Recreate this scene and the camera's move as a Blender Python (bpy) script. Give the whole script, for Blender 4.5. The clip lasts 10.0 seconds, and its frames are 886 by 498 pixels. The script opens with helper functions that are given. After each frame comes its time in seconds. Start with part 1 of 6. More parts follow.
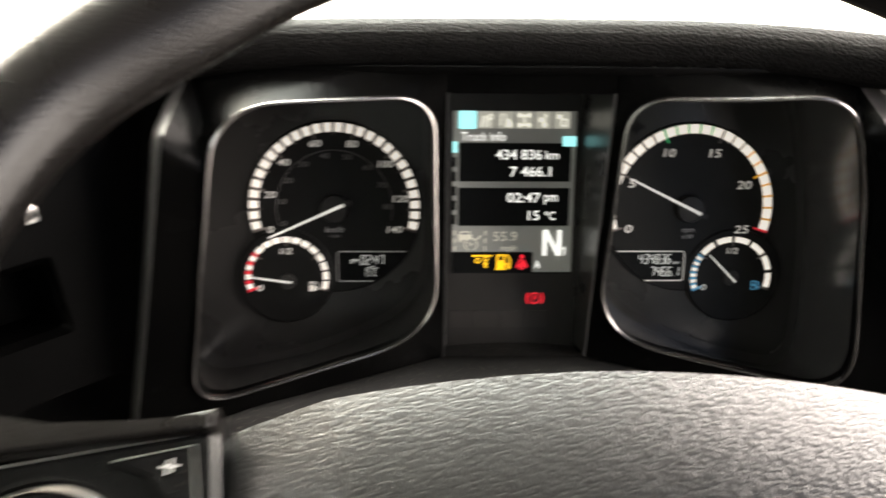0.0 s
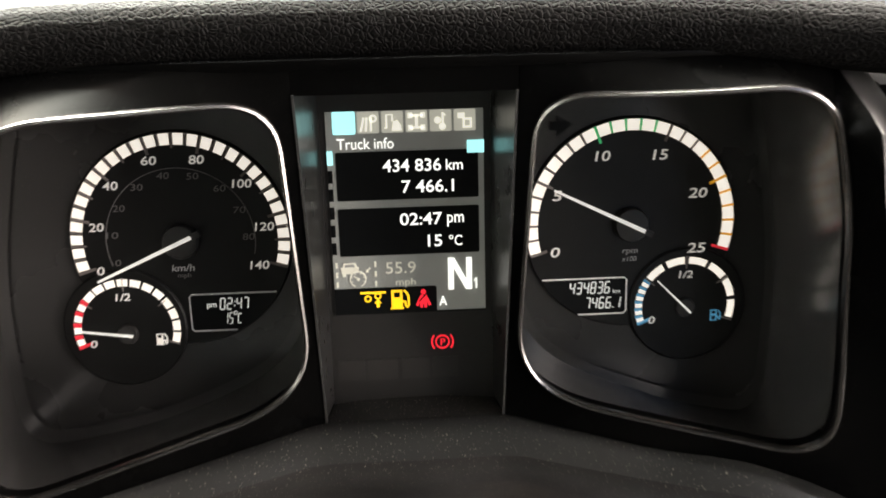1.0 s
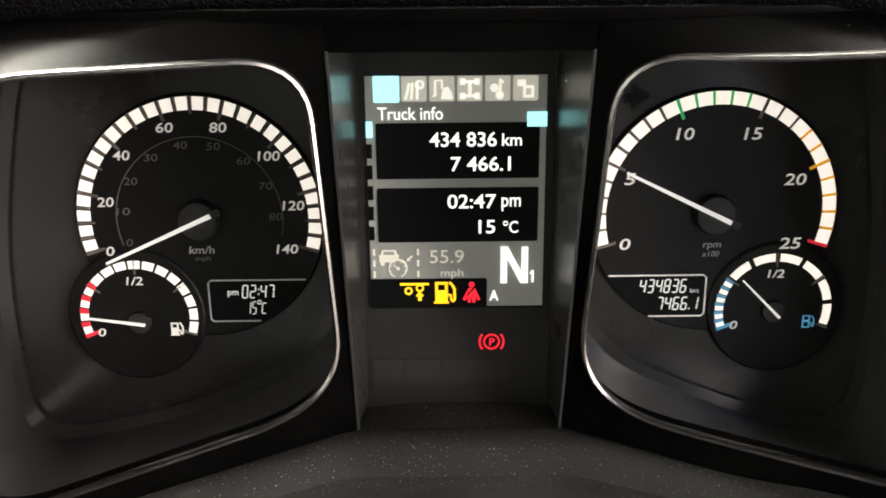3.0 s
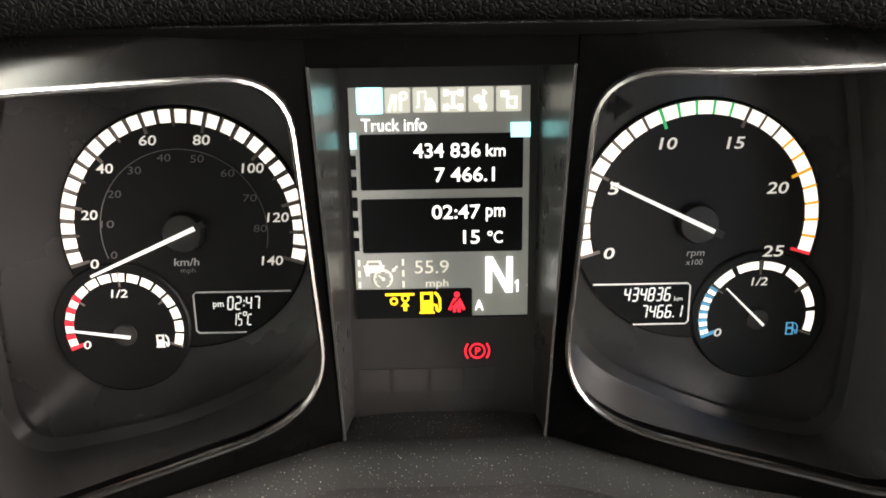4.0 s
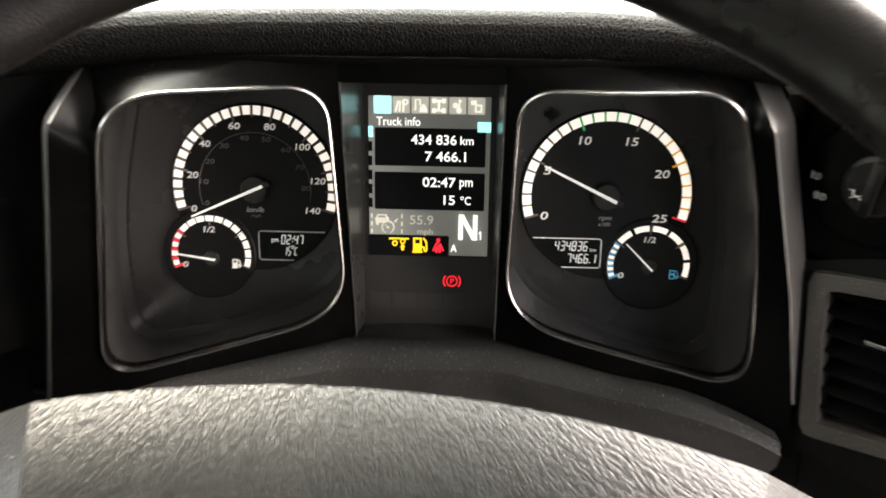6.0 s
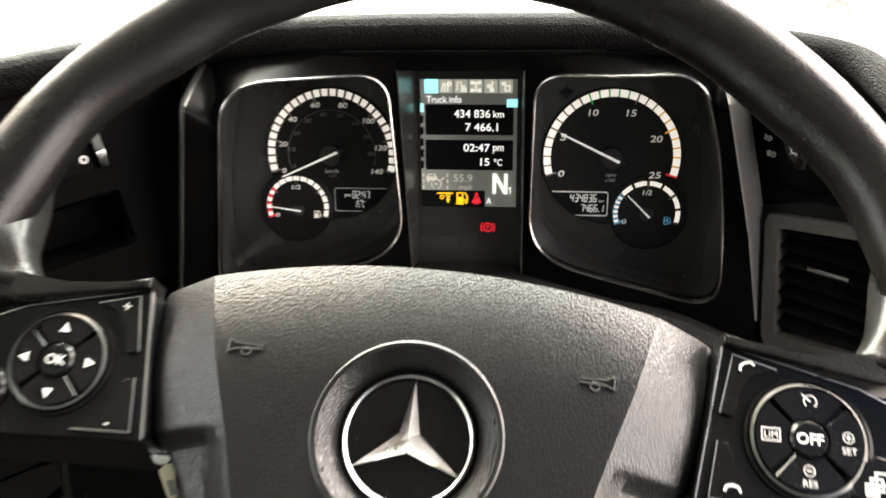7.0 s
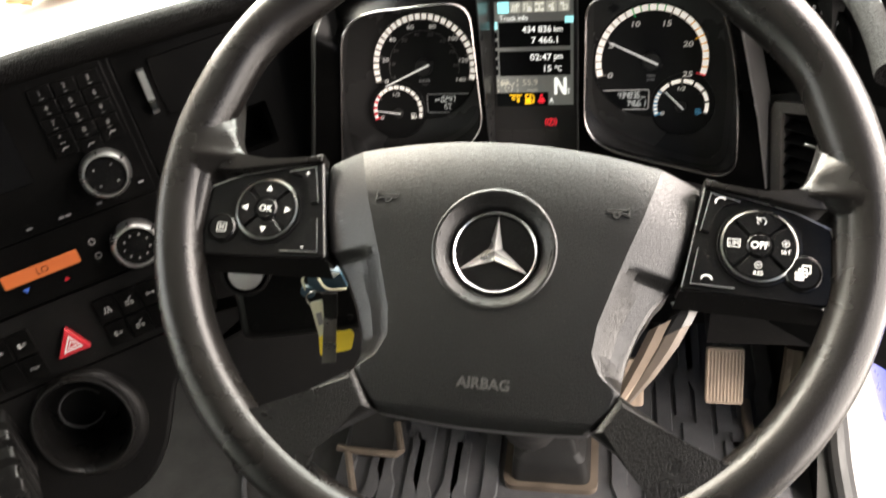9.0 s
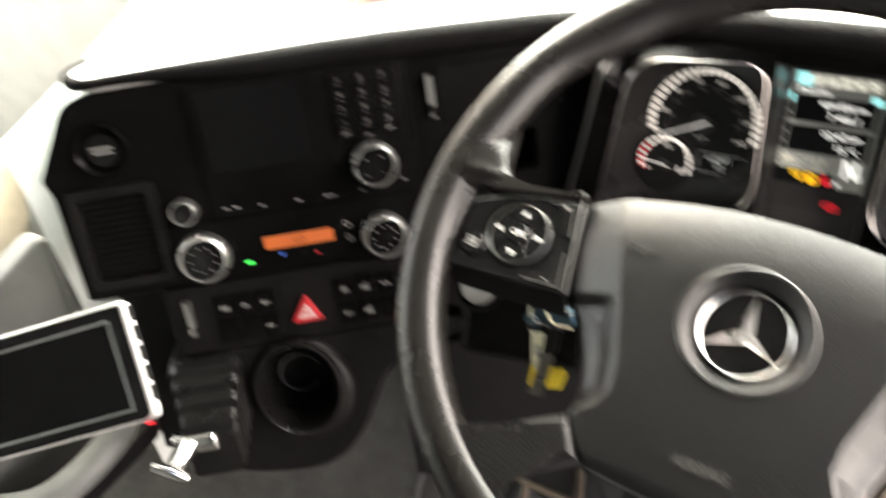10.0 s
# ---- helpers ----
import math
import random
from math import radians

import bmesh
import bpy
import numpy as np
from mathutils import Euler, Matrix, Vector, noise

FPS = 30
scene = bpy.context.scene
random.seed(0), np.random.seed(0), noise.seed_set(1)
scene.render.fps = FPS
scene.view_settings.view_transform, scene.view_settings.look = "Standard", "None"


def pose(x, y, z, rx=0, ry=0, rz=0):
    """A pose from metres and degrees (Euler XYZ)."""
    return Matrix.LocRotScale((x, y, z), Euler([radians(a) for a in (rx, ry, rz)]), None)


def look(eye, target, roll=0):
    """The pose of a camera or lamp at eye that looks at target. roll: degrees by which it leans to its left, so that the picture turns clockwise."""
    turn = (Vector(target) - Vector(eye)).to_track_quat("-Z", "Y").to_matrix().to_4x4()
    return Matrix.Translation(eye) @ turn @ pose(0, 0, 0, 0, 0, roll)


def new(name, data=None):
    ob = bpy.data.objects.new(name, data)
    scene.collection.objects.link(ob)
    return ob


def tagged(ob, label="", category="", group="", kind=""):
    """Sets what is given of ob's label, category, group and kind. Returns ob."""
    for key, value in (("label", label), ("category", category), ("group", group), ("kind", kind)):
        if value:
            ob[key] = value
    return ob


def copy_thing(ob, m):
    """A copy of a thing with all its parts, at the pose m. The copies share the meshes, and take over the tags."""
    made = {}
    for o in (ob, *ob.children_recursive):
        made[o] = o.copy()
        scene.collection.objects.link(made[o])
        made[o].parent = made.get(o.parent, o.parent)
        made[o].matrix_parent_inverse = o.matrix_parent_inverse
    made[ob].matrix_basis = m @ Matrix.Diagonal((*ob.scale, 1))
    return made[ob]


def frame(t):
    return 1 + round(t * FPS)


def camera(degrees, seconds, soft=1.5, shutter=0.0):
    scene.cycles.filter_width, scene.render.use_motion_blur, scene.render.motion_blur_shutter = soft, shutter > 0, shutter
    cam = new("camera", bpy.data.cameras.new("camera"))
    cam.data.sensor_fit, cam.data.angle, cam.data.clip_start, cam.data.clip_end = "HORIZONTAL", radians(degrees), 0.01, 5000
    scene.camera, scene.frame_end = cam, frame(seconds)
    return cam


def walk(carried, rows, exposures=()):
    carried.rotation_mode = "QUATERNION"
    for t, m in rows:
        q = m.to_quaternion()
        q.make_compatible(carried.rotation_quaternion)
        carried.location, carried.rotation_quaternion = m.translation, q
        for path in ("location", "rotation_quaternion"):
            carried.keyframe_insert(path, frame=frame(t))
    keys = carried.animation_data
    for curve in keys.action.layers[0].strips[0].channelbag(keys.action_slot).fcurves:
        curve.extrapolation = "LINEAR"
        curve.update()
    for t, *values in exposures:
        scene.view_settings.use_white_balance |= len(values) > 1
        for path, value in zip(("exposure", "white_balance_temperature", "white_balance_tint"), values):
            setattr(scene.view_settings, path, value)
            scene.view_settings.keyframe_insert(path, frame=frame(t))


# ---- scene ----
cam = camera(56.5, 10.0, soft=1.7, shutter=0.7)
PATH = [
    (0, (-0.062, 0.073, 0.956), (0.012, 1.760, -0.109), 1.3),
    (0.5, (-0.020, 0.117, 0.936), (0.092, 1.788, -0.102), 0.0),
    (1, (-0.004, 0.177, 0.927), (0.099, 1.826, -0.199), -0.2),
    (1.5, (-0.002, 0.201, 0.92), (-0.012, 1.843, -0.222), -1.5),
    (2, (-0.012, 0.211, 0.914), (-0.088, 1.834, -0.252), -3.7),
    (2.5, (-0.016, 0.221, 0.903), (-0.032, 1.851, -0.256), -1.4),
    (2.7, (-0.012, 0.221, 0.901), (-0.012, 1.849, -0.262), -0.7),
    (4, (-0.004, 0.224, 0.906), (0.023, 1.844, -0.267), -0.5),
    (4.5, (-0.004, 0.211, 0.915), (0.006, 1.829, -0.261), -0.3),
    (5, (-0.002, 0.181, 0.928), (-0.025, 1.805, -0.238), -0.4),
    (5.2, (0.0, 0.169, 0.929), (-0.021, 1.8, -0.229), -0.1),
    (6.3, (0.04, 0.033, 0.997), (-0.078, 1.663, -0.156), -0.3),
    (6.5, (0.044, 0.008, 1.009), (-0.103, 1.622, -0.162), -0.7),
    (7, (0.053, -0.043, 1.038), (-0.166, 1.54, -0.163), -3.4),
    (7.5, (0.057, -0.1, 1.071), (-0.206, 1.468, -0.143), -5.3),
    (8, (0.067, -0.142, 1.097), (-0.239, 1.405, -0.134), -6.8),
    (8.5, (0.07, -0.174, 1.121), (-0.28, 1.326, -0.155), -8.3),
    (9, (0.072, -0.192, 1.127), (-0.317, 1.232, -0.222), -9.5),
    (9.5, (0.066, -0.202, 1.127), (-0.454, 1.152, -0.25), -8.8),
    (9.7, (0.068, -0.194, 1.129), (-0.603, 1.12, -0.221), -9.0),
    (10, (0.055, -0.189, 1.128), (-0.838, 1.108, -0.106), -8.2),
]
walk(cam, [(t, look(eye, target, roll)) for t, eye, target, roll in PATH], [(t, e, 7000, 10) for t, e in ((0, 1.55), (1, 1.65), (2, 1.8), (2.5, 1.72), (4, 2.45), (4.5, 2.78), (5.2, 2.65), (6.5, 1.6), (7.5, 1.6), (9, 1.6), (9.5, 1.85), (10, 1.85))])

# ---- light ----
SUN_HIGH, SUN_TURN = radians(38), radians(-35)
world = bpy.data.worlds.new("sky")
scene.world = world
world.use_nodes = True
wn = world.node_tree.nodes
sky = wn.new("ShaderNodeTexSky")
sky.sky_type, sky.sun_disc, sky.sun_elevation, sky.sun_rotation = "NISHITA", False, SUN_HIGH, SUN_TURN
sky.dust_density, sky.air_density, sky.ozone_density = 7.0, 0.7, 0.3
wn["Background"].inputs["Strength"].default_value = 0.15
world.node_tree.links.new(sky.outputs["Color"], wn["Background"].inputs["Color"])


def lamp(name, kind, m, power, color, **more):
    data = bpy.data.lights.new(name, kind)
    data.energy, data.color = power, color
    for key in more:
        if key == "size":
            data.shape, data.size, data.size_y = "RECTANGLE", *more[key]
        if key == "angle":
            data.angle = more[key]
    ob = new(name, data)
    ob.matrix_world = m
    return ob


lamp("sun", "SUN", look((0, 0, 5), (0 - math.sin(SUN_TURN) * -3.0, -3.0, 2.66)), 0.5, (1.0, 0.95, 0.88), angle=radians(14))
# daylight standing in the windscreen, the doorway and the passenger window
lamp("windscreen_daylight", "AREA", look((-0.3, 1.28, 1.38), (-0.2, 0.1, 0.80)), 86, (0.93, 1.0, 0.96), size=(2.0, 0.90))
# added fill outside the doorway's front corner, where the cab has no window
lamp("door_corner_fill", "AREA", look((0.78, 0.78, 1.30), (0.02, 0.15, 0.78)), 23, (1.0, 0.92, 0.89), size=(0.7, 0.8))
lamp("doorway_daylight", "AREA", look((0.95, 0.20, 0.75), (0.1, 0.30, 0.50)), 20, (1.0, 0.93, 0.90), size=(1.0, 1.3))
lamp("side_window_daylight", "AREA", look((-1.85, 0.05, 1.3), (0.0, 0.3, 0.75)), 4, (0.93, 0.98, 1.0), size=(0.9, 0.7))

# ---- materials ----
def material(name, base, rough=0.5, metal=0.0, vary=0.25, grain=400.0, bump=0.1, cells=0.0, spec=0.5, coat=0.0, emit=0.0, dust=0.0, dust_color=(0.35, 0.31, 0.26), patch=18.0, wear=0.18):
    """A surface with tone varied at two scales, fine relief (noise or leather cells), specks of dust and uneven gloss."""
    m = bpy.data.materials.new(name)
    m.use_nodes = True
    nt = m.node_tree
    n, l = nt.nodes, nt.links
    b = n["Principled BSDF"]
    b.inputs["Metallic"].default_value = metal
    b.inputs["Specular IOR Level"].default_value = spec
    b.inputs["Coat Weight"].default_value = coat
    b.inputs["Coat Roughness"].default_value = 0.08
    co = n.new("ShaderNodeTexCoord").outputs["Object"]

    def noise_at(scale, detail=3.0):
        t = n.new("ShaderNodeTexNoise")
        t.inputs["Scale"].default_value, t.inputs["Detail"].default_value = scale, detail
        l.new(co, t.inputs["Vector"])
        return t.outputs["Fac"]

    def ramp(fac, a, z, low, high):
        r = n.new("ShaderNodeMapRange")
        r.inputs["From Min"].default_value, r.inputs["From Max"].default_value = a, z
        r.inputs["To Min"].default_value, r.inputs["To Max"].default_value = low, high
        l.new(fac, r.inputs["Value"])
        return r.outputs["Result"]

    def mixed(fac, a, z):
        x = n.new("ShaderNodeMix")
        x.data_type = "RGBA"
        l.new(fac, x.inputs["Factor"])
        for sock, val in ((x.inputs["A"], a), (x.inputs["B"], z)):
            if isinstance(val, tuple):
                sock.default_value = (*val, 1)
            else:
                l.new(val, sock)
        return x.outputs["Result"]

    def scaled(f):
        return tuple(min(1.0, c * f) for c in base)

    big = noise_at(patch, 4.0)
    color = mixed(ramp(big, 0.3, 0.7, 0, 1), scaled(1 - vary), scaled(1 + vary))
    rough_out = ramp(noise_at(patch * 2.3, 5.0), 0.25, 0.75, rough * (1 - wear), min(1.0, rough * (1 + wear)))
    if dust:
        specks = ramp(noise_at(1100.0, 2.0), 0.70 - 0.05 * dust, 0.76 - 0.05 * dust, 0.0, min(1.0, dust))
        film = ramp(noise_at(patch * 0.8, 6.0), 0.45, 0.8, 0.0, 0.03 * dust)
        color = mixed(film, color, dust_color)
        color = mixed(specks, color, dust_color)
    l.new(color, b.inputs["Base Color"])
    l.new(rough_out, b.inputs["Roughness"])
    if cells:
        v = n.new("ShaderNodeTexVoronoi")
        v.feature = "DISTANCE_TO_EDGE"
        v.inputs["Scale"].default_value = cells
        w = n.new("ShaderNodeMixRGB")
        w.inputs["Fac"].default_value = 0.0025
        warp = n.new("ShaderNodeTexNoise")
        warp.inputs["Scale"].default_value = cells * 0.5
        l.new(co, warp.inputs["Vector"])
        l.new(co, w.inputs["Color1"])
        l.new(warp.outputs["Color"], w.inputs["Color2"])
        l.new(w.outputs["Color"], v.inputs["Vector"])
        height = ramp(v.outputs["Distance"], 0.0, 0.22, 0.0, 1.0)
    else:
        height = noise_at(grain, 3.0)
    bp = n.new("ShaderNodeBump")
    bp.inputs["Strength"].default_value = bump
    bp.inputs["Distance"].default_value = 0.0006
    l.new(height, bp.inputs["Height"])
    l.new(bp.outputs["Normal"], b.inputs["Normal"])
    if emit:
        b.inputs["Emission Color"].default_value = (*base, 1)
        b.inputs["Emission Strength"].default_value = emit
    return m


BLACK = material("black_plastic", (0.003, 0.0029, 0.0029), 0.42, spec=0.13, grain=900, bump=0.12, dust=0.25)
PANEL_BLACK = material("smooth_black_plastic", (0.0014, 0.0014, 0.0014), 0.25, spec=0.03, grain=1200, bump=0.05, dust=0.06)
FASCIA = material("soft_black_fascia", (0.0016, 0.0016, 0.0016), 0.45, spec=0.04, grain=1500, bump=0.1, dust=0.12)
GLOSS = material("gloss_black_plastic", (0.003, 0.003, 0.0031), 0.16, spec=0.22, bump=0.01, dust=0.15)
GREY_METAL = material("dull_metal", (0.22, 0.22, 0.21), 0.3, metal=1.0, vary=0.2)
# paler than the airbag cover, as a painted highlight on the raised lines
EMBOSS = material("emboss_lit_edges", (0.030, 0.030, 0.029), 0.34, vary=0.1)
DARK_TRAY = material("mid_grey_trim", (0.10, 0.104, 0.10), 0.5, grain=700, bump=0.15, vary=0.15)
COVER = material("smooth_column_cover", (0.0185, 0.0182, 0.0178), 0.42, spec=0.28, grain=1300, bump=0.08, dust=0.7)
PAD = material("grained_dash_pad", (0.0025, 0.0023, 0.0022), 0.60, spec=0.046, cells=440, bump=0.95, patch=9)
AIRBAG = material("grained_airbag_cover", (0.0028, 0.0029, 0.0029), 0.295, spec=0.48, wear=0.05, cells=560, bump=0.19, patch=7, vary=0.08, dust=0.12)
RIM = material("worn_rim_leather", (0.0045, 0.0040, 0.0037), 0.28, spec=0.26, cells=520, bump=0.11, patch=14, vary=0.3, wear=0.13)
SPOKE = material("grained_spoke_leather", (0.004, 0.0039, 0.0038), 0.29, spec=0.22, cells=520, bump=0.34, vary=0.3)
CHROME = material("chrome", (0.46, 0.45, 0.44), 0.24, metal=1.0, vary=0.05, bump=0.01, grain=300)
POLISHED = material("polished_chrome", (0.72, 0.71, 0.70), 0.10, metal=1.0, vary=0.05, bump=0.01)
MAT_RUBBER = material("dusty_mat_rubber", (0.078, 0.078, 0.082), 0.65, grain=500, bump=0.3, dust=0.6)
BOOT = material("dull_boot_rubber", (0.014, 0.0135, 0.013), 0.55, grain=500, bump=0.2, dust=0.3)
SATIN = material("satin_metal", (0.50, 0.50, 0.49), 0.32, metal=1.0, vary=0.1, bump=0.03)
VENT_GREY = material("dusty_vent_plastic", (0.040, 0.036, 0.032), 0.5, grain=900, bump=0.1, dust=0.6)
DIAL = material("dial_black", (0.0052, 0.0051, 0.0050), 0.45, spec=0.3, grain=2500, bump=0.05, vary=0.15)
TUB = material("tub_plastic", (0.034, 0.0327, 0.0318), 0.19, spec=0.6, grain=900, bump=0.02, dust=0.08, patch=5, vary=0.1, wear=0.03)
UNIT = material("unit_print", (0.50, 0.49, 0.48), 0.5, vary=0.05, emit=0.04)
NEEDLE = material("needle_white", (0.90, 0.89, 0.87), 0.4, vary=0.03, emit=0.16)
HUB = material("hub_plastic", (0.026, 0.025, 0.024), 0.4, spec=0.4, grain=1200, bump=0.04, vary=0.1)
DIAL_FLOOR = material("gauge_floor", (0.022, 0.021, 0.0204), 0.27, spec=0.6, grain=1500, bump=0.03, dust=0.10, patch=6, vary=0.12)
SMOKED = material("smoked_display_panel", (0.016, 0.0148, 0.0142), 0.42, spec=0.5, grain=1500, bump=0.03, dust=0.12, vary=0.1)
BLIND = material("unlit_lamp_window", (0.024, 0.0215, 0.0205), 0.42, spec=0.5, vary=0.1)
RECESS = material("recess_side_plastic", (0.014, 0.0137, 0.0134), 0.30, spec=0.5, grain=1200, bump=0.04, vary=0.15)
LEDGE = material("dusty_ledge_plastic", (0.010, 0.010, 0.010), 0.5, spec=0.3, grain=1100, bump=0.06, dust=0.9)
STRIP_REFLECTION = material("chamfer_reflection_grey", (0.048, 0.046, 0.045), 0.34, spec=0.5, grain=900, bump=0.04, vary=0.1)
DIM = material("dim_print", (0.21, 0.20, 0.195), 0.6, vary=0.1)
TICK = material("grey_print", (0.21, 0.18, 0.165), 0.6, vary=0.1)
PRINT = material("icon_print", (0.52, 0.52, 0.51), 0.6, vary=0.06)
SYMBOL = material("switch_symbol_print", (0.30, 0.30, 0.29), 0.6, vary=0.1)
TRIM_METAL = material("gauge_trim_metal", (0.25, 0.238, 0.232), 0.25, metal=1.0, vary=0.08, bump=0.005, wear=0.03)
KNOB_CHROME = material("knob_chrome", (0.66, 0.65, 0.64), 0.30, metal=1.0, vary=0.06, bump=0.01)
KEY_PRINT = material("number_key_print", (0.115, 0.115, 0.11), 0.6, vary=0.1)
RECESS_GLINT = material("recess_corner_glint", (0.026, 0.026, 0.0255), 0.34, spec=0.5, grain=900, bump=0.04, vary=0.1)
CUP = material("satin_cup_plastic", (0.0042, 0.0041, 0.0040), 0.30, spec=0.26, grain=900, bump=0.05, vary=0.15, dust=0.2)
FAINT = material("faint_icon_print", (0.17, 0.17, 0.17), 0.6, vary=0.1)
RUBBER = material("black_rubber", (0.065, 0.065, 0.067), 0.6, grain=700, bump=0.2, dust=0.5)
# pale tone puts the daylight glare on the dash top into its colour
GLARE_TOP = material("dash_glare_pale", (0.62, 0.61, 0.58), 0.6, grain=700, bump=0.2, vary=0.08)
PALE = material("pale_grey_trim", (0.60, 0.62, 0.60), 0.55, grain=700, bump=0.15, vary=0.1)
BEIGE = material("beige_cloth", (0.50, 0.42, 0.31), 0.85, grain=900, bump=0.3, vary=0.15)
CARPET = material("grey_carpet", (0.032, 0.031, 0.029), 0.95, grain=1500, bump=0.9, vary=0.3, dust=0.6)
DUSTY = material("dusty_metal", (0.15, 0.118, 0.09), 0.55, metal=0.2, grain=250, bump=0.25, vary=0.3)
PEDAL = material("ribbed_pedal_rubber", (0.40, 0.31, 0.235), 0.8, grain=250, bump=0.4, vary=0.25)
CONCRETE = material("concrete_yard", (0.52, 0.51, 0.49), 0.85, grain=60, bump=0.3, patch=0.5)
BLUE = material("blue_paint", (0.03, 0.05, 0.42), 0.3, coat=0.5, vary=0.15)
RED = material("red_plastic", (0.36, 0.012, 0.02), 0.35, vary=0.1)
WHITE_TRIM = material("white_plastic_trim", (0.46, 0.45, 0.44), 0.35, vary=0.06)
GREEN_LIT = material("green_lamp", (0.05, 0.8, 0.12), 0.4, emit=0.35)
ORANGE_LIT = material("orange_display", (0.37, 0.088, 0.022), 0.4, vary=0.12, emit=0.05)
BLUE_LIT = material("blue_lamp", (0.04, 0.10, 0.42), 0.4, emit=0.03)
RED_LIT = material("red_lamp", (0.9, 0.02, 0.04), 0.4, emit=0.32)
YELLOW_LIT = material("yellow_lamp", (1.0, 0.55, 0.02), 0.4, emit=0.34)
LIT = material("lit_white_scale", (0.95, 0.90, 0.84), 0.5, vary=0.03, emit=0.24)
NUMERAL = material("lit_numerals", (0.85, 0.82, 0.78), 0.5, vary=0.05, emit=0.10)
SCALE_RED = material("red_scale", (0.75, 0.03, 0.05), 0.5, emit=0.16)
SCALE_AMBER = material("amber_scale", (0.85, 0.40, 0.03), 0.5, emit=0.14)
SCALE_GREEN = material("green_scale", (0.03, 0.45, 0.15), 0.5, emit=0.14)
SCALE_BLUE = material("blue_scale", (0.08, 0.31, 0.52), 0.5, emit=0.16)
SCREEN_GREY = material("screen_grey", (0.30, 0.31, 0.29), 0.35, vary=0.08, emit=0.055)
SCREEN_DARK = material("screen_dark", (0.003, 0.0035, 0.004), 0.4, vary=0.1, spec=0.15)
SCREEN_TAB = material("screen_tab", (0.52, 0.52, 0.46), 0.4, vary=0.1, emit=0.20)
SCREEN_SIGN = material("screen_sign", (0.92, 0.92, 0.84), 0.4, vary=0.05, emit=0.26)
SCREEN_CYAN = material("screen_cyan", (0.34, 0.86, 0.90), 0.4, vary=0.08, emit=0.40)
SCREEN_TEXT = material("screen_text", (0.95, 0.97, 0.96), 0.4, vary=0.02, emit=0.36)
SCREEN_SOFT = material("screen_soft_text", (0.65, 0.64, 0.55), 0.4, vary=0.05, emit=0.16)
LCD_SEG = material("lcd_segments", (0.72, 0.74, 0.72), 0.4, emit=0.20)
BLANK_SCREEN = material("blank_screen", (0.0025, 0.0025, 0.0027), 0.15, spec=0.13, bump=0.01, vary=0.1)
PAPER = material("white_paper", (0.42, 0.42, 0.42), 0.8, vary=0.05, bump=0.1)
BLUE_PAPER = material("printed_blue_paper", (0.20, 0.26, 0.34), 0.7, vary=0.3, patch=40)
ORANGE_PAPER = material("orange_packet", (0.34, 0.19, 0.085), 0.6, vary=0.3, patch=30)
YELLOW_TAG = material("yellow_tag", (0.72, 0.55, 0.04), 0.5, vary=0.12)
CREAM_TAG = material("cream_tag", (0.60, 0.58, 0.42), 0.55, vary=0.1)
BLUE_TAG = material("blue_tag", (0.016, 0.045, 0.07), 0.5, vary=0.15)
# for unseen roof and walls, dark so that the black faces mirror little light
DARK_ROOF = material("dark_unseen_roof", (0.055, 0.054, 0.052), 0.9, bump=0.3, vary=0.1)
REAR = material("dark_unseen_walls", (0.025, 0.025, 0.026), 0.9, bump=0.3, vary=0.2)


def glass_material():
    m = bpy.data.materials.new("window_glass")
    m.use_nodes = True
    b = m.node_tree.nodes["Principled BSDF"]
    b.inputs["Base Color"].default_value = (0.96, 0.98, 0.97, 1)
    b.inputs["Transmission Weight"].default_value = 1.0
    b.inputs["Roughness"].default_value = 0.0
    b.inputs["IOR"].default_value = 1.02
    return m


GLASS = glass_material()

# ---- building helpers ----
def part(name, bm, mat, parent, label="", kind="", smooth=35):
    """Links a bmesh as one mesh object under a thing or a part."""
    me = bpy.data.meshes.new(name)
    bmesh.ops.recalc_face_normals(bm, faces=bm.faces)
    bm.to_mesh(me)
    bm.free()
    me.materials.append(mat)
    if smooth and len(me.polygons):
        me.shade_smooth()
        me.set_sharp_from_angle(angle=radians(smooth))
    ob = new(name, me)
    ob.parent = parent
    return tagged(ob, label, kind=kind)


def thing(name, m, label, category, group="", kind=""):
    ob = new(name)
    ob.empty_display_size = 0.02
    ob.matrix_world = m
    return tagged(ob, label, category, group, kind)


def plane_frame(lean, turn, origin):
    """A frame whose z looks at the driver: x across, y up the face; lean: degrees the top leans away, turn: to the left."""
    a, b = radians(lean), radians(turn)
    u = Vector((math.cos(b), math.sin(b), 0))
    v = Vector((-math.sin(b) * math.sin(a), math.cos(b) * math.sin(a), math.cos(a)))
    n = u.cross(v)
    m = Matrix((u, v, n)).transposed().to_4x4()
    m.translation = origin
    return m


def rounded(points, radius, steps=6):
    """A closed outline with its corners rounded; radius: one for all, or one a corner."""
    out, count = [], len(points)
    for i, p in enumerate(points):
        r = radius[i] if isinstance(radius, (list, tuple)) else radius
        p = Vector(p)
        a, b = Vector(points[i - 1]) - p, Vector(points[(i + 1) % count]) - p
        d = min(r, a.length * 0.48, b.length * 0.48)
        if d < 1e-6:
            out.append(p)
            continue
        s, e = p + a.normalized() * d, p + b.normalized() * d
        for k in range(steps + 1):
            t = k / steps
            out.append(s * (1 - t) ** 2 + p * 2 * t * (1 - t) + e * t * t)
    return [(q.x, q.y) for q in out]


def rect(x0, y0, x1, y1):
    return [(x0, y0), (x1, y0), (x1, y1), (x0, y1)]


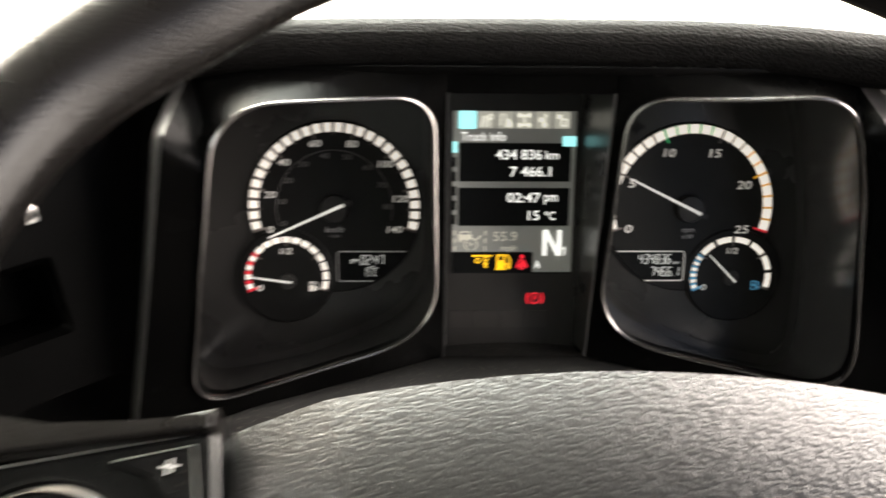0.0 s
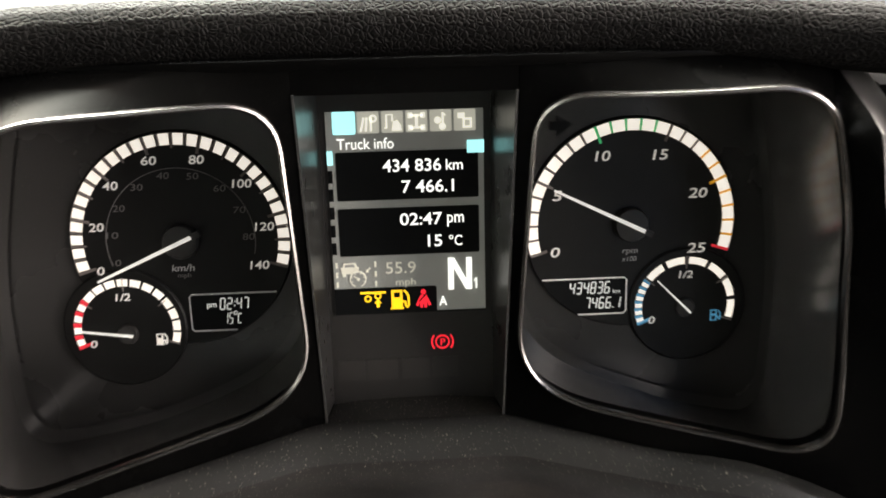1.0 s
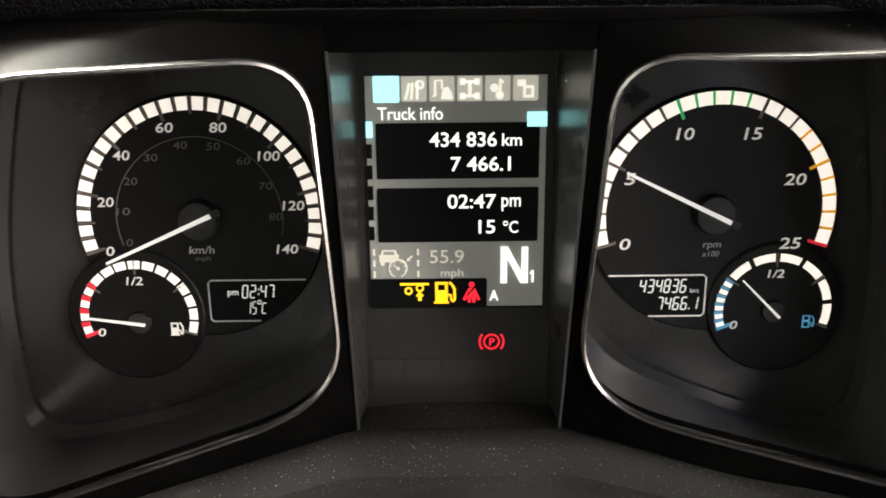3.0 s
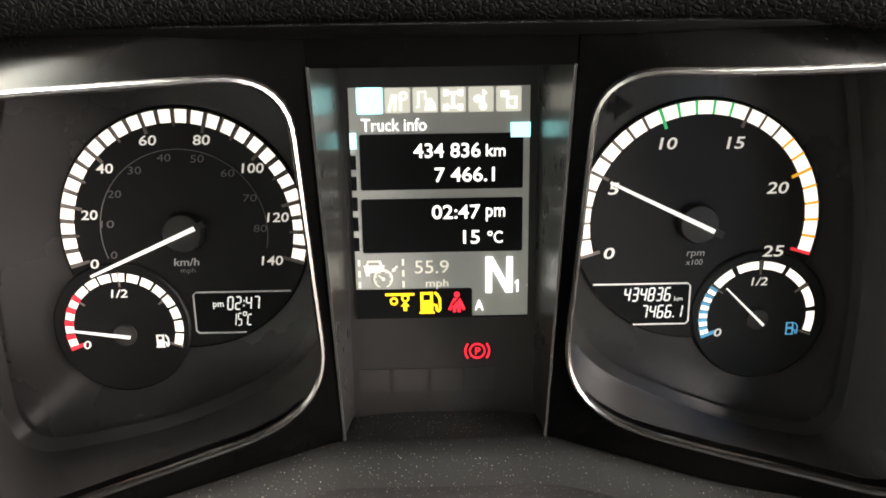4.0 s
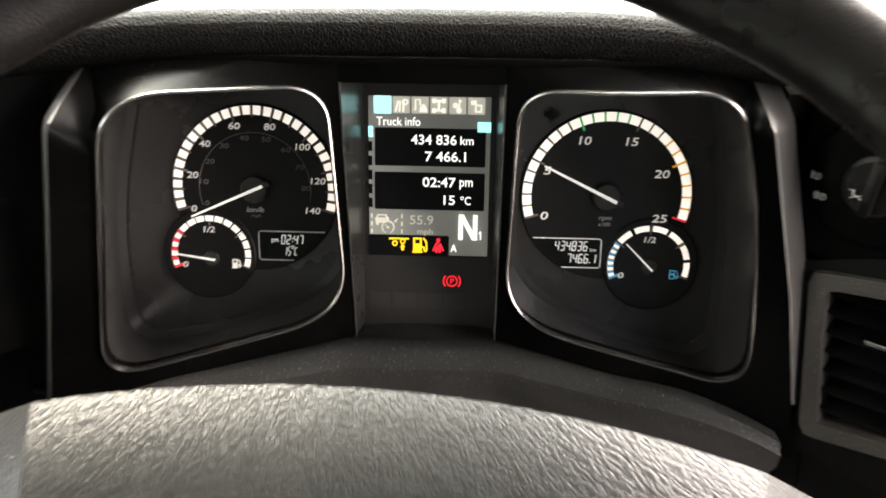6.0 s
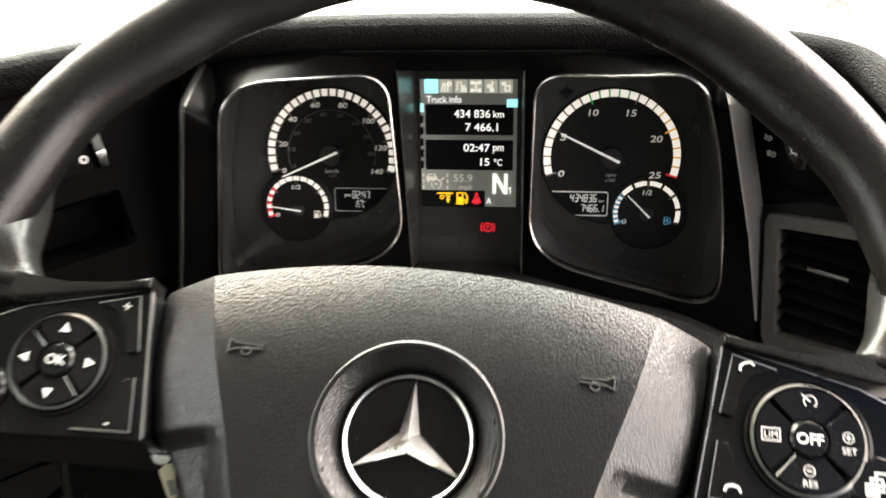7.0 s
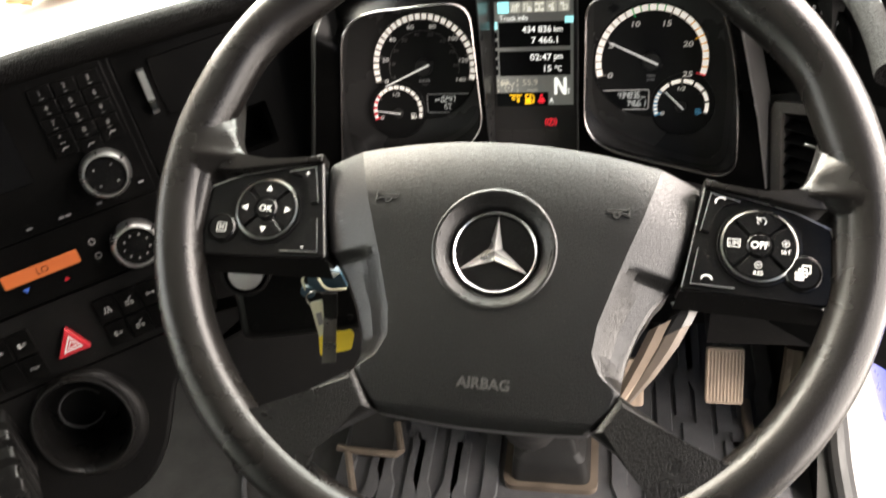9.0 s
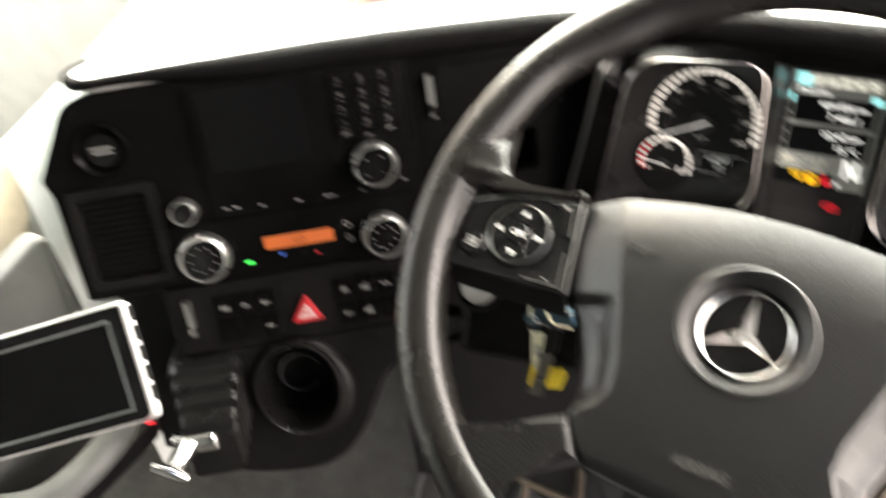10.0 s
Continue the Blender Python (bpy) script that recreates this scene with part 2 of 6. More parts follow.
def circle(r, steps=32, cx=0.0, cy=0.0, start=0.0, end=360.0):
    full = abs(end - start) >= 360
    return [(cx + r * math.cos(radians(start + (end - start) * i / (steps if full else steps - 1))), cy + r * math.sin(radians(start + (end - start) * i / (steps if full else steps - 1)))) for i in range(steps)]


def slab(bm, outline, low, high, edge=0.0):
    """An extruded outline between two heights, its upper rim chamfered by edge."""
    rings = [[(x, y, low) for x, y in outline]]
    if edge:
        cx = sum(p[0] for p in outline) / len(outline)
        cy = sum(p[1] for p in outline) / len(outline)
        reach = max(math.hypot(x - cx, y - cy) for x, y in outline)
        f = 1 - edge / reach
        rings.append([(x, y, high - edge * 0.7) for x, y in outline])
        rings.append([(cx + (x - cx) * f, cy + (y - cy) * f, high) for x, y in outline])
    else:
        rings.append([(x, y, high) for x, y in outline])
    loft(bm, rings, caps=True)
    return bm


def loft(bm, rings, closed=True, caps=False, loop=False):
    """Skins rings of equal length."""
    vs = [[bm.verts.new(p) for p in r] for r in rings]
    pairs = list(zip(vs, vs[1:])) + ([(vs[-1], vs[0])] if loop else [])
    for a, b in pairs:
        n = len(a)
        for i in range(n if closed else n - 1):
            j = (i + 1) % n
            bm.faces.new((a[i], a[j], b[j], b[i]))
    if caps:
        bm.faces.new(vs[0][::-1])
        bm.faces.new(vs[-1])
    return bm


def ring_band(bm, outer, inner, low, high):
    """A flat band between two outlines of equal length, with thickness."""
    loft(bm, [[(x, y, low) for x, y in outer], [(x, y, high) for x, y in outer], [(x, y, high) for x, y in inner], [(x, y, low) for x, y in inner]], loop=True)
    return bm


def lathe(bm, profile, steps=40, cx=0.0, cy=0.0):
    """Turns rows of (radius, height) about the local z."""
    loft(bm, [[(cx + r * math.cos(2 * math.pi * i / steps), cy + r * math.sin(2 * math.pi * i / steps), h) for i in range(steps)] for r, h in profile])
    return bm


def disc(bm, r, low, high, edge=0.0, cx=0.0, cy=0.0, steps=36):
    prof = [(r, low), (r, high - edge), (r - edge, high)]
    lathe(bm, prof, steps, cx, cy)
    f = [bm.verts.new((cx + (r - edge) * math.cos(2 * math.pi * i / steps), cy + (r - edge) * math.sin(2 * math.pi * i / steps), high)) for i in range(steps)]
    bm.faces.new(f)
    return bm


def box(bm, lo, hi, bevel=0.0, segments=2):
    g = bmesh.ops.create_cube(bm, size=1.0)["verts"]
    for v in g:
        v.co = Vector([lo[i] + (hi[i] - lo[i]) * (v.co[i] + 0.5) for i in range(3)])
    if bevel:
        es = list({e for v in g for e in v.link_edges})
        bmesh.ops.bevel(bm, geom=es, offset=bevel, segments=segments, affect="EDGES", profile=0.5)
    return bm


def tube(bm, path, radius, sides=12, flat=1.0, caps=True, up=(0, 0, 1)):
    """A round bar along points; radius: one or one a point."""
    pts = [Vector(p) for p in path]
    rings = []
    for i, p in enumerate(pts):
        d = (pts[min(i + 1, len(pts) - 1)] - pts[max(i - 1, 0)]).normalized()
        s = d.cross(Vector(up))
        s = s.normalized() if s.length > 1e-4 else d.orthogonal().normalized()
        w = s.cross(d)
        r = radius[i] if isinstance(radius, (list, tuple)) else radius
        rings.append([tuple(p + s * (r * math.cos(2 * math.pi * k / sides)) + w * (r * flat * math.sin(2 * math.pi * k / sides))) for k in range(sides)])
    return loft(bm, rings, caps=caps)


def stroke(bm, pts, width, low, high):
    """A printed line of even width along flat points."""
    v = [Vector(p) for p in pts]
    left, right = [], []
    for i, p in enumerate(v):
        d = (v[min(i + 1, len(v) - 1)] - v[max(i - 1, 0)]).normalized()
        s = Vector((-d.y, d.x)) * width / 2
        left.append(p + s)
        right.append(p - s)
    loft(bm, [[(a.x, a.y, high), (b.x, b.y, high), (b.x, b.y, low), (a.x, a.y, low)] for a, b in zip(left, right)], caps=True)
    return bm


TEXTS = {}


def lettering(bm, text, size, x, y, h, align="CENTER", shear=0.0, bold=0.0, turn=0.0, wide=1.0):
    """Adds raised print in the built-in font, its middle height at y."""
    key = (text, size, align, shear, bold)
    if key not in TEXTS:
        cu = bpy.data.curves.new("print", "FONT")
        cu.body, cu.size, cu.align_x, cu.shear, cu.offset, cu.resolution_u = text, size, align, shear, bold, 3
        ob = bpy.data.objects.new("print", cu)
        me = ob.to_mesh()
        TEXTS[key] = ([tuple(v.co) for v in me.vertices], [tuple(p.vertices) for p in me.polygons])
        ob.to_mesh_clear()
        bpy.data.objects.remove(ob)
        bpy.data.curves.remove(cu)
    verts, faces = TEXTS[key]
    c, s = math.cos(radians(turn)), math.sin(radians(turn))
    vs = [bm.verts.new((x + p[0] * wide * c - (p[1] - size * 0.35) * s, y + p[0] * wide * s + (p[1] - size * 0.35) * c, h)) for p in verts]
    for f in faces:
        try:
            bm.faces.new([vs[i] for i in f])
        except ValueError:
            pass
    return bm


def arc_cell(bm, cx, cy, r0, r1, a0, a1, low, high, steps=3):
    """One block of a round scale."""
    angles = [a0 + (a1 - a0) * i / steps for i in range(steps + 1)]
    ring = [(cx + r1 * math.cos(radians(a)), cy + r1 * math.sin(radians(a))) for a in angles] + [(cx + r0 * math.cos(radians(a)), cy + r0 * math.sin(radians(a))) for a in angles[::-1]]
    return slab(bm, ring, low, high)


def fresh():
    return bmesh.new()

# ---- cab shell and yard ----


def structure(name, bm, mat, label, smooth=35):
    ob = part(name, bm, mat, None, smooth=smooth)
    return tagged(ob, label, "", "", "structure")


structure("ground", slab(fresh(), rect(-400, -400, 400, 400), -1.45, -1.25), CONCRETE, "pale concrete yard below the cab")
structure("floor", slab(fresh(), rect(-1.75, -1.3, 0.42, 0.98), -0.06, 0.0), CARPET, "grey carpeted cab floor")
# roof and rear wall stay out of view; their darkness holds down the fill
structure("ceiling", slab(fresh(), rect(-1.8, -1.35, 0.5, 0.78), 1.86, 1.92), DARK_ROOF, "unseen cab roof, dark to limit light from above")
structure("wall_back", box(fresh(), (-1.8, -1.36, -0.06), (0.5, -1.3, 1.86)), REAR, "unseen rear cab wall, dark to limit reflected light")
structure("wall_front", box(fresh(), (-1.75, 0.98, -0.06), (0.45, 1.02, 0.80)), BLACK, "dark firewall under the windscreen")
bm = fresh()
box(bm, (-1.81, -1.3, -0.06), (-1.75, 1.0, 0.22))
box(bm, (-1.81, -1.3, 0.22), (-1.75, 0.45, 0.95))
box(bm, (-1.81, -1.3, 0.95), (-1.75, -0.45, 1.86))
box(bm, (-1.81, -0.45, 1.62), (-1.75, 0.62, 1.86))
structure("wall_side", bm, PALE, "pale grey passenger door wall with window openings")
# out of view as well, dark to keep side light off the fascia
bm = fresh()
box(bm, (0.42, -1.3, -0.06), (0.48, -0.34, 1.86))
box(bm, (0.42, -0.34, 1.62), (0.48, 0.74, 1.86))
structure("wall_door_side", bm, REAR, "unseen cab side with an open doorway, dark to limit reflected light")
for nm, x in (("pillar_1", 0.36), ("pillar_2", -1.78)):
    bm = fresh()
    tube(bm, [(x, 0.99, 0.72), (x, 0.88, 1.3), (x, 0.72, 1.9)], [0.05, 0.05, 0.055], 10, 1.0)
    structure(nm, bm, PALE, "pale grey windscreen pillar")
bm = fresh()
loft(bm, [[(-1.74, 1.00, 0.80), (0.33, 1.00, 0.80)], [(-1.74, 0.76, 1.86), (0.33, 0.76, 1.86)]], closed=False)
ob = structure("windscreen", bm, GLASS, "clear windscreen glass")
ob.visible_shadow = False

# ---- dashboard ----
FACE = plane_frame(20.15, 0, (0, 0.500, 0.660))
PANEL = plane_frame(4.0, 0, (0, 0.465, 0.633))
CON = plane_frame(18, 36, (-0.365, 0.330, 0.719))
SIDE = plane_frame(10, -40, (0.237, 0.4095, 0.690))


def smooth_step(t):
    t = max(0.0, min(1.0, t))
    return t * t * (3 - 2 * t)


def smooth_path(points, steps=8):
    """A Catmull-Rom line through points."""
    p = [Vector(q) for q in points]
    p = [p[0] * 2 - p[1]] + p + [p[-1] * 2 - p[-2]]
    out = []
    for i in range(1, len(p) - 2):
        a, b, c, d = p[i - 1:i + 3]
        for k in range(steps):
            t = k / steps
            out.append(0.5 * ((2 * b) + (c - a) * t + (2 * a - 5 * b + 4 * c - d) * t * t + (3 * b - a - 3 * c + d) * t ** 3))
    return out + [p[-2]]


PAD_LINE = smooth_path([(-0.582, 0.34), (-0.607, 0.275), (-0.612, 0.226), (-0.588, 0.211), (-0.560, 0.230), (-0.50, 0.277), (-0.39, 0.359), (-0.30, 0.416), (-0.22, 0.459), (-0.12, 0.487), (0.04, 0.492), (0.12, 0.486), (0.19, 0.465), (0.222, 0.451), (0.2415, 0.433), (0.2490, 0.402), (0.2490, 0.350), (0.2450, 0.296)])
dash = thing("dashboard", pose(0, 0.6, 0), "black truck dashboard with a grained padded edge", "dashboard")


def at_dash(pts):
    return [(x, y - 0.6, z) for x, y, z in pts]


# grained roll along the top edge
bm = fresh()
ROLL = [0.0135 - 0.0030 * smooth_step((p.x - 0.19) / 0.05) - 0.0018 * smooth_step((0.42 - p.y) / 0.10) * (p.x > 0.2) - 0.0085 * smooth_step((-0.44 - p.x) / 0.12) for p in PAD_LINE]
tube(bm, at_dash([(p.x, p.y, 0.8310 - r) for p, r in zip(PAD_LINE, ROLL)]), ROLL, 16, 1.0)
part("pad_roll", bm, PAD, dash, "grained soft black edge roll")
# cover behind the roll up to the windscreen, its pale colour standing in for glare
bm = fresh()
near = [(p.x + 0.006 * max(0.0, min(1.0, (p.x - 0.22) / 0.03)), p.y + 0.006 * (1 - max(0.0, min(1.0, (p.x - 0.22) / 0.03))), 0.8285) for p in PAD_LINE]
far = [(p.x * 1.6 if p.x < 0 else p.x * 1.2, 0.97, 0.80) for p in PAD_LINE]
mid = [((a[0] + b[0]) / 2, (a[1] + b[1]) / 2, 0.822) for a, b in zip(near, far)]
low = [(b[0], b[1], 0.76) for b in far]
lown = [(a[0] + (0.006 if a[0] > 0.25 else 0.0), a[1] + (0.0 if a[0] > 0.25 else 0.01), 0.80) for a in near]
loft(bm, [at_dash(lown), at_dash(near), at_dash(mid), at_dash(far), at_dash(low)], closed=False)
part("top_cover", bm, GLARE_TOP, dash, "dashboard top coloured pale for the daylight glare on it")
# added sheet; its pale colour stands in for glare over the passenger dash
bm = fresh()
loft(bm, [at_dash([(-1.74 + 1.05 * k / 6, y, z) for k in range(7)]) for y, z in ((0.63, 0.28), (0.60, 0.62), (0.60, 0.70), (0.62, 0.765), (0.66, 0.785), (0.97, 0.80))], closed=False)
part("passenger_glare_sheet", bm, GLARE_TOP, dash, "added pale sheet coloured for daylight glare over the passenger dash")
# passenger side of the dash beyond the console
bm = fresh()
loft(bm, [at_dash([(-0.66, 0.16, z), (-0.72, 0.30, z), (-0.80, 0.52, z), (-1.2, 0.62, z - 0.25), (-1.74, 0.66, z - 0.30)]) for z in (0.78, 0.66, 0.45, 0.30)], closed=False)
part("passenger_fascia", bm, PALE, dash, "pale grey fascia on the passenger side")
# lower knee panels under the cluster
bm = fresh()
rows = []
for k in range(33):
    x = -0.205 + 0.41 * k / 32
    out = 0.40 * max(0.0, abs(x) - 0.047)
    drop = 0.00035 * (max(0.0, abs(x) - 0.14) / 0.01) ** 2
    seam = (0.4650 - out, 0.6270 + 0.07 * out - drop)
    near = max(0.0, 1 - (abs(x) / 0.20) ** 2)
    edge = (seam[0] - 0.003 - 0.0105 * near, seam[1] - 0.0028 - 0.0022 * near)
    rows.append([(x, *p) for p in ((seam[0] + 0.012, seam[1] - 0.003), seam, (seam[0] * 0.5 + edge[0] * 0.5, seam[1] * 0.5 + edge[1] * 0.5 + 0.0012), edge, (edge[0] - 0.003, edge[1] - 0.003), (edge[0] - 0.003, edge[1] - 0.012), (edge[0] + 0.03, edge[1] - 0.08), (0.62, 0.40), (0.80, 0.38))])
loft(bm, [at_dash(r) for r in rows], closed=False)
part("lower_cover", bm, COVER, dash, "dark arched cover over the steering column")
bm = fresh()
loft(bm, [at_dash([(-0.25, 0.44, 0.60), (-0.25, 0.48, 0.42), (-0.25, 0.70, 0.36)]), at_dash([(-0.20, 0.455, 0.58), (-0.2, 0.50, 0.42), (-0.2, 0.70, 0.36)])], closed=False)
part("side_cover", bm, BLACK, dash)
# backing that closes the dash behind the faces
bm = fresh()
box(bm, (-0.66, 0.02, -0.25 + 0.6), (0.30, 0.36, 0.74))
part("core", bm, BLACK, dash)
bm = fresh()
box(bm, (0.19, -0.125, 0.35), (0.33, 0.03, 0.795))
part("end_core", bm, BLACK, dash)
bm = fresh()
box(bm, (-1.0, -0.045, 0.815), (-0.27, -0.02, 0.838), 0.004)
part("ledge", bm, BEIGE, dash, "cream ledge below the windscreen")

for pts in ([(0.205, 0.480, 0.815), (0.236, 0.462, 0.62), (0.262, 0.452, 0.50)], ):
    bm = fresh()
    loft(bm, [at_dash(pts), at_dash([(x + 0.03, y - 0.055, z) for x, y, z in pts]), at_dash([(x + 0.09, y - 0.03, z) for x, y, z in pts])], closed=False)
    part("corner_filler", bm, BLACK, dash)
# ---- instrument cluster ----
cluster = thing("instrument_cluster", PANEL, "black truck instrument cluster with two chrome-rimmed gauges and a colour display", "instrument cluster")
TO_FACE = PANEL.inverted() @ FACE


def resample(outline, cx, cy, count=96):
    """The outline met by even rays from a centre."""
    out = []
    for i in range(count):
        a = 2 * math.pi * i / count
        d = Vector((math.cos(a), math.sin(a)))
        best = None
        for k in range(len(outline)):
            p, q = Vector(outline[k - 1]) - Vector((cx, cy)), Vector(outline[k]) - Vector((cx, cy))
            e = q - p
            den = d.x * e.y - d.y * e.x
            if abs(den) < 1e-12:
                continue
            t = (p.x * e.y - p.y * e.x) / den
            s = (p.x * d.y - p.y * d.x) / den
            if t > 0 and -1e-9 <= s <= 1 + 1e-9 and (best is None or t < best):
                best = t
        out.append((cx + d.x * best, cy + d.y * best))
    return out


FRAME = [(-0.0505, 0.1632), (-0.0474, 0.0150), (-0.1822, 0.0030), (-0.1540, 0.1712)]
FRAME_R = [0.022, 0.038, 0.026, 0.030]
FRAME_DOOR_SIDE = [(0.0515, 0.1632), (0.1575, 0.1722), (0.1740, 0.1190), (0.1795, 0.0860), (0.1842, 0.0030), (0.0484, 0.0150)]
FRAME_DOOR_SIDE_R = [0.022, 0.022, 0.050, 0.050, 0.026, 0.038]
CELL_DOOR_SIDE = [(0.1660, 0.178), (0.1955, 0.067), (0.2190, -0.0450), (0.141, -0.0065), (0.0445, -0.0030), (0.0450, 0.178)]
CELL = [(-0.0440, 0.178), (-0.0435, -0.0030), (-0.140, -0.0065), (-0.2180, -0.0450), (-0.1950, 0.067), (-0.1735, 0.178)]
WELL = [(-0.0520, 0.138), (-0.0500, -0.0100), (-0.1180, -0.0440), (-0.1985, -0.0585), (-0.2030, 0.0300), (-0.1780, 0.139)]
GAUGE = {-1: (-0.1098, 0.0487), 1: (0.1108, 0.0487)}
SMALL = {-1: (-0.1398, 0.0053), 1: (0.1398, 0.0053)}
DISC = 0.0537


def mirrored(points, shift=0.0010):
    return [(-x + shift, y) for x, y in points][::-1]


def wing(x):
    """How far the bezel wraps towards the driver away from the middle."""
    return 0.40 * max(0.0, abs(x) - 0.0470)


def set_back(x, y):
    """The door-side gauge frame stands deeper than its mate, most towards the top."""
    return 1 - (0.40 - 0.25 * smooth_step((0.10 - y) / 0.08)) * smooth_step((x - 0.05) / 0.11)


def gauge_cell(side):
    frame_line = rounded(FRAME, FRAME_R, 10)
    cell = CELL if side < 0 else CELL_DOOR_SIDE
    if side > 0:
        frame_line = rounded(FRAME_DOOR_SIDE, FRAME_DOOR_SIDE_R, 10)
    cx = side * 0.115
    rim = resample(frame_line, cx, 0.08, 160)
    edge = resample(cell, cx, 0.08, 160)
    rim3 = [Vector((x, y, wing(x) * set_back(x, y))) for x, y in rim]
    # the top edge stays back under the hood
    edge3 = [Vector((x, y, wing(x) * smooth_step((0.178 - y) / 0.022) * (1 - 0.18 * smooth_step((x - 0.10) / 0.06)))) for x, y in edge]
    bm = fresh()
    rings = [[tuple(e.lerp(r, lift)) for e, r in zip(edge3, rim3)] for lift in (0.0, 0.3, 0.65, 1.0)]
    loft(bm, [[(p.x, p.y, p.z - 0.012) for p in edge3]] + rings + [[(p.x, p.y, p.z - 0.006) for p in rim3]])
    part("bezel_panel", bm, PANEL_BLACK, cluster, "smooth black bezel panel")
    # chamfered outer strip, its grey standing in for the reflection along the edge
    bm = fresh()
    outer = sorted([p for p in edge3 if abs(p.x) > 0.165 and p.y < 0.177 and (abs(p.x) - 0.1945 > -0.205 * (p.y - 0.067) - 0.004 if side < 0 else p.x - 0.1955 > -0.266 * (p.y - 0.067) - 0.004)], key=lambda p: p.y)
    w = 0.0150 if side > 0 else 0.0060
    loft(bm, [[(p.x, p.y, p.z + 0.0004), (p.x + side * 0.0015, p.y, p.z + 0.0002), (p.x + side * w, p.y, p.z - w * 1.15), (p.x + side * w, p.y, -0.03)] for p in outer], closed=False)
    part("edge_strip", bm, STRIP_REFLECTION, cluster, "bezel chamfer in grey for the reflection along it")
    # chrome trim
    bm = fresh()
    rings = []
    for i, p in enumerate(rim3):
        d = (rim3[(i + 1) % len(rim3)] - rim3[i - 1]).normalized()
        s = Vector((d.y, -d.x, 0)).normalized()
        rings.append([tuple(p + s * (0.0013 * math.cos(a)) + Vector((0, 0, 0.0022 * math.sin(a) + 0.0006))) for a in [2 * math.pi * k / 8 for k in range(8)]])
    loft(bm, rings, loop=True)
    part("gauge_frame", bm, TRIM_METAL, cluster, "thin chrome gauge surround")
    # tub running back to the dial
    well = rounded(WELL, [0.022, 0.035, 0.05, 0.024, 0.06, 0.04], 8)
    if side > 0:
        well = [(cx + (x - cx) * (0.82 if x > cx else 1.0), y) for x, y in mirrored(well)]
    inner = resample(well, cx, 0.04, 160)
    bm = fresh()
    back = [TO_FACE @ Vector((x, w, 0.0)) for x, w in inner]
    half = [a.lerp(b, 0.90) + Vector((0, 0, 0.001)) for a, b in zip(rim3, back)]
    lip = [TO_FACE @ Vector((cx + (x - cx) * 0.93, 0.045 + (w - 0.045) * 0.93, 0.0)) for x, w in inner]
    loft(bm, [[tuple(p) for p in ring] for ring in (rim3, half, back, lip)])
    part("gauge_tub", bm, TUB, cluster, "dark sloping gauge recess")
    bm = fresh()
    slab(bm, [(cx + (x - cx) * 0.97, 0.04 + (w - 0.04) * 0.97) for x, w in inner], -0.006, -0.0020)
    dial = part("dial_floor", bm, DIAL_FLOOR, cluster, "dark floor of the gauge recess")
    dial.matrix_local = TO_FACE
    bm = fresh()
    gx, gy = GAUGE[side]
    lathe(bm, [(DISC, -0.0022), (DISC - 0.0003, -0.0006), (DISC - 0.0010, -0.0001), (0.0, -0.0001)], 96, gx, gy)
    part("dial_face", bm, DIAL, dial, "matt black round dial face")
    return dial


SWEEP0, SWEEP1 = 196.5, -16.5
LOW0, LOW1 = 199.5, -19.5


def polar(cx, cy, r, a):
    return cx + r * math.cos(radians(a)), cy + r * math.sin(radians(a))


def boxed(bm, text, x0, y0, x1, y1, h, bold=0.0, shear=0.0):
    """Print stretched to fill a rectangle."""
    b = fresh()
    lettering(b, text, 1.0, 0.0, 0.0, 0.0, align="LEFT", shear=shear, bold=bold)
    lo = [min(v.co[k] for v in b.verts) for k in (0, 1)]
    hi = [max(v.co[k] for v in b.verts) for k in (0, 1)]
    fx, fy = (x1 - x0) / (hi[0] - lo[0]), (y1 - y0) / (hi[1] - lo[1])
    made = {v: bm.verts.new((x0 + (v.co.x - lo[0]) * fx, y0 + (v.co.y - lo[1]) * fy, h)) for v in b.verts}
    for f in b.faces:
        bm.faces.new([made[v] for v in f.verts])
    b.free()
    return bm


SEGMENTS = {"0": "abcdef", "1": "bc", "2": "abged", "3": "abgcd", "4": "fgbc", "5": "afgcd", "6": "afgedc", "7": "abc", "8": "abcdefg", "C": "afed", "o": "abgf"}


def segments(bm, text, x0, y0, x1, y1, h, slant=0.12):
    """Seven-segment digits filling a rectangle, with slanted strokes."""
    units = sum(0.35 if c in ":." else 1.0 for c in text)
    pitch = (x1 - x0) / units
    tall, x = y1 - y0, x0

    def bar(ax, ay, bx, by, w):
        stroke(bm, [(ax + slant * (ay - y0), ay), (bx + slant * (by - y0), by)], w, h - 0.0002, h)

    for c in text:
        if c in ":.":
            for y in ((0.30, 0.68) if c == ":" else (0.05,)):
                px, py = x + pitch * 0.12, y0 + tall * y
                bar(px, py - tall * 0.06, px, py + tall * 0.06, pitch * 0.16)
            x += pitch * 0.35
            continue
        w, t, g = pitch * 0.62, pitch * 0.17, tall * 0.03
        l, r, m = x + pitch * 0.08, x + pitch * 0.08 + w, y0 + tall / 2
        line = {"a": (l + g, y1, r - g, y1), "b": (r, y1 - g, r, m + g), "c": (r, m - g, r, y0 + g), "d": (l + g, y0, r - g, y0), "e": (l, m - g, l, y0 + g), "f": (l, y1 - g, l, m + g), "g": (l + g, m, r - g, m)}
        for k in SEGMENTS[c]:
            bar(*line[k], t)
        x += pitch
    return bm


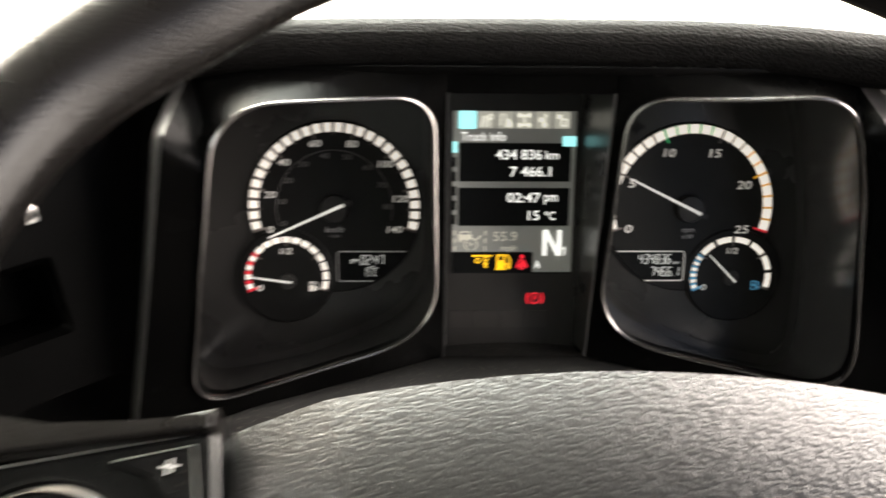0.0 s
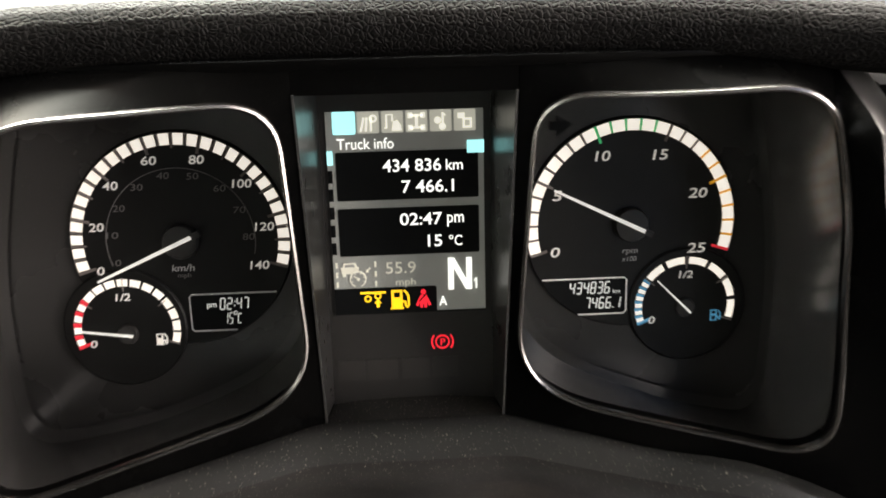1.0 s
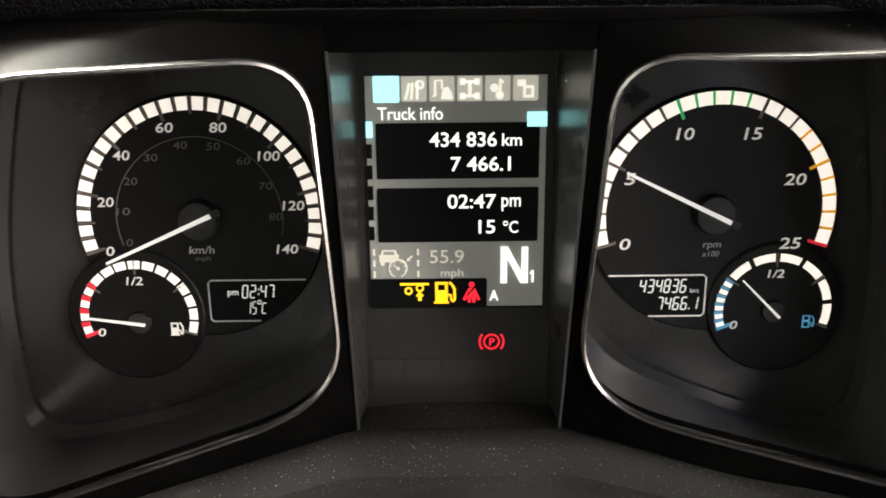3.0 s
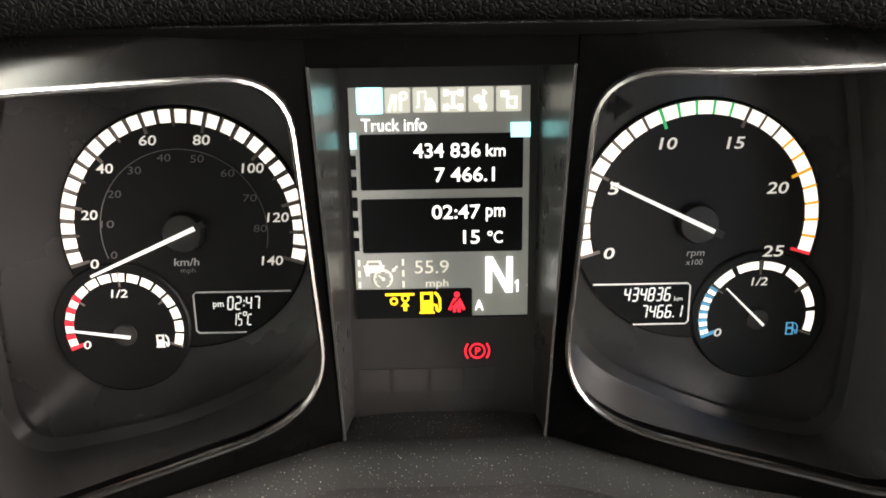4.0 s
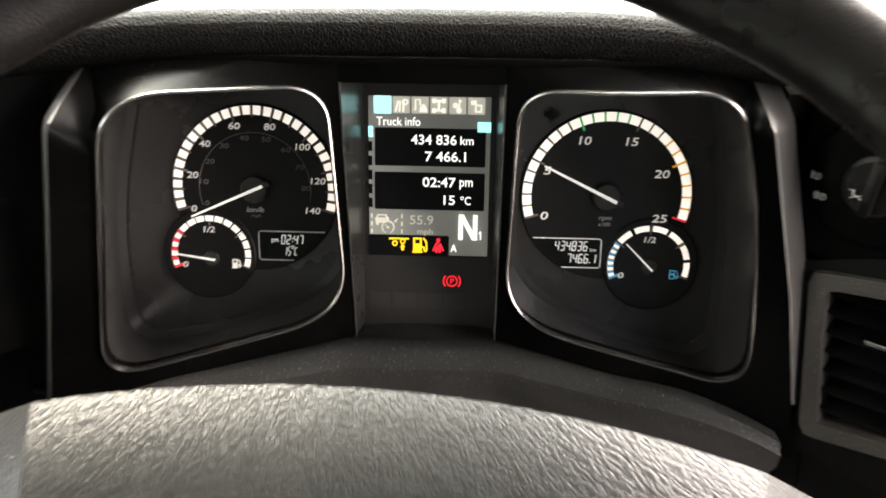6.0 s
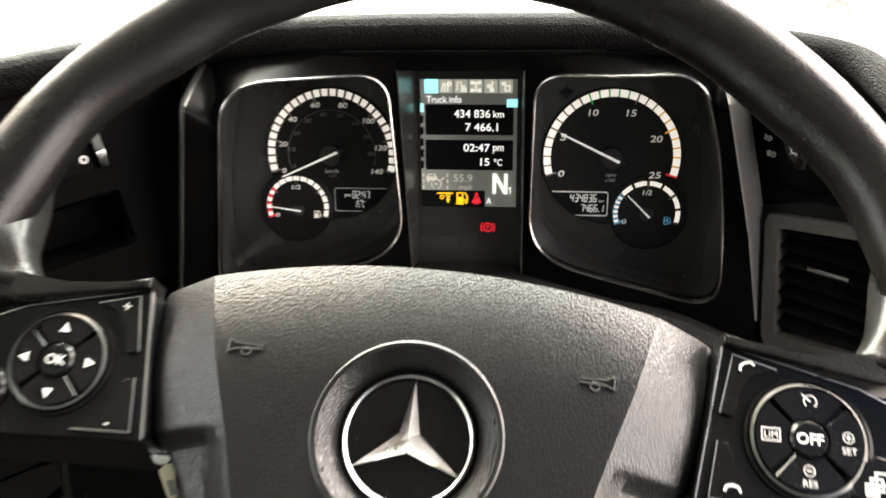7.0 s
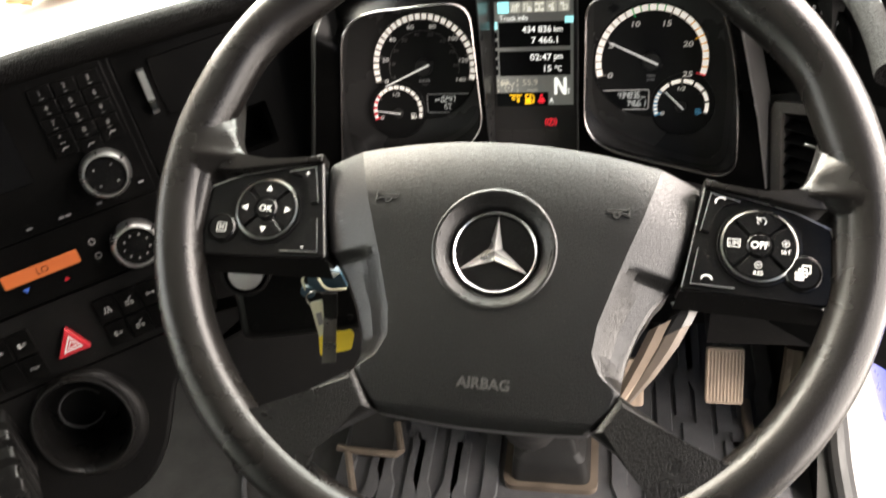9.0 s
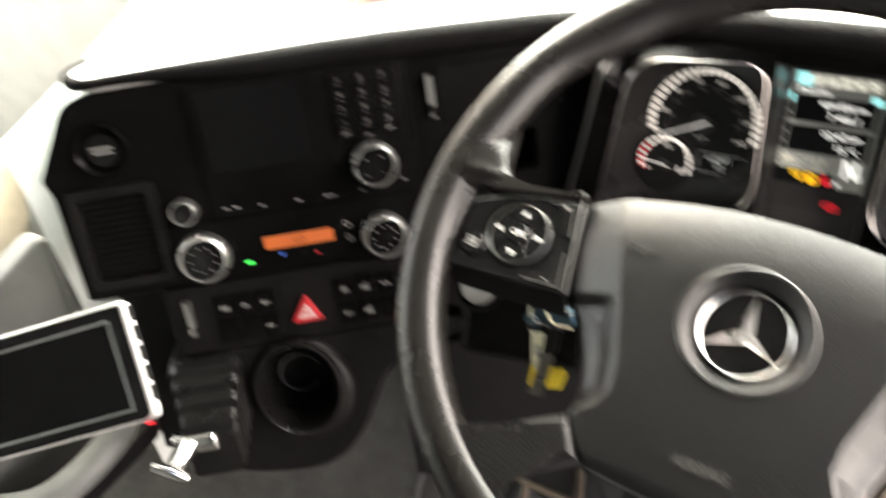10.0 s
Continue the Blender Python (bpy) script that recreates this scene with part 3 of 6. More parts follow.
def needle(parent, cx, cy, angle, ahead, behind, hub, wide, high, tail=0.0):
    """A tapered needle on a round hub, with a dark tail on the large gauges."""
    d = Vector((math.cos(radians(angle)), math.sin(radians(angle))))
    s = Vector((-d.y, d.x))
    c = Vector((cx, cy))
    bm = fresh()
    slab(bm, [tuple(p) for p in (c - d * behind + s * wide * 0.5, c + d * ahead + s * wide * 0.27, c + d * ahead - s * wide * 0.27, c - d * behind - s * wide * 0.5)], high - 0.0012, high)
    part("needle", bm, NEEDLE, parent, "thin white needle")
    bm = fresh()
    lathe(bm, [(hub, 0.0), (hub * 0.97, high - 0.0028), (hub * 0.90, high - 0.0018), (0.0, high - 0.0016)], 40, cx, cy)
    if tail:
        slab(bm, [tuple(p) for p in (c - d * tail + s * wide * 0.75, c - d * behind * 0.9 + s * wide * 0.75, c - d * behind * 0.9 - s * wide * 0.75, c - d * tail - s * wide * 0.75)], high - 0.0022, high - 0.0002)
    part("needle_hub", bm, HUB, parent, "black needle hub")


def big_gauge(side, blocks, colors, longs, numbers, digit, high, angle):
    """The round scale: lit blocks parted by ticks, numerals and needle."""
    parent = left_dial if side < 0 else right_dial
    cx, cy = GAUGE[side]
    step = (SWEEP1 - SWEEP0) / blocks
    pad = 0.15 if blocks == 28 else 0.09
    for i in range(blocks):
        a = SWEEP0 + step * i
        bm = fresh()
        arc_cell(bm, cx, cy, 0.0466, 0.0521, a + step * pad, a + step * (1 - pad), 0.0, 0.0005)
        part("scale_block", bm, LIT, parent)
    for i in range(blocks + 1):
        mat, long = colors(i), longs(i)
        a = SWEEP0 + step * i
        w = 0.80 if long == 2 else 0.50
        bm = fresh()
        arc_cell(bm, cx, cy, 0.0436 if long == 2 else 0.0450 if long else 0.0467, 0.0523, a - w, a + w, 0.0, 0.0007, 1)
        part("scale_tick", bm, mat, parent)
    for text, x, y in numbers:
        bm = fresh()
        w = digit * sum(0.62 if c == "1" else 1.0 for c in text)
        boxed(bm, text, x - w / 2, y - high / 2, x + w / 2, y + high / 2, 0.0019, bold=0.012, shear=0.12)
        part("numeral", bm, NUMERAL, parent)
    needle(parent, cx, cy, angle, 0.0437, 0.0066, 0.0088, 0.0020, 0.0060, 0.0110)


def small_gauge(side, blocks, lowcount, low_mat, sub, angle, icon_mat, drop):
    parent = left_dial if side < 0 else right_dial
    cx, cy = SMALL[side]
    bm = fresh()
    lathe(bm, [(0.0302, -0.0024), (0.0300, 0.0008), (0.0292, 0.0014), (0.0, 0.0014)], 64, cx + 0.0012 * side, cy + 0.0005)
    part("small_dial", bm, DIAL, parent, "small round black dial")
    step = (LOW1 - LOW0) / blocks

    def mark(name, mat, r0, r1, a0, a1):
        b = fresh()
        arc_cell(b, cx, cy, r0, r1, a0, a1, 0.0014, 0.0019)
        part(name, b, mat, parent)

    for i in range(blocks):
        a = LOW0 + step * i
        if i < lowcount:
            for k in range(sub):
                mark("scale_block", LIT, 0.0222, 0.0257, a + step * (k + 0.12) / sub, a + step * (k + 0.62) / sub)
                mark("low_mark", low_mat, 0.0222, 0.0260, a + step * (k + 0.66) / sub, a + step * (k + 1.0) / sub)
        else:
            mark("scale_block", LIT, 0.0222, 0.0257, a + step * 0.10, a + step * 0.90)
    mark("low_mark", low_mat, 0.0190, 0.0260, LOW0 - 1.5, LOW0 + 2.5)
    for a in (35.25, 90, 144.75, LOW1):
        mark("scale_tick", TICK, 0.0196, 0.0262, a - 1.0, a + 1.0)
    for text, x, y, w in (("1/2", cx - 0.0004, cy + 0.0167, 0.0072), ("0", cx - 0.0170, cy - 0.0069, 0.0034)):
        bm = fresh()
        boxed(bm, text, x - w / 2, y - 0.0019, x + w / 2, y + 0.0019, 0.0021, bold=0.012, shear=0.12)
        part("numeral", bm, NUMERAL, parent)
    bm = fresh()
    pump_icon(bm, cx + 0.0158, cy - 0.0057, 0.0058, 0.0021, side > 0)
    part("pump_symbol", bm, icon_mat, parent)
    needle(parent, cx, cy - drop, angle, 0.0215, 0.0030, 0.0052, 0.0012, 0.0050)


def pump_icon(bm, x, y, s, h, hollow=False):
    """A fuel pump: body outline, window, hose."""
    w = s * 0.40
    if hollow:
        for low, high in ((-0.50, 0.04), (0.04, 0.50)):
            ring_band(bm, rect(x - w, y + s * low, x + w * 0.45, y + s * high), rect(x - w * 0.74, y + s * (low + 0.08), x + w * 0.19, y + s * (high - 0.08)), h - 0.0003, h)
        stroke(bm, [(x + w * 0.45, y - s * 0.12), (x + w * 0.80, y - s * 0.14), (x + w * 0.86, y - s * 0.40), (x + w * 1.16, y - s * 0.40), (x + w * 1.20, y + s * 0.20), (x + w * 0.70, y + s * 0.46)], s * 0.08, h - 0.0003, h)
        return
    ring_band(bm, rect(x - w, y - s / 2, x + w * 0.45, y + s / 2), rect(x - w * 0.66, y + s * 0.08, x + w * 0.12, y + s * 0.38), h - 0.0003, h)
    box(bm, (x - w * 0.70, y - s * 0.49, h - 0.0003), (x + w * 0.16, y + s * 0.10, h))
    box(bm, (x - w * 1.15, y - s * 0.53, h - 0.0003), (x + w * 0.60, y - s * 0.45, h + 0.0001))
    stroke(bm, [(x + w * 0.45, y - s * 0.12), (x + w * 0.80, y - s * 0.14), (x + w * 0.86, y - s * 0.36), (x + w * 1.05, y - s * 0.44), (x + w * 1.24, y - s * 0.34), (x + w * 1.22, y + s * 0.16), (x + w * 0.95, y + s * 0.36), (x + w * 0.62, y + s * 0.48)], s * 0.12, h - 0.0003, h)


left_dial = gauge_cell(-1)
right_dial = gauge_cell(1)
big_gauge(-1, 28, lambda i: TICK, lambda i: (2 if i % 4 == 0 else 1) if i % 2 == 0 else 0,
          [("0", -0.1490, 0.0355), ("20", -0.1486, 0.0571), ("40", -0.1397, 0.0769), ("60", -0.1206, 0.0883), ("80", -0.0985, 0.0881), ("100", -0.0783, 0.0760), ("120", -0.0692, 0.0547), ("140", -0.0729, 0.0356)], 0.0036, 0.0042, 203.9)
bm = fresh()
arc_cell(bm, -0.1098, 0.0487, 0.0354, 0.0357, SWEEP0 + 2, SWEEP1 + 4, 0.0, 0.0004, 48)
for v in range(0, 81, 10):
    x, y = polar(-0.1098, 0.0487, 0.0325, SWEEP0 + 1 + (SWEEP1 - SWEEP0) * v * 1.609 / 140)
    w = 0.0058 if v else 0.0028
    boxed(bm, str(v), x - w / 2, y - 0.0016, x + w / 2, y + 0.0016, 0.0005, shear=0.1)
boxed(bm, "mph", -0.1130, 0.0297, -0.1066, 0.0326, 0.0005)
part("inner_scale", bm, DIM, left_dial, "dim inner miles scale")
bm = fresh()
boxed(bm, "km/h", -0.1156, 0.0336, -0.1046, 0.0370, 0.0006, shear=0.12, bold=0.008)
part("unit_print", bm, UNIT, left_dial)
small_gauge(-1, 15, 4, SCALE_RED, 1, 172, NUMERAL, 0.0025)


def rpm_color(i):
    return SCALE_RED if i == 25 else SCALE_AMBER if 18 <= i <= 24 else SCALE_GREEN if 10 <= i <= 14 else TICK


big_gauge(1, 25, rpm_color, lambda i: 2 if i % 5 == 0 else 0,
          [("0", 0.0728, 0.0360), ("5", 0.0735, 0.0645), ("10", 0.0956, 0.0834), ("15", 0.1240, 0.0832), ("20", 0.1436, 0.0637), ("25", 0.1442, 0.0357)], 0.0047, 0.0051, 154.1)
bm = fresh()
boxed(bm, "rpm", 0.1070, 0.0328, 0.1148, 0.0358, 0.0006, shear=0.12)
boxed(bm, "x100", 0.1068, 0.0297, 0.1142, 0.0322, 0.0006, shear=0.12)
part("unit_print", bm, UNIT, right_dial)
small_gauge(1, 8, 2, SCALE_BLUE, 3, 135.2, SCALE_BLUE, 0.0008)


bm = fresh()
slab(bm, [(0.0735, 0.1035), (0.0813, 0.0989), (0.0735, 0.0930), (0.0735, 0.0962), (0.0700, 0.0962), (0.0700, 0.1005), (0.0735, 0.1005)][::-1], -0.0022, -0.0012)
part("indicator_arrow", bm, SCREEN_DARK, right_dial, "unlit turn signal arrow")


def segment_window(parent, x0, y0, x1, y1, flip):
    bm = fresh()
    gx, gy = GAUGE[-1 if flip else 1]
    edge = [(x0 + (x1 - x0) * k / 24, y) for y in (y0,) for k in range(24)] + [(x1, y0 + (y1 - y0) * k / 12) for k in range(12)] + [(x1 - (x1 - x0) * k / 24, y1) for k in range(24)] + [(x0, y1 - (y1 - y0) * k / 12) for k in range(12)]
    clipped = []
    for x, y in edge:
        f = min(1.0, (DISC - 0.0012) / max(1e-6, math.hypot(x - gx, y - gy)))
        clipped.append((gx + (x - gx) * f, gy + (y - gy) * f))
    slab(bm, clipped, 0.0, 0.0006)
    glass = part("trip_display", bm, SCREEN_DARK, parent, "small dark segment display")
    bm = fresh()
    if flip:
        stroke(bm, [(x1, y1), (x0 + 0.0012, y1), (x0, y1 - 0.0012), (x0, y0 + 0.0012), (x0 + 0.0012, y0), (x0 + 0.0220, y0)], 0.0006, 0.0004, 0.0010)
    else:
        stroke(bm, [(x0, y1), (x1 - 0.0012, y1), (x1, y1 - 0.0012), (x1, y0 + 0.0012), (x1 - 0.0012, y0), (x1 - 0.0245, y0)], 0.0006, 0.0004, 0.0010)
    part("display_outline", bm, NUMERAL if not flip else UNIT, parent)
    return glass


glass = segment_window(left_dial, -0.1086, 0.0025, -0.0660, 0.0214, True)
bm = fresh()
boxed(bm, "pm", -0.1004, 0.0136, -0.0957, 0.0166, 0.0009, bold=0.01)
segments(bm, "02:47", -0.0944, 0.0133, -0.0795, 0.0190, 0.0009)
segments(bm, "15", -0.0929, 0.0058, -0.0880, 0.0114, 0.0009)
segments(bm, "o", -0.0879, 0.0088, -0.0857, 0.0120, 0.0009)
segments(bm, "C", -0.0862, 0.0060, -0.0834, 0.0108, 0.0009)
part("segment_print", bm, LCD_SEG, glass)
glass = segment_window(right_dial, 0.0665, 0.0025, 0.1095, 0.0214, False)
bm = fresh()
segments(bm, "434836", 0.0801, 0.0136, 0.1015, 0.0194, 0.0009)
boxed(bm, "km", 0.1027, 0.0133, 0.1064, 0.0154, 0.0009)
segments(bm, "7466.1", 0.0881, 0.0056, 0.1071, 0.0112, 0.0009)
part("segment_print", bm, LCD_SEG, glass)

# centre display
bm = fresh()
slab(bm, rect(-0.0415, -0.056, 0.0425, 0.128), -0.006, -0.001)
display = part("display_panel", bm, SMOKED, cluster, "smoked panel behind the colour display")
display.matrix_local = TO_FACE
for side in (-1, 1):
    bm = fresh()
    x = 0.0437 * side + 0.0003
    a = [Vector((x, v, 0.0)) for v in (0.164, 0.12, 0.06, -0.0020)]
    b = [TO_FACE @ Vector((side * 0.041 + 0.0003, w, -0.001)) for w in (0.140, 0.10, 0.03, -0.0390)]
    loft(bm, [[tuple(p) for p in a], [tuple(p) for p in b]], closed=False)
    part("recess_wall", bm, RECESS, cluster, "smooth side walls of the display recess")
bm = fresh()
loft(bm, [[(-0.044, 0.164, 0.0), (0.0445, 0.164, 0.0)], [tuple(TO_FACE @ Vector((-0.041, 0.140, -0.001))), tuple(TO_FACE @ Vector((0.0415, 0.140, -0.001)))]], closed=False)
part("recess_roof", bm, RECESS, cluster)
# the ledge sags a little in the middle
bm = fresh()
front = [(-0.044 + 0.0885 * k / 12, -0.0020, 0.0) for k in range(13)]
back = [TO_FACE @ Vector((-0.041 + 0.0825 * k / 12, -0.0390 - 0.0022 * abs(k / 6 - 1) ** 3, -0.001)) for k in range(13)]
loft(bm, [front, [tuple(Vector(a).lerp(b, 0.5) - Vector((0, 0.0012, 0))) for a, b in zip(front, back)], [tuple(b) for b in back]], closed=False)
part("recess_ledge", bm, LEDGE, cluster, "dusty ledge of the display recess")
bm = fresh()
box(bm, (-0.0440, 0.164, -0.006), (0.0445, 0.178, 0.0))
part("bezel_bridge", bm, PANEL_BLACK, cluster)
# thin paler lines drawn for the light caught along the recess corners
for side in (-1, 1):
    bm = fresh()
    stroke(bm, [(side * 0.0437 + 0.0003, 0.1645), (side * 0.0432 + 0.0003, -0.0020)], 0.0010, -0.001, 0.0008)
    part("recess_glint", bm, RECESS_GLINT, cluster)
bm = fresh()
box(bm, (-0.190, 0.1745, -0.002), (0.191, 0.1790, 0.0030), 0.0012)
part("top_lip", bm, PANEL_BLACK, cluster, "thin lip along the top of the bezel")

bm = fresh()
slab(bm, rect(-0.0374, 0.0080, 0.0378, 0.1081), -0.001, 0.0)
screen = part("screen", bm, SCREEN_GREY, display, "lit grey colour display")


def on_screen(name, mat, fill, label="", owner=None):
    bm = fresh()
    fill(bm)
    return part(name, bm, mat, owner or screen, label)


def fill_dark(bm):
    slab(bm, rounded(rect(-0.0335, 0.0653, 0.0351, 0.0889), 0.0009, 3), 0.0, 0.0004)
    slab(bm, rounded(rect(-0.0337, 0.0376, 0.0351, 0.0614), 0.0009, 3), 0.0, 0.0004)
    slab(bm, rounded(rect(-0.0374, 0.0074, 0.0133, 0.0210), [0.0, 0.0, 0.0012, 0.0], 3), 0.0, 0.0004)
    box(bm, (0.0133, 0.0072, -0.0006), (0.0378, 0.0080, 0.0002))
    for k in range(5):
        box(bm, (-0.0374, 0.0742 - 0.0089 * k, 0.0), (-0.0352, 0.0802 - 0.0089 * k, 0.0003))


TAB_X = [-0.0338 + 0.0115 * k for k in range(6)]


def tab_at(x):
    return lambda bm: slab(bm, rounded(rect(x, 0.0977, x + 0.0104, 0.1079), 0.0007, 2), 0.0, 0.0004)


def sign_lanes(bm):
    x = TAB_X[1]
    for dx, lean in ((0.0016, 0.0016), (0.0040, 0.0006), (0.0064, 0.0002)):
        stroke(bm, [(x + dx, 0.0986), (x + dx + lean * 0.5, 0.1016), (x + dx + lean, 0.1052)], 0.0010, 0.0003, 0.0006)
    ring_band(bm, circle(0.0019, 12, x + 0.0076, 0.1046), circle(0.0010, 12, x + 0.0076, 0.1046), 0.0003, 0.0006)


def sign_road(bm):
    x = TAB_X[2]
    stroke(bm, [(x + 0.0014, 0.1000), (x + 0.0024, 0.1000), (x + 0.0024, 0.1062), (x + 0.0052, 0.1062), (x + 0.0052, 0.1030)], 0.0009, 0.0003, 0.0006)
    slab(bm, [(x + 0.0048, 0.0986), (x + 0.0096, 0.0986), (x + 0.0092, 0.1014), (x + 0.0076, 0.1036), (x + 0.0056, 0.1030)], 0.0003, 0.0006)


def sign_axles(bm):
    x = TAB_X[3]
    for dx in (0.0022, 0.0082):
        for y in (0.0998, 0.1056):
            box(bm, (x + dx - 0.0011, y - 0.0013, 0.0003), (x + dx + 0.0011, y + 0.0013, 0.0006))
    stroke(bm, [(x + 0.0022, 0.0998), (x + 0.0082, 0.0998)], 0.0010, 0.0003, 0.0006)
    stroke(bm, [(x + 0.0022, 0.1056), (x + 0.0082, 0.1056)], 0.0010, 0.0003, 0.0006)
    stroke(bm, [(x + 0.0052, 0.0998), (x + 0.0052, 0.1056)], 0.0014, 0.0003, 0.0006)


def sign_note(bm):
    x = TAB_X[4]
    slab(bm, circle(0.0017, 14, x + 0.0038, 0.1030), 0.0003, 0.0006)
    slab(bm, circle(0.0017, 14, x + 0.0060, 0.1000), 0.0003, 0.0006)
    stroke(bm, [(x + 0.0062, 0.1000), (x + 0.0062, 0.1066), (x + 0.0074, 0.1050)], 0.0010, 0.0003, 0.0006)


def sign_setup(bm):
    x = TAB_X[5]
    box(bm, (x + 0.0018, 0.1036, 0.0003), (x + 0.0052, 0.1062, 0.0006))
    ring_band(bm, rect(x + 0.0042, 0.0990, x + 0.0086, 0.1038), rect(x + 0.0052, 0.1000, x + 0.0076, 0.1028), 0.0003, 0.0007)


def fill_cyan(bm):
    slab(bm, rounded(rect(-0.0340, 0.0974, -0.0232, 0.1082), 0.0007, 2), 0.0, 0.0005)


def fill_flag(bm):
    box(bm, (0.0298, 0.0870, 0.0), (0.0380, 0.0931, 0.0006))


def fill_cursor(bm):
    box(bm, (-0.0374, 0.0830, 0.0004), (-0.0347, 0.0897, 0.0007))


def fill_text(bm):
    boxed(bm, "Truck info", -0.0324, 0.0902, -0.0053, 0.0955, 0.0005, bold=0.004)
    boxed(bm, "434 836", -0.0110, 0.0788, 0.0171, 0.0850, 0.0007, bold=0.012)
    boxed(bm, "km", 0.0194, 0.0791, 0.0276, 0.0843, 0.0007, bold=0.010)
    boxed(bm, "7 466.1", -0.0022, 0.0684, 0.0231, 0.0747, 0.0007, bold=0.012)
    boxed(bm, "02:47", -0.0037, 0.0523, 0.0170, 0.0585, 0.0007, bold=0.012)
    boxed(bm, "pm", 0.0194, 0.0510, 0.0276, 0.0571, 0.0007, bold=0.010)
    boxed(bm, "15", 0.0096, 0.0412, 0.0167, 0.0472, 0.0007, bold=0.012)
    boxed(bm, "C", 0.0228, 0.0413, 0.0266, 0.0467, 0.0007, bold=0.010)
    ring_band(bm, circle(0.0011, 16, 0.0212, 0.0456), circle(0.0006, 16, 0.0212, 0.0456), 0.0004, 0.0007)
    box(bm, (0.0329, 0.0189, 0.0003), (0.0337, 0.0243, 0.0007))
    slab(bm, [(0.0319, 0.0228), (0.0326, 0.0228), (0.0332, 0.0243), (0.0329, 0.0243)], 0.0003, 0.0006)
    boxed(bm, "A", 0.0144, 0.0106, 0.0184, 0.0155, 0.0007, bold=0.02)
    # heavy gear letter
    x0, y0, x1, y1, w = 0.0193, 0.0187, 0.0311, 0.0350, 0.0027
    for pts in ([(x0, y0), (x0 + w, y0), (x0 + w, y1), (x0, y1)], [(x1 - w, y0), (x1, y0), (x1, y1), (x1 - w, y1)]):
        slab(bm, pts, 0.0003, 0.0008)
    slab(bm, [(x0 + 0.0001, y1), (x0 + w + 0.0004, y1), (x1 - 0.0001, y0), (x1 - w - 0.0004, y0)][::-1], 0.0003, 0.0009)


def fill_soft(bm):
    boxed(bm, "55.9", -0.0116, 0.0281, 0.0032, 0.0340, 0.0006)
    boxed(bm, "mph", -0.0069, 0.0208, 0.0030, 0.0254, 0.0006, bold=0.006)
    for x in (-0.0358, -0.0167):
        for k in range(3):
            box(bm, (x - 0.0005, 0.0318 - 0.0050 * k, 0.0), (x + 0.0005, 0.0345 - 0.0050 * k, 0.0006))
    # a car in front of a speed dial, and an arrow
    slab(bm, [(-0.0334, 0.0287), (-0.0252, 0.0287), (-0.0250, 0.0312), (-0.0247, 0.0319), (-0.0256, 0.0319), (-0.0264, 0.0341), (-0.0322, 0.0341), (-0.0330, 0.0319), (-0.0340, 0.0319), (-0.0336, 0.0312)], 0.0, 0.0006)
    box(bm, (-0.0330, 0.0273, 0.0), (-0.0314, 0.0290, 0.0006))
    slab(bm, circle(0.0042, 24, -0.0255, 0.0259), 0.0, 0.0007)
    stroke(bm, [(-0.0193, 0.0314), (-0.0206, 0.0301)], 0.0008, 0.0, 0.0006)
    slab(bm, [(-0.0217, 0.0290), (-0.0200, 0.0293), (-0.0214, 0.0306)], 0.0, 0.0006)


def fill_car_gaps(bm):
    slab(bm, [(-0.0318, 0.0322), (-0.0268, 0.0322), (-0.0272, 0.0335), (-0.0315, 0.0335)], 0.0004, 0.0008)
    slab(bm, circle(0.0035, 24, -0.0255, 0.0259), 0.0004, 0.0009)
    slab(bm, [(-0.0272, 0.0214), (-0.0238, 0.0214), (-0.0246, 0.0236), (-0.0264, 0.0236)], 0.0004, 0.0009)


def fill_dial_hand(bm):
    slab(bm, circle(0.0008, 12, -0.0254, 0.0259), 0.0006, 0.0011)
    stroke(bm, [(-0.0254, 0.0259), (-0.0275, 0.0277)], 0.0005, 0.0006, 0.0011)
    for a in (20, 65, 115, 160, 200, 340):
        stroke(bm, [polar(-0.0255, 0.0259, 0.0028, a), polar(-0.0255, 0.0259, 0.0036, a)], 0.0004, 0.0006, 0.0010)


def fill_yellow(bm):
    stroke(bm, [(-0.0248, 0.0186), (-0.0121, 0.0186)], 0.0010, 0.0004, 0.0008)
    for x, y in ((-0.0211, 0.0155), (-0.0161, 0.0168)):
        ring_band(bm, circle(0.0018, 16, x, y), circle(0.0010, 16, x, y), 0.0004, 0.0008)
    slab(bm, [(-0.0180, 0.0131), (-0.0144, 0.0131), (-0.0162, 0.0153)], 0.0004, 0.0009)
    box(bm, (-0.0170, 0.0110, 0.0004), (-0.0154, 0.0132, 0.0009))


def fill_pump(bm):
    pump_icon(bm, -0.0056, 0.0147, 0.0096, 0.0008)


def fill_belt(bm):
    slab(bm, circle(0.0013, 14, 0.0066, 0.0181), 0.0004, 0.0008)
    slab(bm, [(0.0049, 0.0099), (0.0082, 0.0099), (0.0086, 0.0140), (0.0082, 0.0164), (0.0050, 0.0164), (0.0045, 0.0140)], 0.0004, 0.0008)
    slab(bm, [(0.0027, 0.0112), (0.0040, 0.0108), (0.0050, 0.0140), (0.0050, 0.0158), (0.0042, 0.0146)], 0.0004, 0.0008)
    slab(bm, [(0.0104, 0.0112), (0.0091, 0.0108), (0.0082, 0.0140), (0.0082, 0.0158), (0.0090, 0.0146)][::-1], 0.0004, 0.0008)


def fill_sash(bm):
    stroke(bm, [(0.0044, 0.0132), (0.0076, 0.0166)], 0.0006, 0.0008, 0.0011)
    stroke(bm, [(0.0065, 0.0098), (0.0065, 0.0118)], 0.0006, 0.0008, 0.0011)


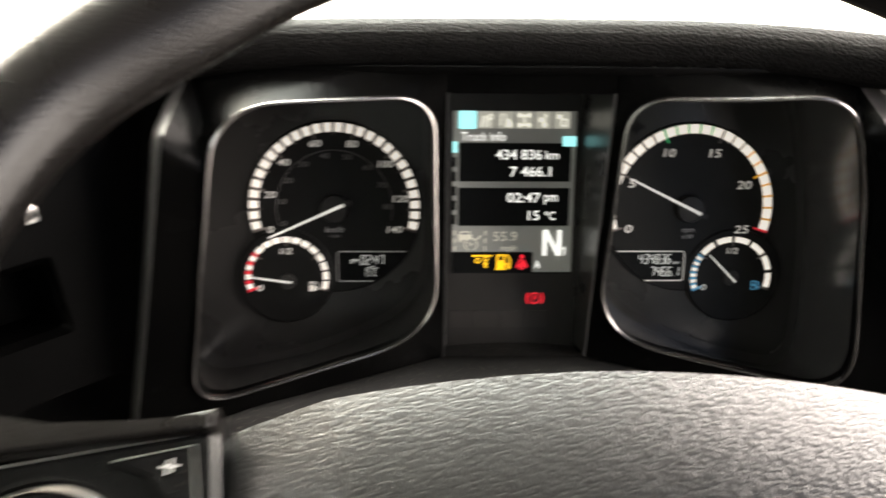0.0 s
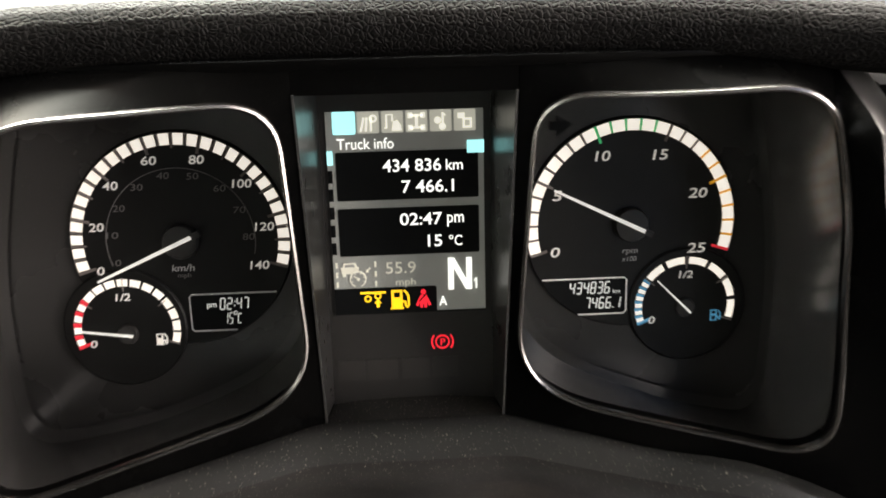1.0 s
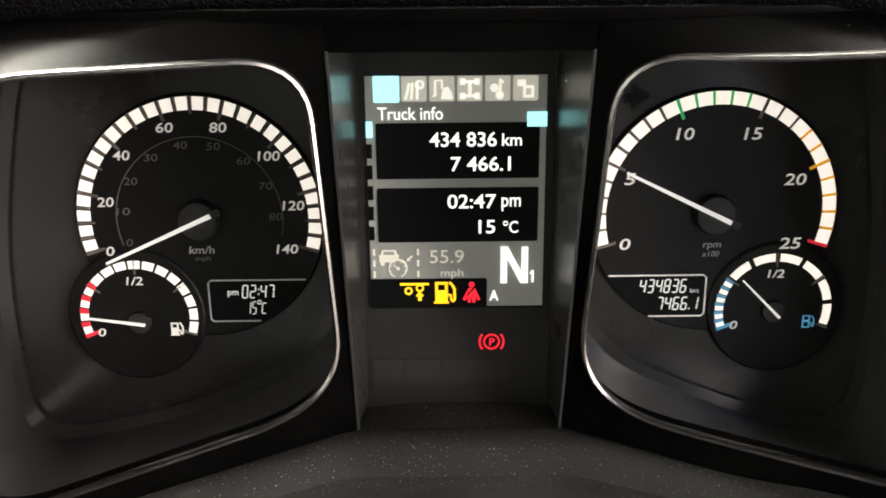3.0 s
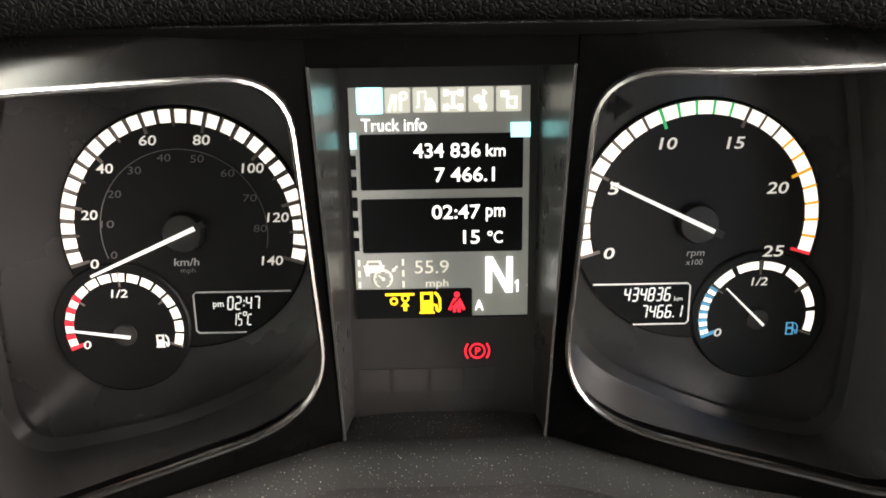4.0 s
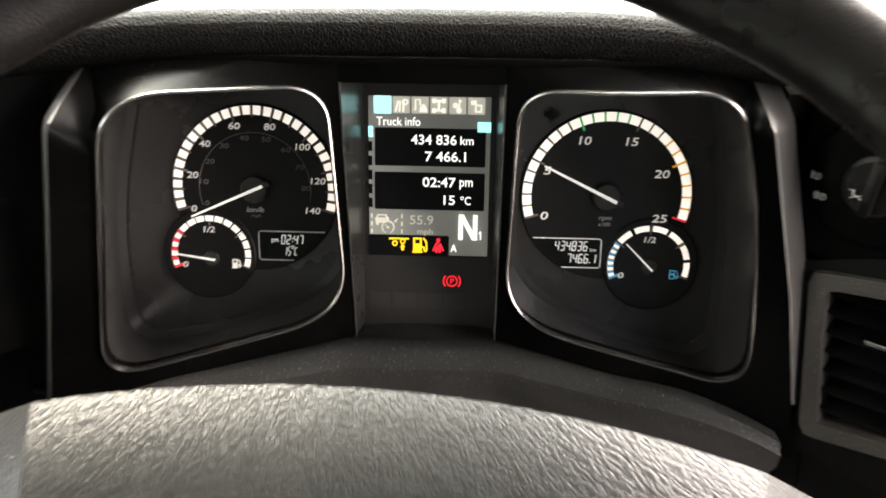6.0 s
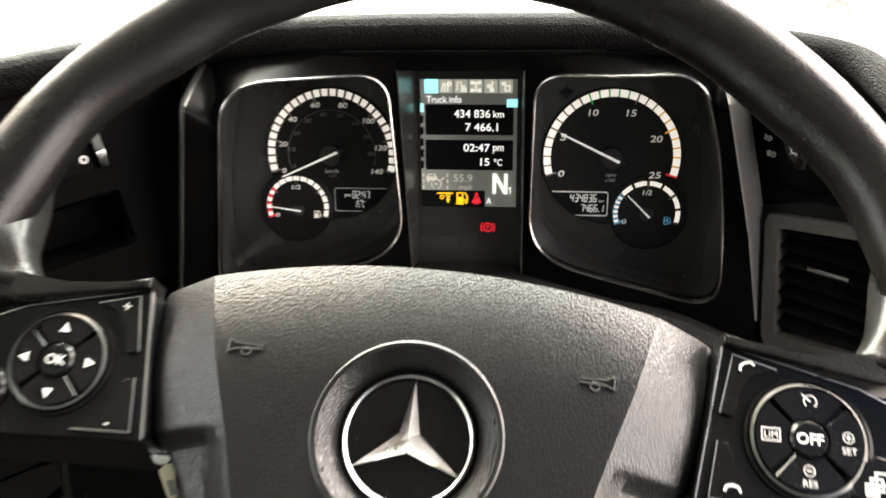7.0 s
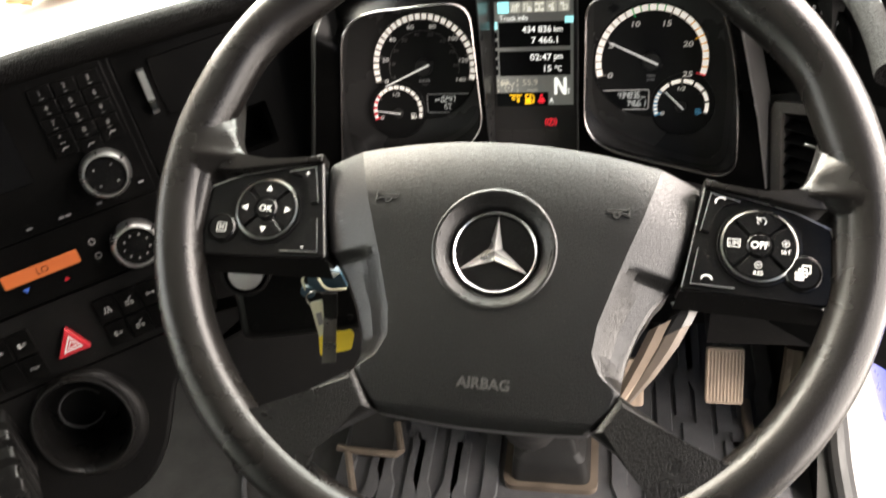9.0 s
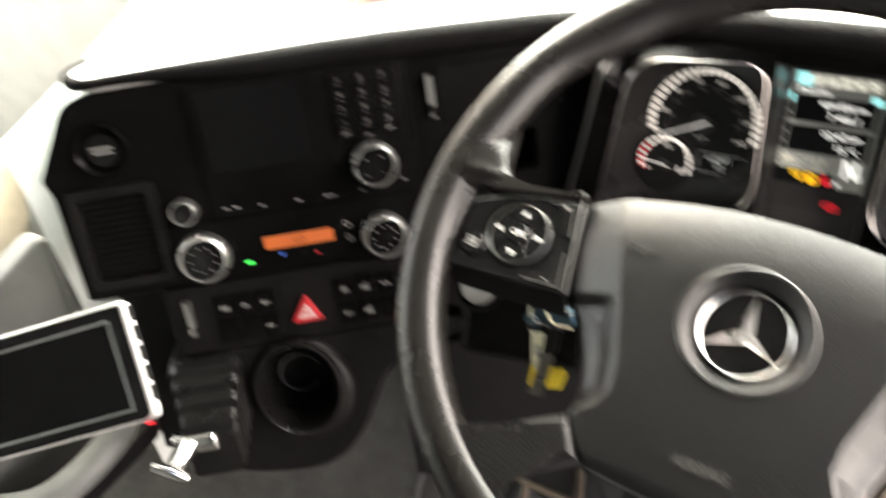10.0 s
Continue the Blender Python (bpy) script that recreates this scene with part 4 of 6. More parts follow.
on_screen("dark_field", SCREEN_DARK, fill_dark)
for x in TAB_X[1:]:
    on_screen("menu_tab", SCREEN_TAB, tab_at(x))
for sign_fill in (sign_lanes, sign_road, sign_axles, sign_note, sign_setup):
    on_screen("tab_symbol", SCREEN_SIGN, sign_fill)
on_screen("active_tab", SCREEN_CYAN, fill_cyan)
on_screen("title_flag", SCREEN_CYAN, fill_flag)
on_screen("scroll_cursor", SCREEN_CYAN, fill_cursor)
on_screen("screen_print", SCREEN_TEXT, fill_text)
on_screen("soft_print", SCREEN_SOFT, fill_soft)
on_screen("car_window", SCREEN_GREY, fill_car_gaps)
on_screen("dial_hand", SCREEN_SOFT, fill_dial_hand)
on_screen("axle_warning", YELLOW_LIT, fill_yellow)
on_screen("fuel_warning", YELLOW_LIT, fill_pump)
on_screen("belt_warning", RED_LIT, fill_belt)
on_screen("belt_sash", SCREEN_DARK, fill_sash)


def fill_park(bm):
    x, y = 0.0156, -0.0093
    ring_band(bm, circle(0.0037, 28, x, y), circle(0.0030, 28, x, y), -0.001, -0.0004)
    boxed(bm, "P", x - 0.0010, y - 0.0018, x + 0.0014, y + 0.0018, -0.0004, bold=0.012)
    for s in (0, 180):
        arc_cell(bm, x, y, 0.0050, 0.0058, s - 40, s + 40, -0.001, -0.0004, 10)


on_screen("parking_brake_lamp", RED_LIT, fill_park, "red parking brake lamp", display)
for x0, x1 in ((-0.0382, -0.0245), (-0.0228, -0.0076), (-0.0057, 0.0087), (0.0103, 0.0235)):
    on_screen("unlit_lamp", BLIND, lambda b: box(b, (x0, -0.0285, -0.001), (x1, -0.0174, -0.0006)), "", display)

# ---- steering wheel ----
WHEEL = plane_frame(59.4, 5.5, (0.010, 0.1939, 0.8041)) @ pose(0, 0, 0, 0, 0, -7.7)
wheel = thing("steering_wheel", WHEEL, "black leather truck steering wheel with a star emblem and button pods", "steering wheel")

bm = fresh()
rings = []
for i in range(120):
    a = 2 * math.pi * i / 120
    deg = math.degrees(a)
    off = abs((deg - 90 + 180) % 360 - 180)
    grip = max(0.0, 1 - (off / 62) ** 4)
    bump = math.exp(-((off - 46) / 9) ** 2) * 0.0022 + math.exp(-((off - 28) / 7) ** 2) * 0.0010 + math.exp(-((off - 73) / 11) ** 2) * 0.0024
    r_in = 0.0158 + 0.0035 * grip + bump
    mid = 0.2247 - 0.0158 - (r_in - 0.0158) * 0.5
    ring = []
    for k in range(20):
        b = 2 * math.pi * k / 20
        rad = 0.0158 + (r_in - 0.0158) * (0.5 if math.cos(b) > 0 else 1.0 - 0.0)
        q = mid + rad * math.cos(b) * 1.0
        ring.append((q * math.cos(a), q * math.sin(a), 0.0168 * math.sin(b) - 0.002))
    rings.append(ring)
loft(bm, rings, loop=True)
part("rim", bm, RIM, wheel, "worn black leather rim")


def lerp_table(table, t):
    for (a, x), (b, y) in zip(table, table[1:]):
        if t <= b:
            return x + (y - x) * (t - a) / (b - a)
    return table[-1][1]


HALF = [(0.0, 0.1175), (0.25, 0.1135), (0.385, 0.1080), (0.41, 0.1040), (0.494, 0.0940), (0.60, 0.0855), (0.712, 0.0795), (0.848, 0.0765), (0.90, 0.0735), (1.0, 0.0600)]
CREASE = [(0.0, 0.0935), (0.22, 0.0830), (0.45, 0.0700), (0.62, 0.0610), (0.72, 0.0590), (0.79, 0.0640), (0.85, 0.0765), (1.0, 0.0800)]


def cover_height(x, y, t, half):
    crease = lerp_table(CREASE, t)
    h = 0.009 - 0.20 * x * x - 0.3 * (y + 0.05) ** 2
    over = max(0.0, abs(x) - crease)
    h -= over * 0.46
    if over > 0 and t > 0.385:
        h -= smooth_step((t - 0.385) / 0.05) * smooth_step(over / 0.014) * 0.0065
    d = half - abs(x)
    if d < 0.004:
        h -= (1 - d / 0.004) ** 2 * 0.0025
    top = t * 0.165
    if top < 0.090:
        h += (1 - top / 0.090) ** 2 * 0.0025
    if top < 0.050:
        h -= (1 - top / 0.050) ** 2 * 0.0098
    low = (1 - t) * 0.175
    if low < 0.008:
        h -= (1 - low / 0.008) ** 2 * 0.004
    h -= 0.018 * smooth_step((0.0335 - math.hypot(x + 0.002, y + 0.034)) / 0.002)
    return h


bm = fresh()
ts = sorted({i / 74 for i in range(75)} | {0.005, 0.385, 0.395, 0.405, 0.415, 0.425, 0.848})
grid = []
for t in ts:
    half, crease, row = lerp_table(HALF, t), min(lerp_table(CREASE, t), lerp_table(HALF, t) - 0.0008), []
    inner = [crease * k / 30 for k in range(31)]
    outer = [crease + (half - crease) * k for k in (0.12, 0.3, 0.55, 0.78, 0.92, 1.0)]
    xs = inner + outer
    for x in [-q for q in xs[:0:-1]] + xs:
        s = x / half
        y0, y1 = 0.0375 - 0.0185 * s * s, -0.1385 + 0.003 * s * s
        y = y0 + t * (y1 - y0)
        row.append((x, y, cover_height(x, y, t, half)))
    grid.append(row)
skirt0 = [[(x, y, h - 0.03) for x, y, h in grid[0]]]
skirt1 = [[(x, y, h - 0.03) for x, y, h in grid[-1]]]
loft(bm, skirt0 + grid + skirt1, closed=False)
for col in (0, -1):
    loft(bm, [[row[col] for row in grid], [(row[col][0] * (0.97 + 0.045 * max(0.0, min(1.0, (k / len(grid) - 0.38) / 0.1))), row[col][1], row[col][2] - 0.022) for k, row in enumerate(grid)]], closed=False)
bmesh.ops.remove_doubles(bm, verts=bm.verts, dist=1e-6)
part("airbag_cover", bm, AIRBAG, wheel, "grained dark grey airbag cover", smooth=14)

bm = fresh()
lathe(bm, [(0.0382, 0.0030), (0.0374, 0.0088), (0.0364, 0.0096), (0.0348, 0.0094), (0.0302, 0.0042), (0.0270, 0.0002), (0.0264, -0.0045), (0.0, -0.0045)], 64, -0.002, -0.034)
dish = part("emblem_dish", bm, AIRBAG, wheel, "dished ring round the emblem")
bm = fresh()
lathe(bm, [(0.0239, -0.0045), (0.0239, -0.0017), (0.0, -0.0015)], 48, -0.002, -0.034)
part("emblem_disc", bm, GLOSS, wheel, "gloss black emblem disc")
emblem = fresh()
lathe(emblem, [(0.0262, -0.0015), (0.0260, 0.0010), (0.0251, 0.0018), (0.0241, 0.0010), (0.0238, -0.0017)], 64, -0.002, -0.034)
emblem_ring = part("emblem_ring", emblem, CHROME, wheel, "chrome emblem ring")
bm = fresh()
for k in range(3):
    a = radians(90 + 120 * k)
    d, s = Vector((math.cos(a), math.sin(a))), Vector((-math.sin(a), math.cos(a)))
    c = Vector((-0.002, -0.034))
    tip, l, r = c + d * 0.0238, c + d * 0.0026 + s * 0.0040, c + d * 0.0026 - s * 0.0040
    z0, z1, zc = -0.0015, -0.0007, 0.0032
    vt, vl, vr, vc = (bm.verts.new((tip.x, tip.y, z1)), bm.verts.new((l.x, l.y, z0)), bm.verts.new((r.x, r.y, z0)), bm.verts.new((c.x, c.y, zc)))
    bm.faces.new((vt, vl, vc))
    bm.faces.new((vt, vc, vr))
part("emblem_star", bm, KNOB_CHROME, wheel, "chrome three-armed star shape", smooth=0)


def raised(name, mat, fill, parent, label=""):
    """Lines drawn flat and then laid over the swell of the cover."""
    bm = fresh()
    fill(bm)
    for v in bm.verts:
        q = v.co
        top = 0.0375 - 0.0185 * (q.x / 0.112) ** 2
        q.z += cover_height(q.x, q.y, (top - q.y) / (top + 0.1385), 0.115)
    return part(name, bm, mat, parent, label)


def horn_sign(bm, x, y, h, m=1):
    """A signal horn in raised lines, its bell towards -x, or +x where m is -1."""
    for dy in (0.0016, -0.0016):
        stroke(bm, [(x - 0.0070 * m, y + dy * 1.7), (x - 0.0054 * m, y + dy * 1.15), (x - 0.0040 * m, y + dy * 0.75), (x, y + dy * 0.6), (x + 0.0066 * m, y + dy * 0.45)], 0.0006, h - 0.001, h + 0.0006)
    stroke(bm, [(x - 0.0070 * m, y - 0.0030), (x - 0.0070 * m, y + 0.0030)], 0.0006, h - 0.001, h + 0.0006)
    ring_band(bm, circle(0.0021, 16, x + 0.0005 * m, y - 0.0019), circle(0.0015, 16, x + 0.0005 * m, y - 0.0019), h - 0.001, h + 0.0005)


for hx, hy, side in ((-0.0706, -0.0055, 1), (0.0682, -0.0056, -1)):
    raised("horn_mark", EMBOSS, lambda b: horn_sign(b, hx, hy, 0.0005, side), wheel, "embossed horn symbol, paler for the light on its ridges")
raised("airbag_print", EMBOSS, lambda b: lettering(b, "AIRBAG", 0.0087, 0.0003, -0.1138, 0.0012, bold=0.0003), wheel, "embossed lettering, paler for the light on its ridges")


# button pods in the upper spokes
POD = [(-0.1180, 0.0212), (-0.1065, -0.0440), (-0.1915, -0.0480), (-0.1955, -0.0250), (-0.1915, -0.0020), (-0.1700, 0.0085)]


def side_points(pts, s):
    return [(x * -s, y) for x, y in pts] if s > 0 else list(pts)


def pod(s):
    """A gloss black pod with a round four-way pad, two corner keys and a round key."""
    m = 1 if s < 0 else -1
    base_line = rounded(side_points(POD, s), [0.004, 0.004, 0.008, 0.012, 0.014, 0.02], 5)
    bm = fresh()
    slab(bm, base_line, -0.022, 0.0045, 0.0018)
    body = part("button_pod", bm, GLOSS, wheel, "gloss black button pod")
    cx, cy = -0.1495 * m, -0.0150
    bm = fresh()
    pad = 0.0197 if s > 0 else 0.0184
    lathe(bm, [(pad + 0.0022, 0.004), (pad + 0.0020, 0.0064), (pad + 0.0008, 0.0070), (pad + 0.0004, 0.0048)], 56, cx, cy)
    part("pad_ring", bm, GREY_METAL, body, "thin metallic ring round the four-way pad")
    bm = fresh()
    lathe(bm, [(pad + 0.0046, 0.0040), (pad + 0.0042, 0.0058), (pad + 0.0030, 0.0060), (pad + 0.0020, 0.0046)], 56, cx, cy)
    part("pad_lip", bm, GLOSS, body, "raised black lip round the pad")
    for k in range(4):
        bm = fresh()
        arc_cell(bm, cx, cy, 0.0080, pad, 45 + 90 * k + 3.5, 135 + 90 * k - 3.5, 0.0045, 0.0072, 10)
        bmesh.ops.bevel(bm, geom=[e for e in bm.edges if all(v.co.z > 0.007 for v in e.verts)], offset=0.0005, segments=1, affect="EDGES")
        part("pad_key", bm, GLOSS, body, "black quarter key")
    bm = fresh()
    disc(bm, 0.0072, 0.0045, 0.0080, 0.0010, cx, cy, 28)
    part("centre_key", bm, GLOSS, body, "round centre key")
    bm = fresh()
    disc(bm, 0.0098 if s > 0 else 0.0088, 0.004, 0.0068, 0.0010, (-0.1768 if s < 0 else 0.1734), -0.0292, 28)
    lathe(bm, [((0.0100 if s > 0 else 0.0090) + d, h) for d, h in ((0.0010, 0.0040), (0.0008, 0.0058), (0.0002, 0.0060), (0.0, 0.0045))], 36, -0.1768 if s < 0 else 0.1734, -0.0292)
    part("round_key", bm, GLOSS, body, "small round key")
    # corner keys next to the airbag cover
    upper = [(-0.1218, 0.0155), (-0.1165, -0.0080), (-0.1215, -0.0095), (-0.1250, 0.0020), (-0.1300, 0.0085), (-0.1385, 0.0110)]
    lower = [(-0.1155, -0.0190), (-0.1120, -0.0405), (-0.1365, -0.0415), (-0.1270, -0.0345), (-0.1225, -0.0265), (-0.1205, -0.0195)]
    for pts in (upper, lower):
        bm = fresh()
        slab(bm, rounded(side_points(pts, s), 0.0012, 2), 0.0042, 0.0066, 0.0005)
        key = part("corner_key", bm, GLOSS, body, "black corner key")
        # metal line in place of the glint on the key's outer edges
        bm = fresh()
        pp = side_points(pts, s)
        if pts is upper:
            line = [pp[5], pp[0], pp[1]]
        else:
            line = [pp[0], pp[1], pp[2]]
        stroke(bm, line, 0.0005, 0.0062, 0.0068)
        part("key_glint", bm, SATIN, body)
    # metal lines standing in for the glint along the pod's gloss bevel
    bm = fresh()
    outline = side_points([(-0.1190, 0.0195), (-0.1700, 0.0072), (-0.1890, -0.0015), (-0.1925, -0.0150), (-0.1935, -0.0300), (-0.1915, -0.0450)], s)
    stroke(bm, outline, 0.0007, 0.0036, 0.0046)
    stroke(bm, side_points([(-0.1185, 0.0195), (-0.1075, -0.0425)], s), 0.0006, 0.0036, 0.0046)
    part("pod_glint", bm, KNOB_CHROME, body, "thin metal line standing in for the glint on the pod edge")
    # wedge under the pod
    bm = fresh()
    loft(bm, [[(x, y, z) for x, y, z in row] for row in (
        [(-0.1070 * m, -0.0440, -0.002), (-0.1890 * m, -0.0478, -0.002)], [(-0.1050 * m, -0.0520, -0.014), (-0.1860 * m, -0.0545, -0.014)],
        [(-0.1060 * m, -0.0440, -0.030), (-0.1890 * m, -0.0450, -0.030)])], closed=False)
    part("pod_underside", bm, BLACK, body)
    body.location = (0.0, -0.0027, -0.0055)
    return body, cx, cy, m


def sign(body, fill, mat=PRINT, name="key_print"):
    bm = fresh()
    fill(bm)
    part(name, bm, mat, body)


body, cx, cy, m = pod(-1)
sign(body, lambda b: lettering(b, "OK", 0.0058, cx, cy, 0.0082, bold=0.0001))
for k, (dx, dy) in enumerate(((0, 1), (-1, 0), (0, -1), (1, 0))):
    px, py = cx + dx * 0.0138, cy + dy * 0.0134
    a = 90 + 90 * k
    sign(body, lambda b: slab(b, [polar(px, py, 0.0026, a), polar(px, py, 0.0026, a + 125), polar(px, py, 0.0026, a - 125)], 0.0070, 0.0074), name="arrow_print")
sign(body, lambda b: lettering(b, "+", 0.0072, -0.1262, 0.0105, 0.0069))
sign(body, lambda b: lettering(b, "-", 0.0080, -0.1220, -0.0372, 0.0069))


def menu_sign(b):
    ring_band(b, rect(-0.1800, -0.0324, -0.1736, -0.0262), rect(-0.1793, -0.0317, -0.1743, -0.0269), 0.0064, 0.0071)
    boxed(b, "M", -0.1784, -0.0310, -0.1752, -0.0276, 0.0071, bold=0.02)


sign(body, menu_sign, SYMBOL, "menu_sign")

body, cx, cy, m = pod(1)


def limiter_sign(b):
    lettering(b, "LIM", 0.0036, cx - 0.0142, cy + 0.0005, 0.0074)
    ring_band(b, rect(cx - 0.0178, cy - 0.0020, cx - 0.0106, cy + 0.0030), rect(cx - 0.0174, cy - 0.0016, cx - 0.0110, cy + 0.0026), 0.0070, 0.0074)


def round_sign(b, px, py, plus, text, tx, ty):
    ring_band(b, circle(0.0021, 16, px, py), circle(0.0018, 16, px, py), 0.0070, 0.0074)
    stroke(b, [(px - 0.0011, py), (px + 0.0011, py)], 0.0004, 0.0070, 0.0074)
    if plus:
        stroke(b, [(px, py - 0.0011), (px, py + 0.0011)], 0.0004, 0.0070, 0.0074)
    lettering(b, text, 0.0036, tx, ty, 0.0074)


def cruise_sign(b):
    arc_cell(b, cx + 0.001, cy + 0.0145, 0.0022, 0.0026, -50, 230, 0.0070, 0.0074, 14)
    stroke(b, [(cx + 0.001, cy + 0.0145), (cx - 0.0022, cy + 0.0172)], 0.0005, 0.0070, 0.0074)


def phone_sign(b, px, py, a):
    c, s = math.cos(radians(a)), math.sin(radians(a))
    pts = [(-0.0030, -0.0012), (-0.0022, 0.0006), (0.0, 0.0012), (0.0022, 0.0006), (0.0030, -0.0012)]
    stroke(b, [(px + x * c - y * s, py + x * s + y * c) for x, y in pts], 0.0010, 0.0062, 0.0070)


def window_sign(b):
    ring_band(b, rect(0.1728, -0.0298, 0.1778, -0.0246), rect(0.1736, -0.0290, 0.1770, -0.0254), 0.0064, 0.0071)
    ring_band(b, rect(0.1709, -0.0318, 0.1757, -0.0268), rect(0.1717, -0.0310, 0.1749, -0.0276), 0.0064, 0.0073)
    box(b, (0.1690, -0.0338, 0.0064), (0.1738, -0.0290, 0.0074))


sign(body, lambda b: lettering(b, "OFF", 0.0058, cx, cy, 0.0082, bold=0.0001))
sign(body, limiter_sign)
sign(body, lambda b: round_sign(b, cx + 0.0145, cy + 0.0020, True, "SET", cx + 0.0145, cy - 0.0030))
sign(body, lambda b: round_sign(b, cx - 0.0005, cy - 0.0118, False, "RES", cx - 0.0005, cy - 0.0165))
sign(body, cruise_sign)
sign(body, lambda b: phone_sign(b, 0.1268, 0.0115, 25))
sign(body, lambda b: phone_sign(b, 0.1208, -0.0362, 0))
sign(body, window_sign, PRINT, "window_sign")

def soft_slab(bm, outline, low, high, edge):
    """An extruded outline with its upper rim rounded over."""
    slab(bm, outline, low, high)
    rim_edges = [e for e in bm.edges if all(abs(v.co.z - high) < 1e-6 for v in e.verts)]
    bmesh.ops.bevel(bm, geom=rim_edges, offset=edge, segments=4, affect="EDGES", profile=0.5, clamp_overlap=True)
    return bm


# leather webs joining the pods to the rim, and the lower spokes
WEB_EDGE = [(-0.085, -0.1995), (-0.066, -0.1900), (-0.054, -0.1880), (-0.046, -0.1900), (0.002, -0.1900), (0.008, -0.1800), (0.0125, -0.1660), (0.0150, -0.1650), (0.0175, -0.1700), (0.0206, -0.1738), (0.026, -0.1768), (0.031, -0.1790), (0.036, -0.1806), (0.043, -0.1832), (0.0525, -0.1865), (0.067, -0.1900), (0.080, -0.1900)]
STRIP = [(-0.1180, 0.0212), (-0.1350, 0.0160), (-0.1530, 0.0138), (-0.1630, 0.0145), (-0.1700, 0.0165), (-0.1760, 0.0185), (-0.1860, 0.0050), (-0.1740, 0.0050), (-0.1180, 0.0165)]


def web_rows(s):
    """Sections of the saddle that runs from the crown of the rim down to the pod."""
    rows = []
    for k in range(111):
        y = -0.085 + 0.165 * k / 110
        inner = lerp_table(WEB_EDGE, y)
        outer = -math.sqrt(0.2077 ** 2 - y * y)
        # both ends sink into the rim
        sink = 0.013 * smooth_step((y - 0.026) / 0.034) + 0.013 * smooth_step((-0.056 - y) / 0.026)
        row = []
        for f, z in ((0.0, 0.0142), (0.2, 0.0134), (0.4, 0.0112), (0.6, 0.0086), (0.8, 0.0062), (0.92, 0.0047), (1.0, 0.0025), (1.0, -0.0120)):
            row.append((-s * (outer + (inner - outer) * f), y, z - sink * f))
        rows.append(row)
    return rows


LOWER = [(-0.0765, -0.1120), (-0.1270, -0.1450), (-0.1370, -0.1480), (-0.1450, -0.1440), (-0.1530, -0.1300), (-0.1640, -0.1320), (-0.1450, -0.1560), (-0.1050, -0.1830), (-0.0770, -0.1960), (-0.0720, -0.1860), (-0.0900, -0.1770), (-0.0985, -0.1685), (-0.0970, -0.1600), (-0.0880, -0.1510), (-0.0625, -0.1345)]
for s in (-1, 1):
    bm = fresh()
    loft(bm, web_rows(s), closed=False)
    part("upper_spoke", bm, RIM, wheel, "smooth leather web of the upper spoke", smooth=60)
    bm = fresh()
    soft_slab(bm, side_points(STRIP, s), -0.013, 0.0064, 0.0012)
    # it slopes from the web down to the cover
    for v in bm.verts:
        if v.co.z > 0:
            v.co.z -= 0.0034 * smooth_step((0.176 - abs(v.co.x)) / 0.05)
    part("spoke_strip", bm, RIM, wheel, "leather strip along the pod")
    bm = fresh()
    soft_slab(bm, side_points(LOWER, s), -0.012, 0.0086, 0.0085)
    part("lower_spoke", bm, SPOKE, wheel, "grained lower spoke")
# hub behind the cover
bm = fresh()
slab(bm, rounded([(-0.09, 0.0), (0.09, 0.0), (0.075, -0.06), (0.055, -0.125), (-0.055, -0.125), (-0.065, -0.06)], 0.01, 3), -0.075, -0.014)
part("hub", bm, BLACK, wheel)

# ---- steering column, stalk, ignition ----
column = thing("steering_column", WHEEL @ pose(0, -0.03, -0.07), "black plastic steering column shroud running down to a rubber boot", "steering column")
bm = fresh()
loft(bm, [[(x * f, y * f, z) for x, y in rounded(rect(-0.055, -0.075, 0.055, 0.060), 0.02, 5)] for z, f in ((0.0, 1.0), (-0.10, 1.02), (-0.20, 0.85))], caps=True)
part("shroud", bm, BLACK, column)
bm = fresh()
tube(bm, [(0, 0, -0.19), (0, -0.03, -0.45), (0, -0.05, -0.62)], [0.035, 0.035, 0.04], 14)
part("shaft", bm, BOOT, column)

# the tan is partly dust, partly door light put into the colour
stalk = thing("gear_stalk", WHEEL @ pose(0, 0, -0.03), "dusty selector stalk toned tan for the light on it, with a dark metallic end cap", "stalk")


def lever_rings(rows):
    return [[(x - w * 0.85, y - w * 0.5, z), (x - w * 0.3, y - w * 0.2, z + 0.004), (x + w * 0.35, y + w * 0.2, z + 0.004), (x + w * 0.85, y + w * 0.5, z), (x + w * 0.2, y, z - 0.01)] for x, y, w, z in rows]


bm = fresh()
loft(bm, lever_rings(((0.0815, -0.113, 0.006, -0.008), (0.0905, -0.099, 0.0100, -0.006), (0.1005, -0.081, 0.0125, -0.003), (0.1070, -0.067, 0.0125, -0.002))), caps=True)
part("lever", bm, DUSTY, stalk)
bm = fresh()
loft(bm, lever_rings(((0.1070, -0.067, 0.0130, -0.0016), (0.1110, -0.058, 0.0125, -0.001), (0.1130, -0.053, 0.0095, -0.001))), caps=True)
part("end_cap", bm, TUB, stalk, "dark metallic end cap")
# strip coloured tan in place of light on the cover's side wall
bm = fresh()
loft(bm, lever_rings(((0.0765, -0.116, 0.0060, -0.006), (0.0850, -0.100, 0.0090, -0.005), (0.0945, -0.080, 0.0105, -0.003), (0.1015, -0.062, 0.0100, -0.002))), caps=True)
part("lit_wall_strip", bm, PEDAL, stalk, "tan strip standing in for the lit side wall of the cover")
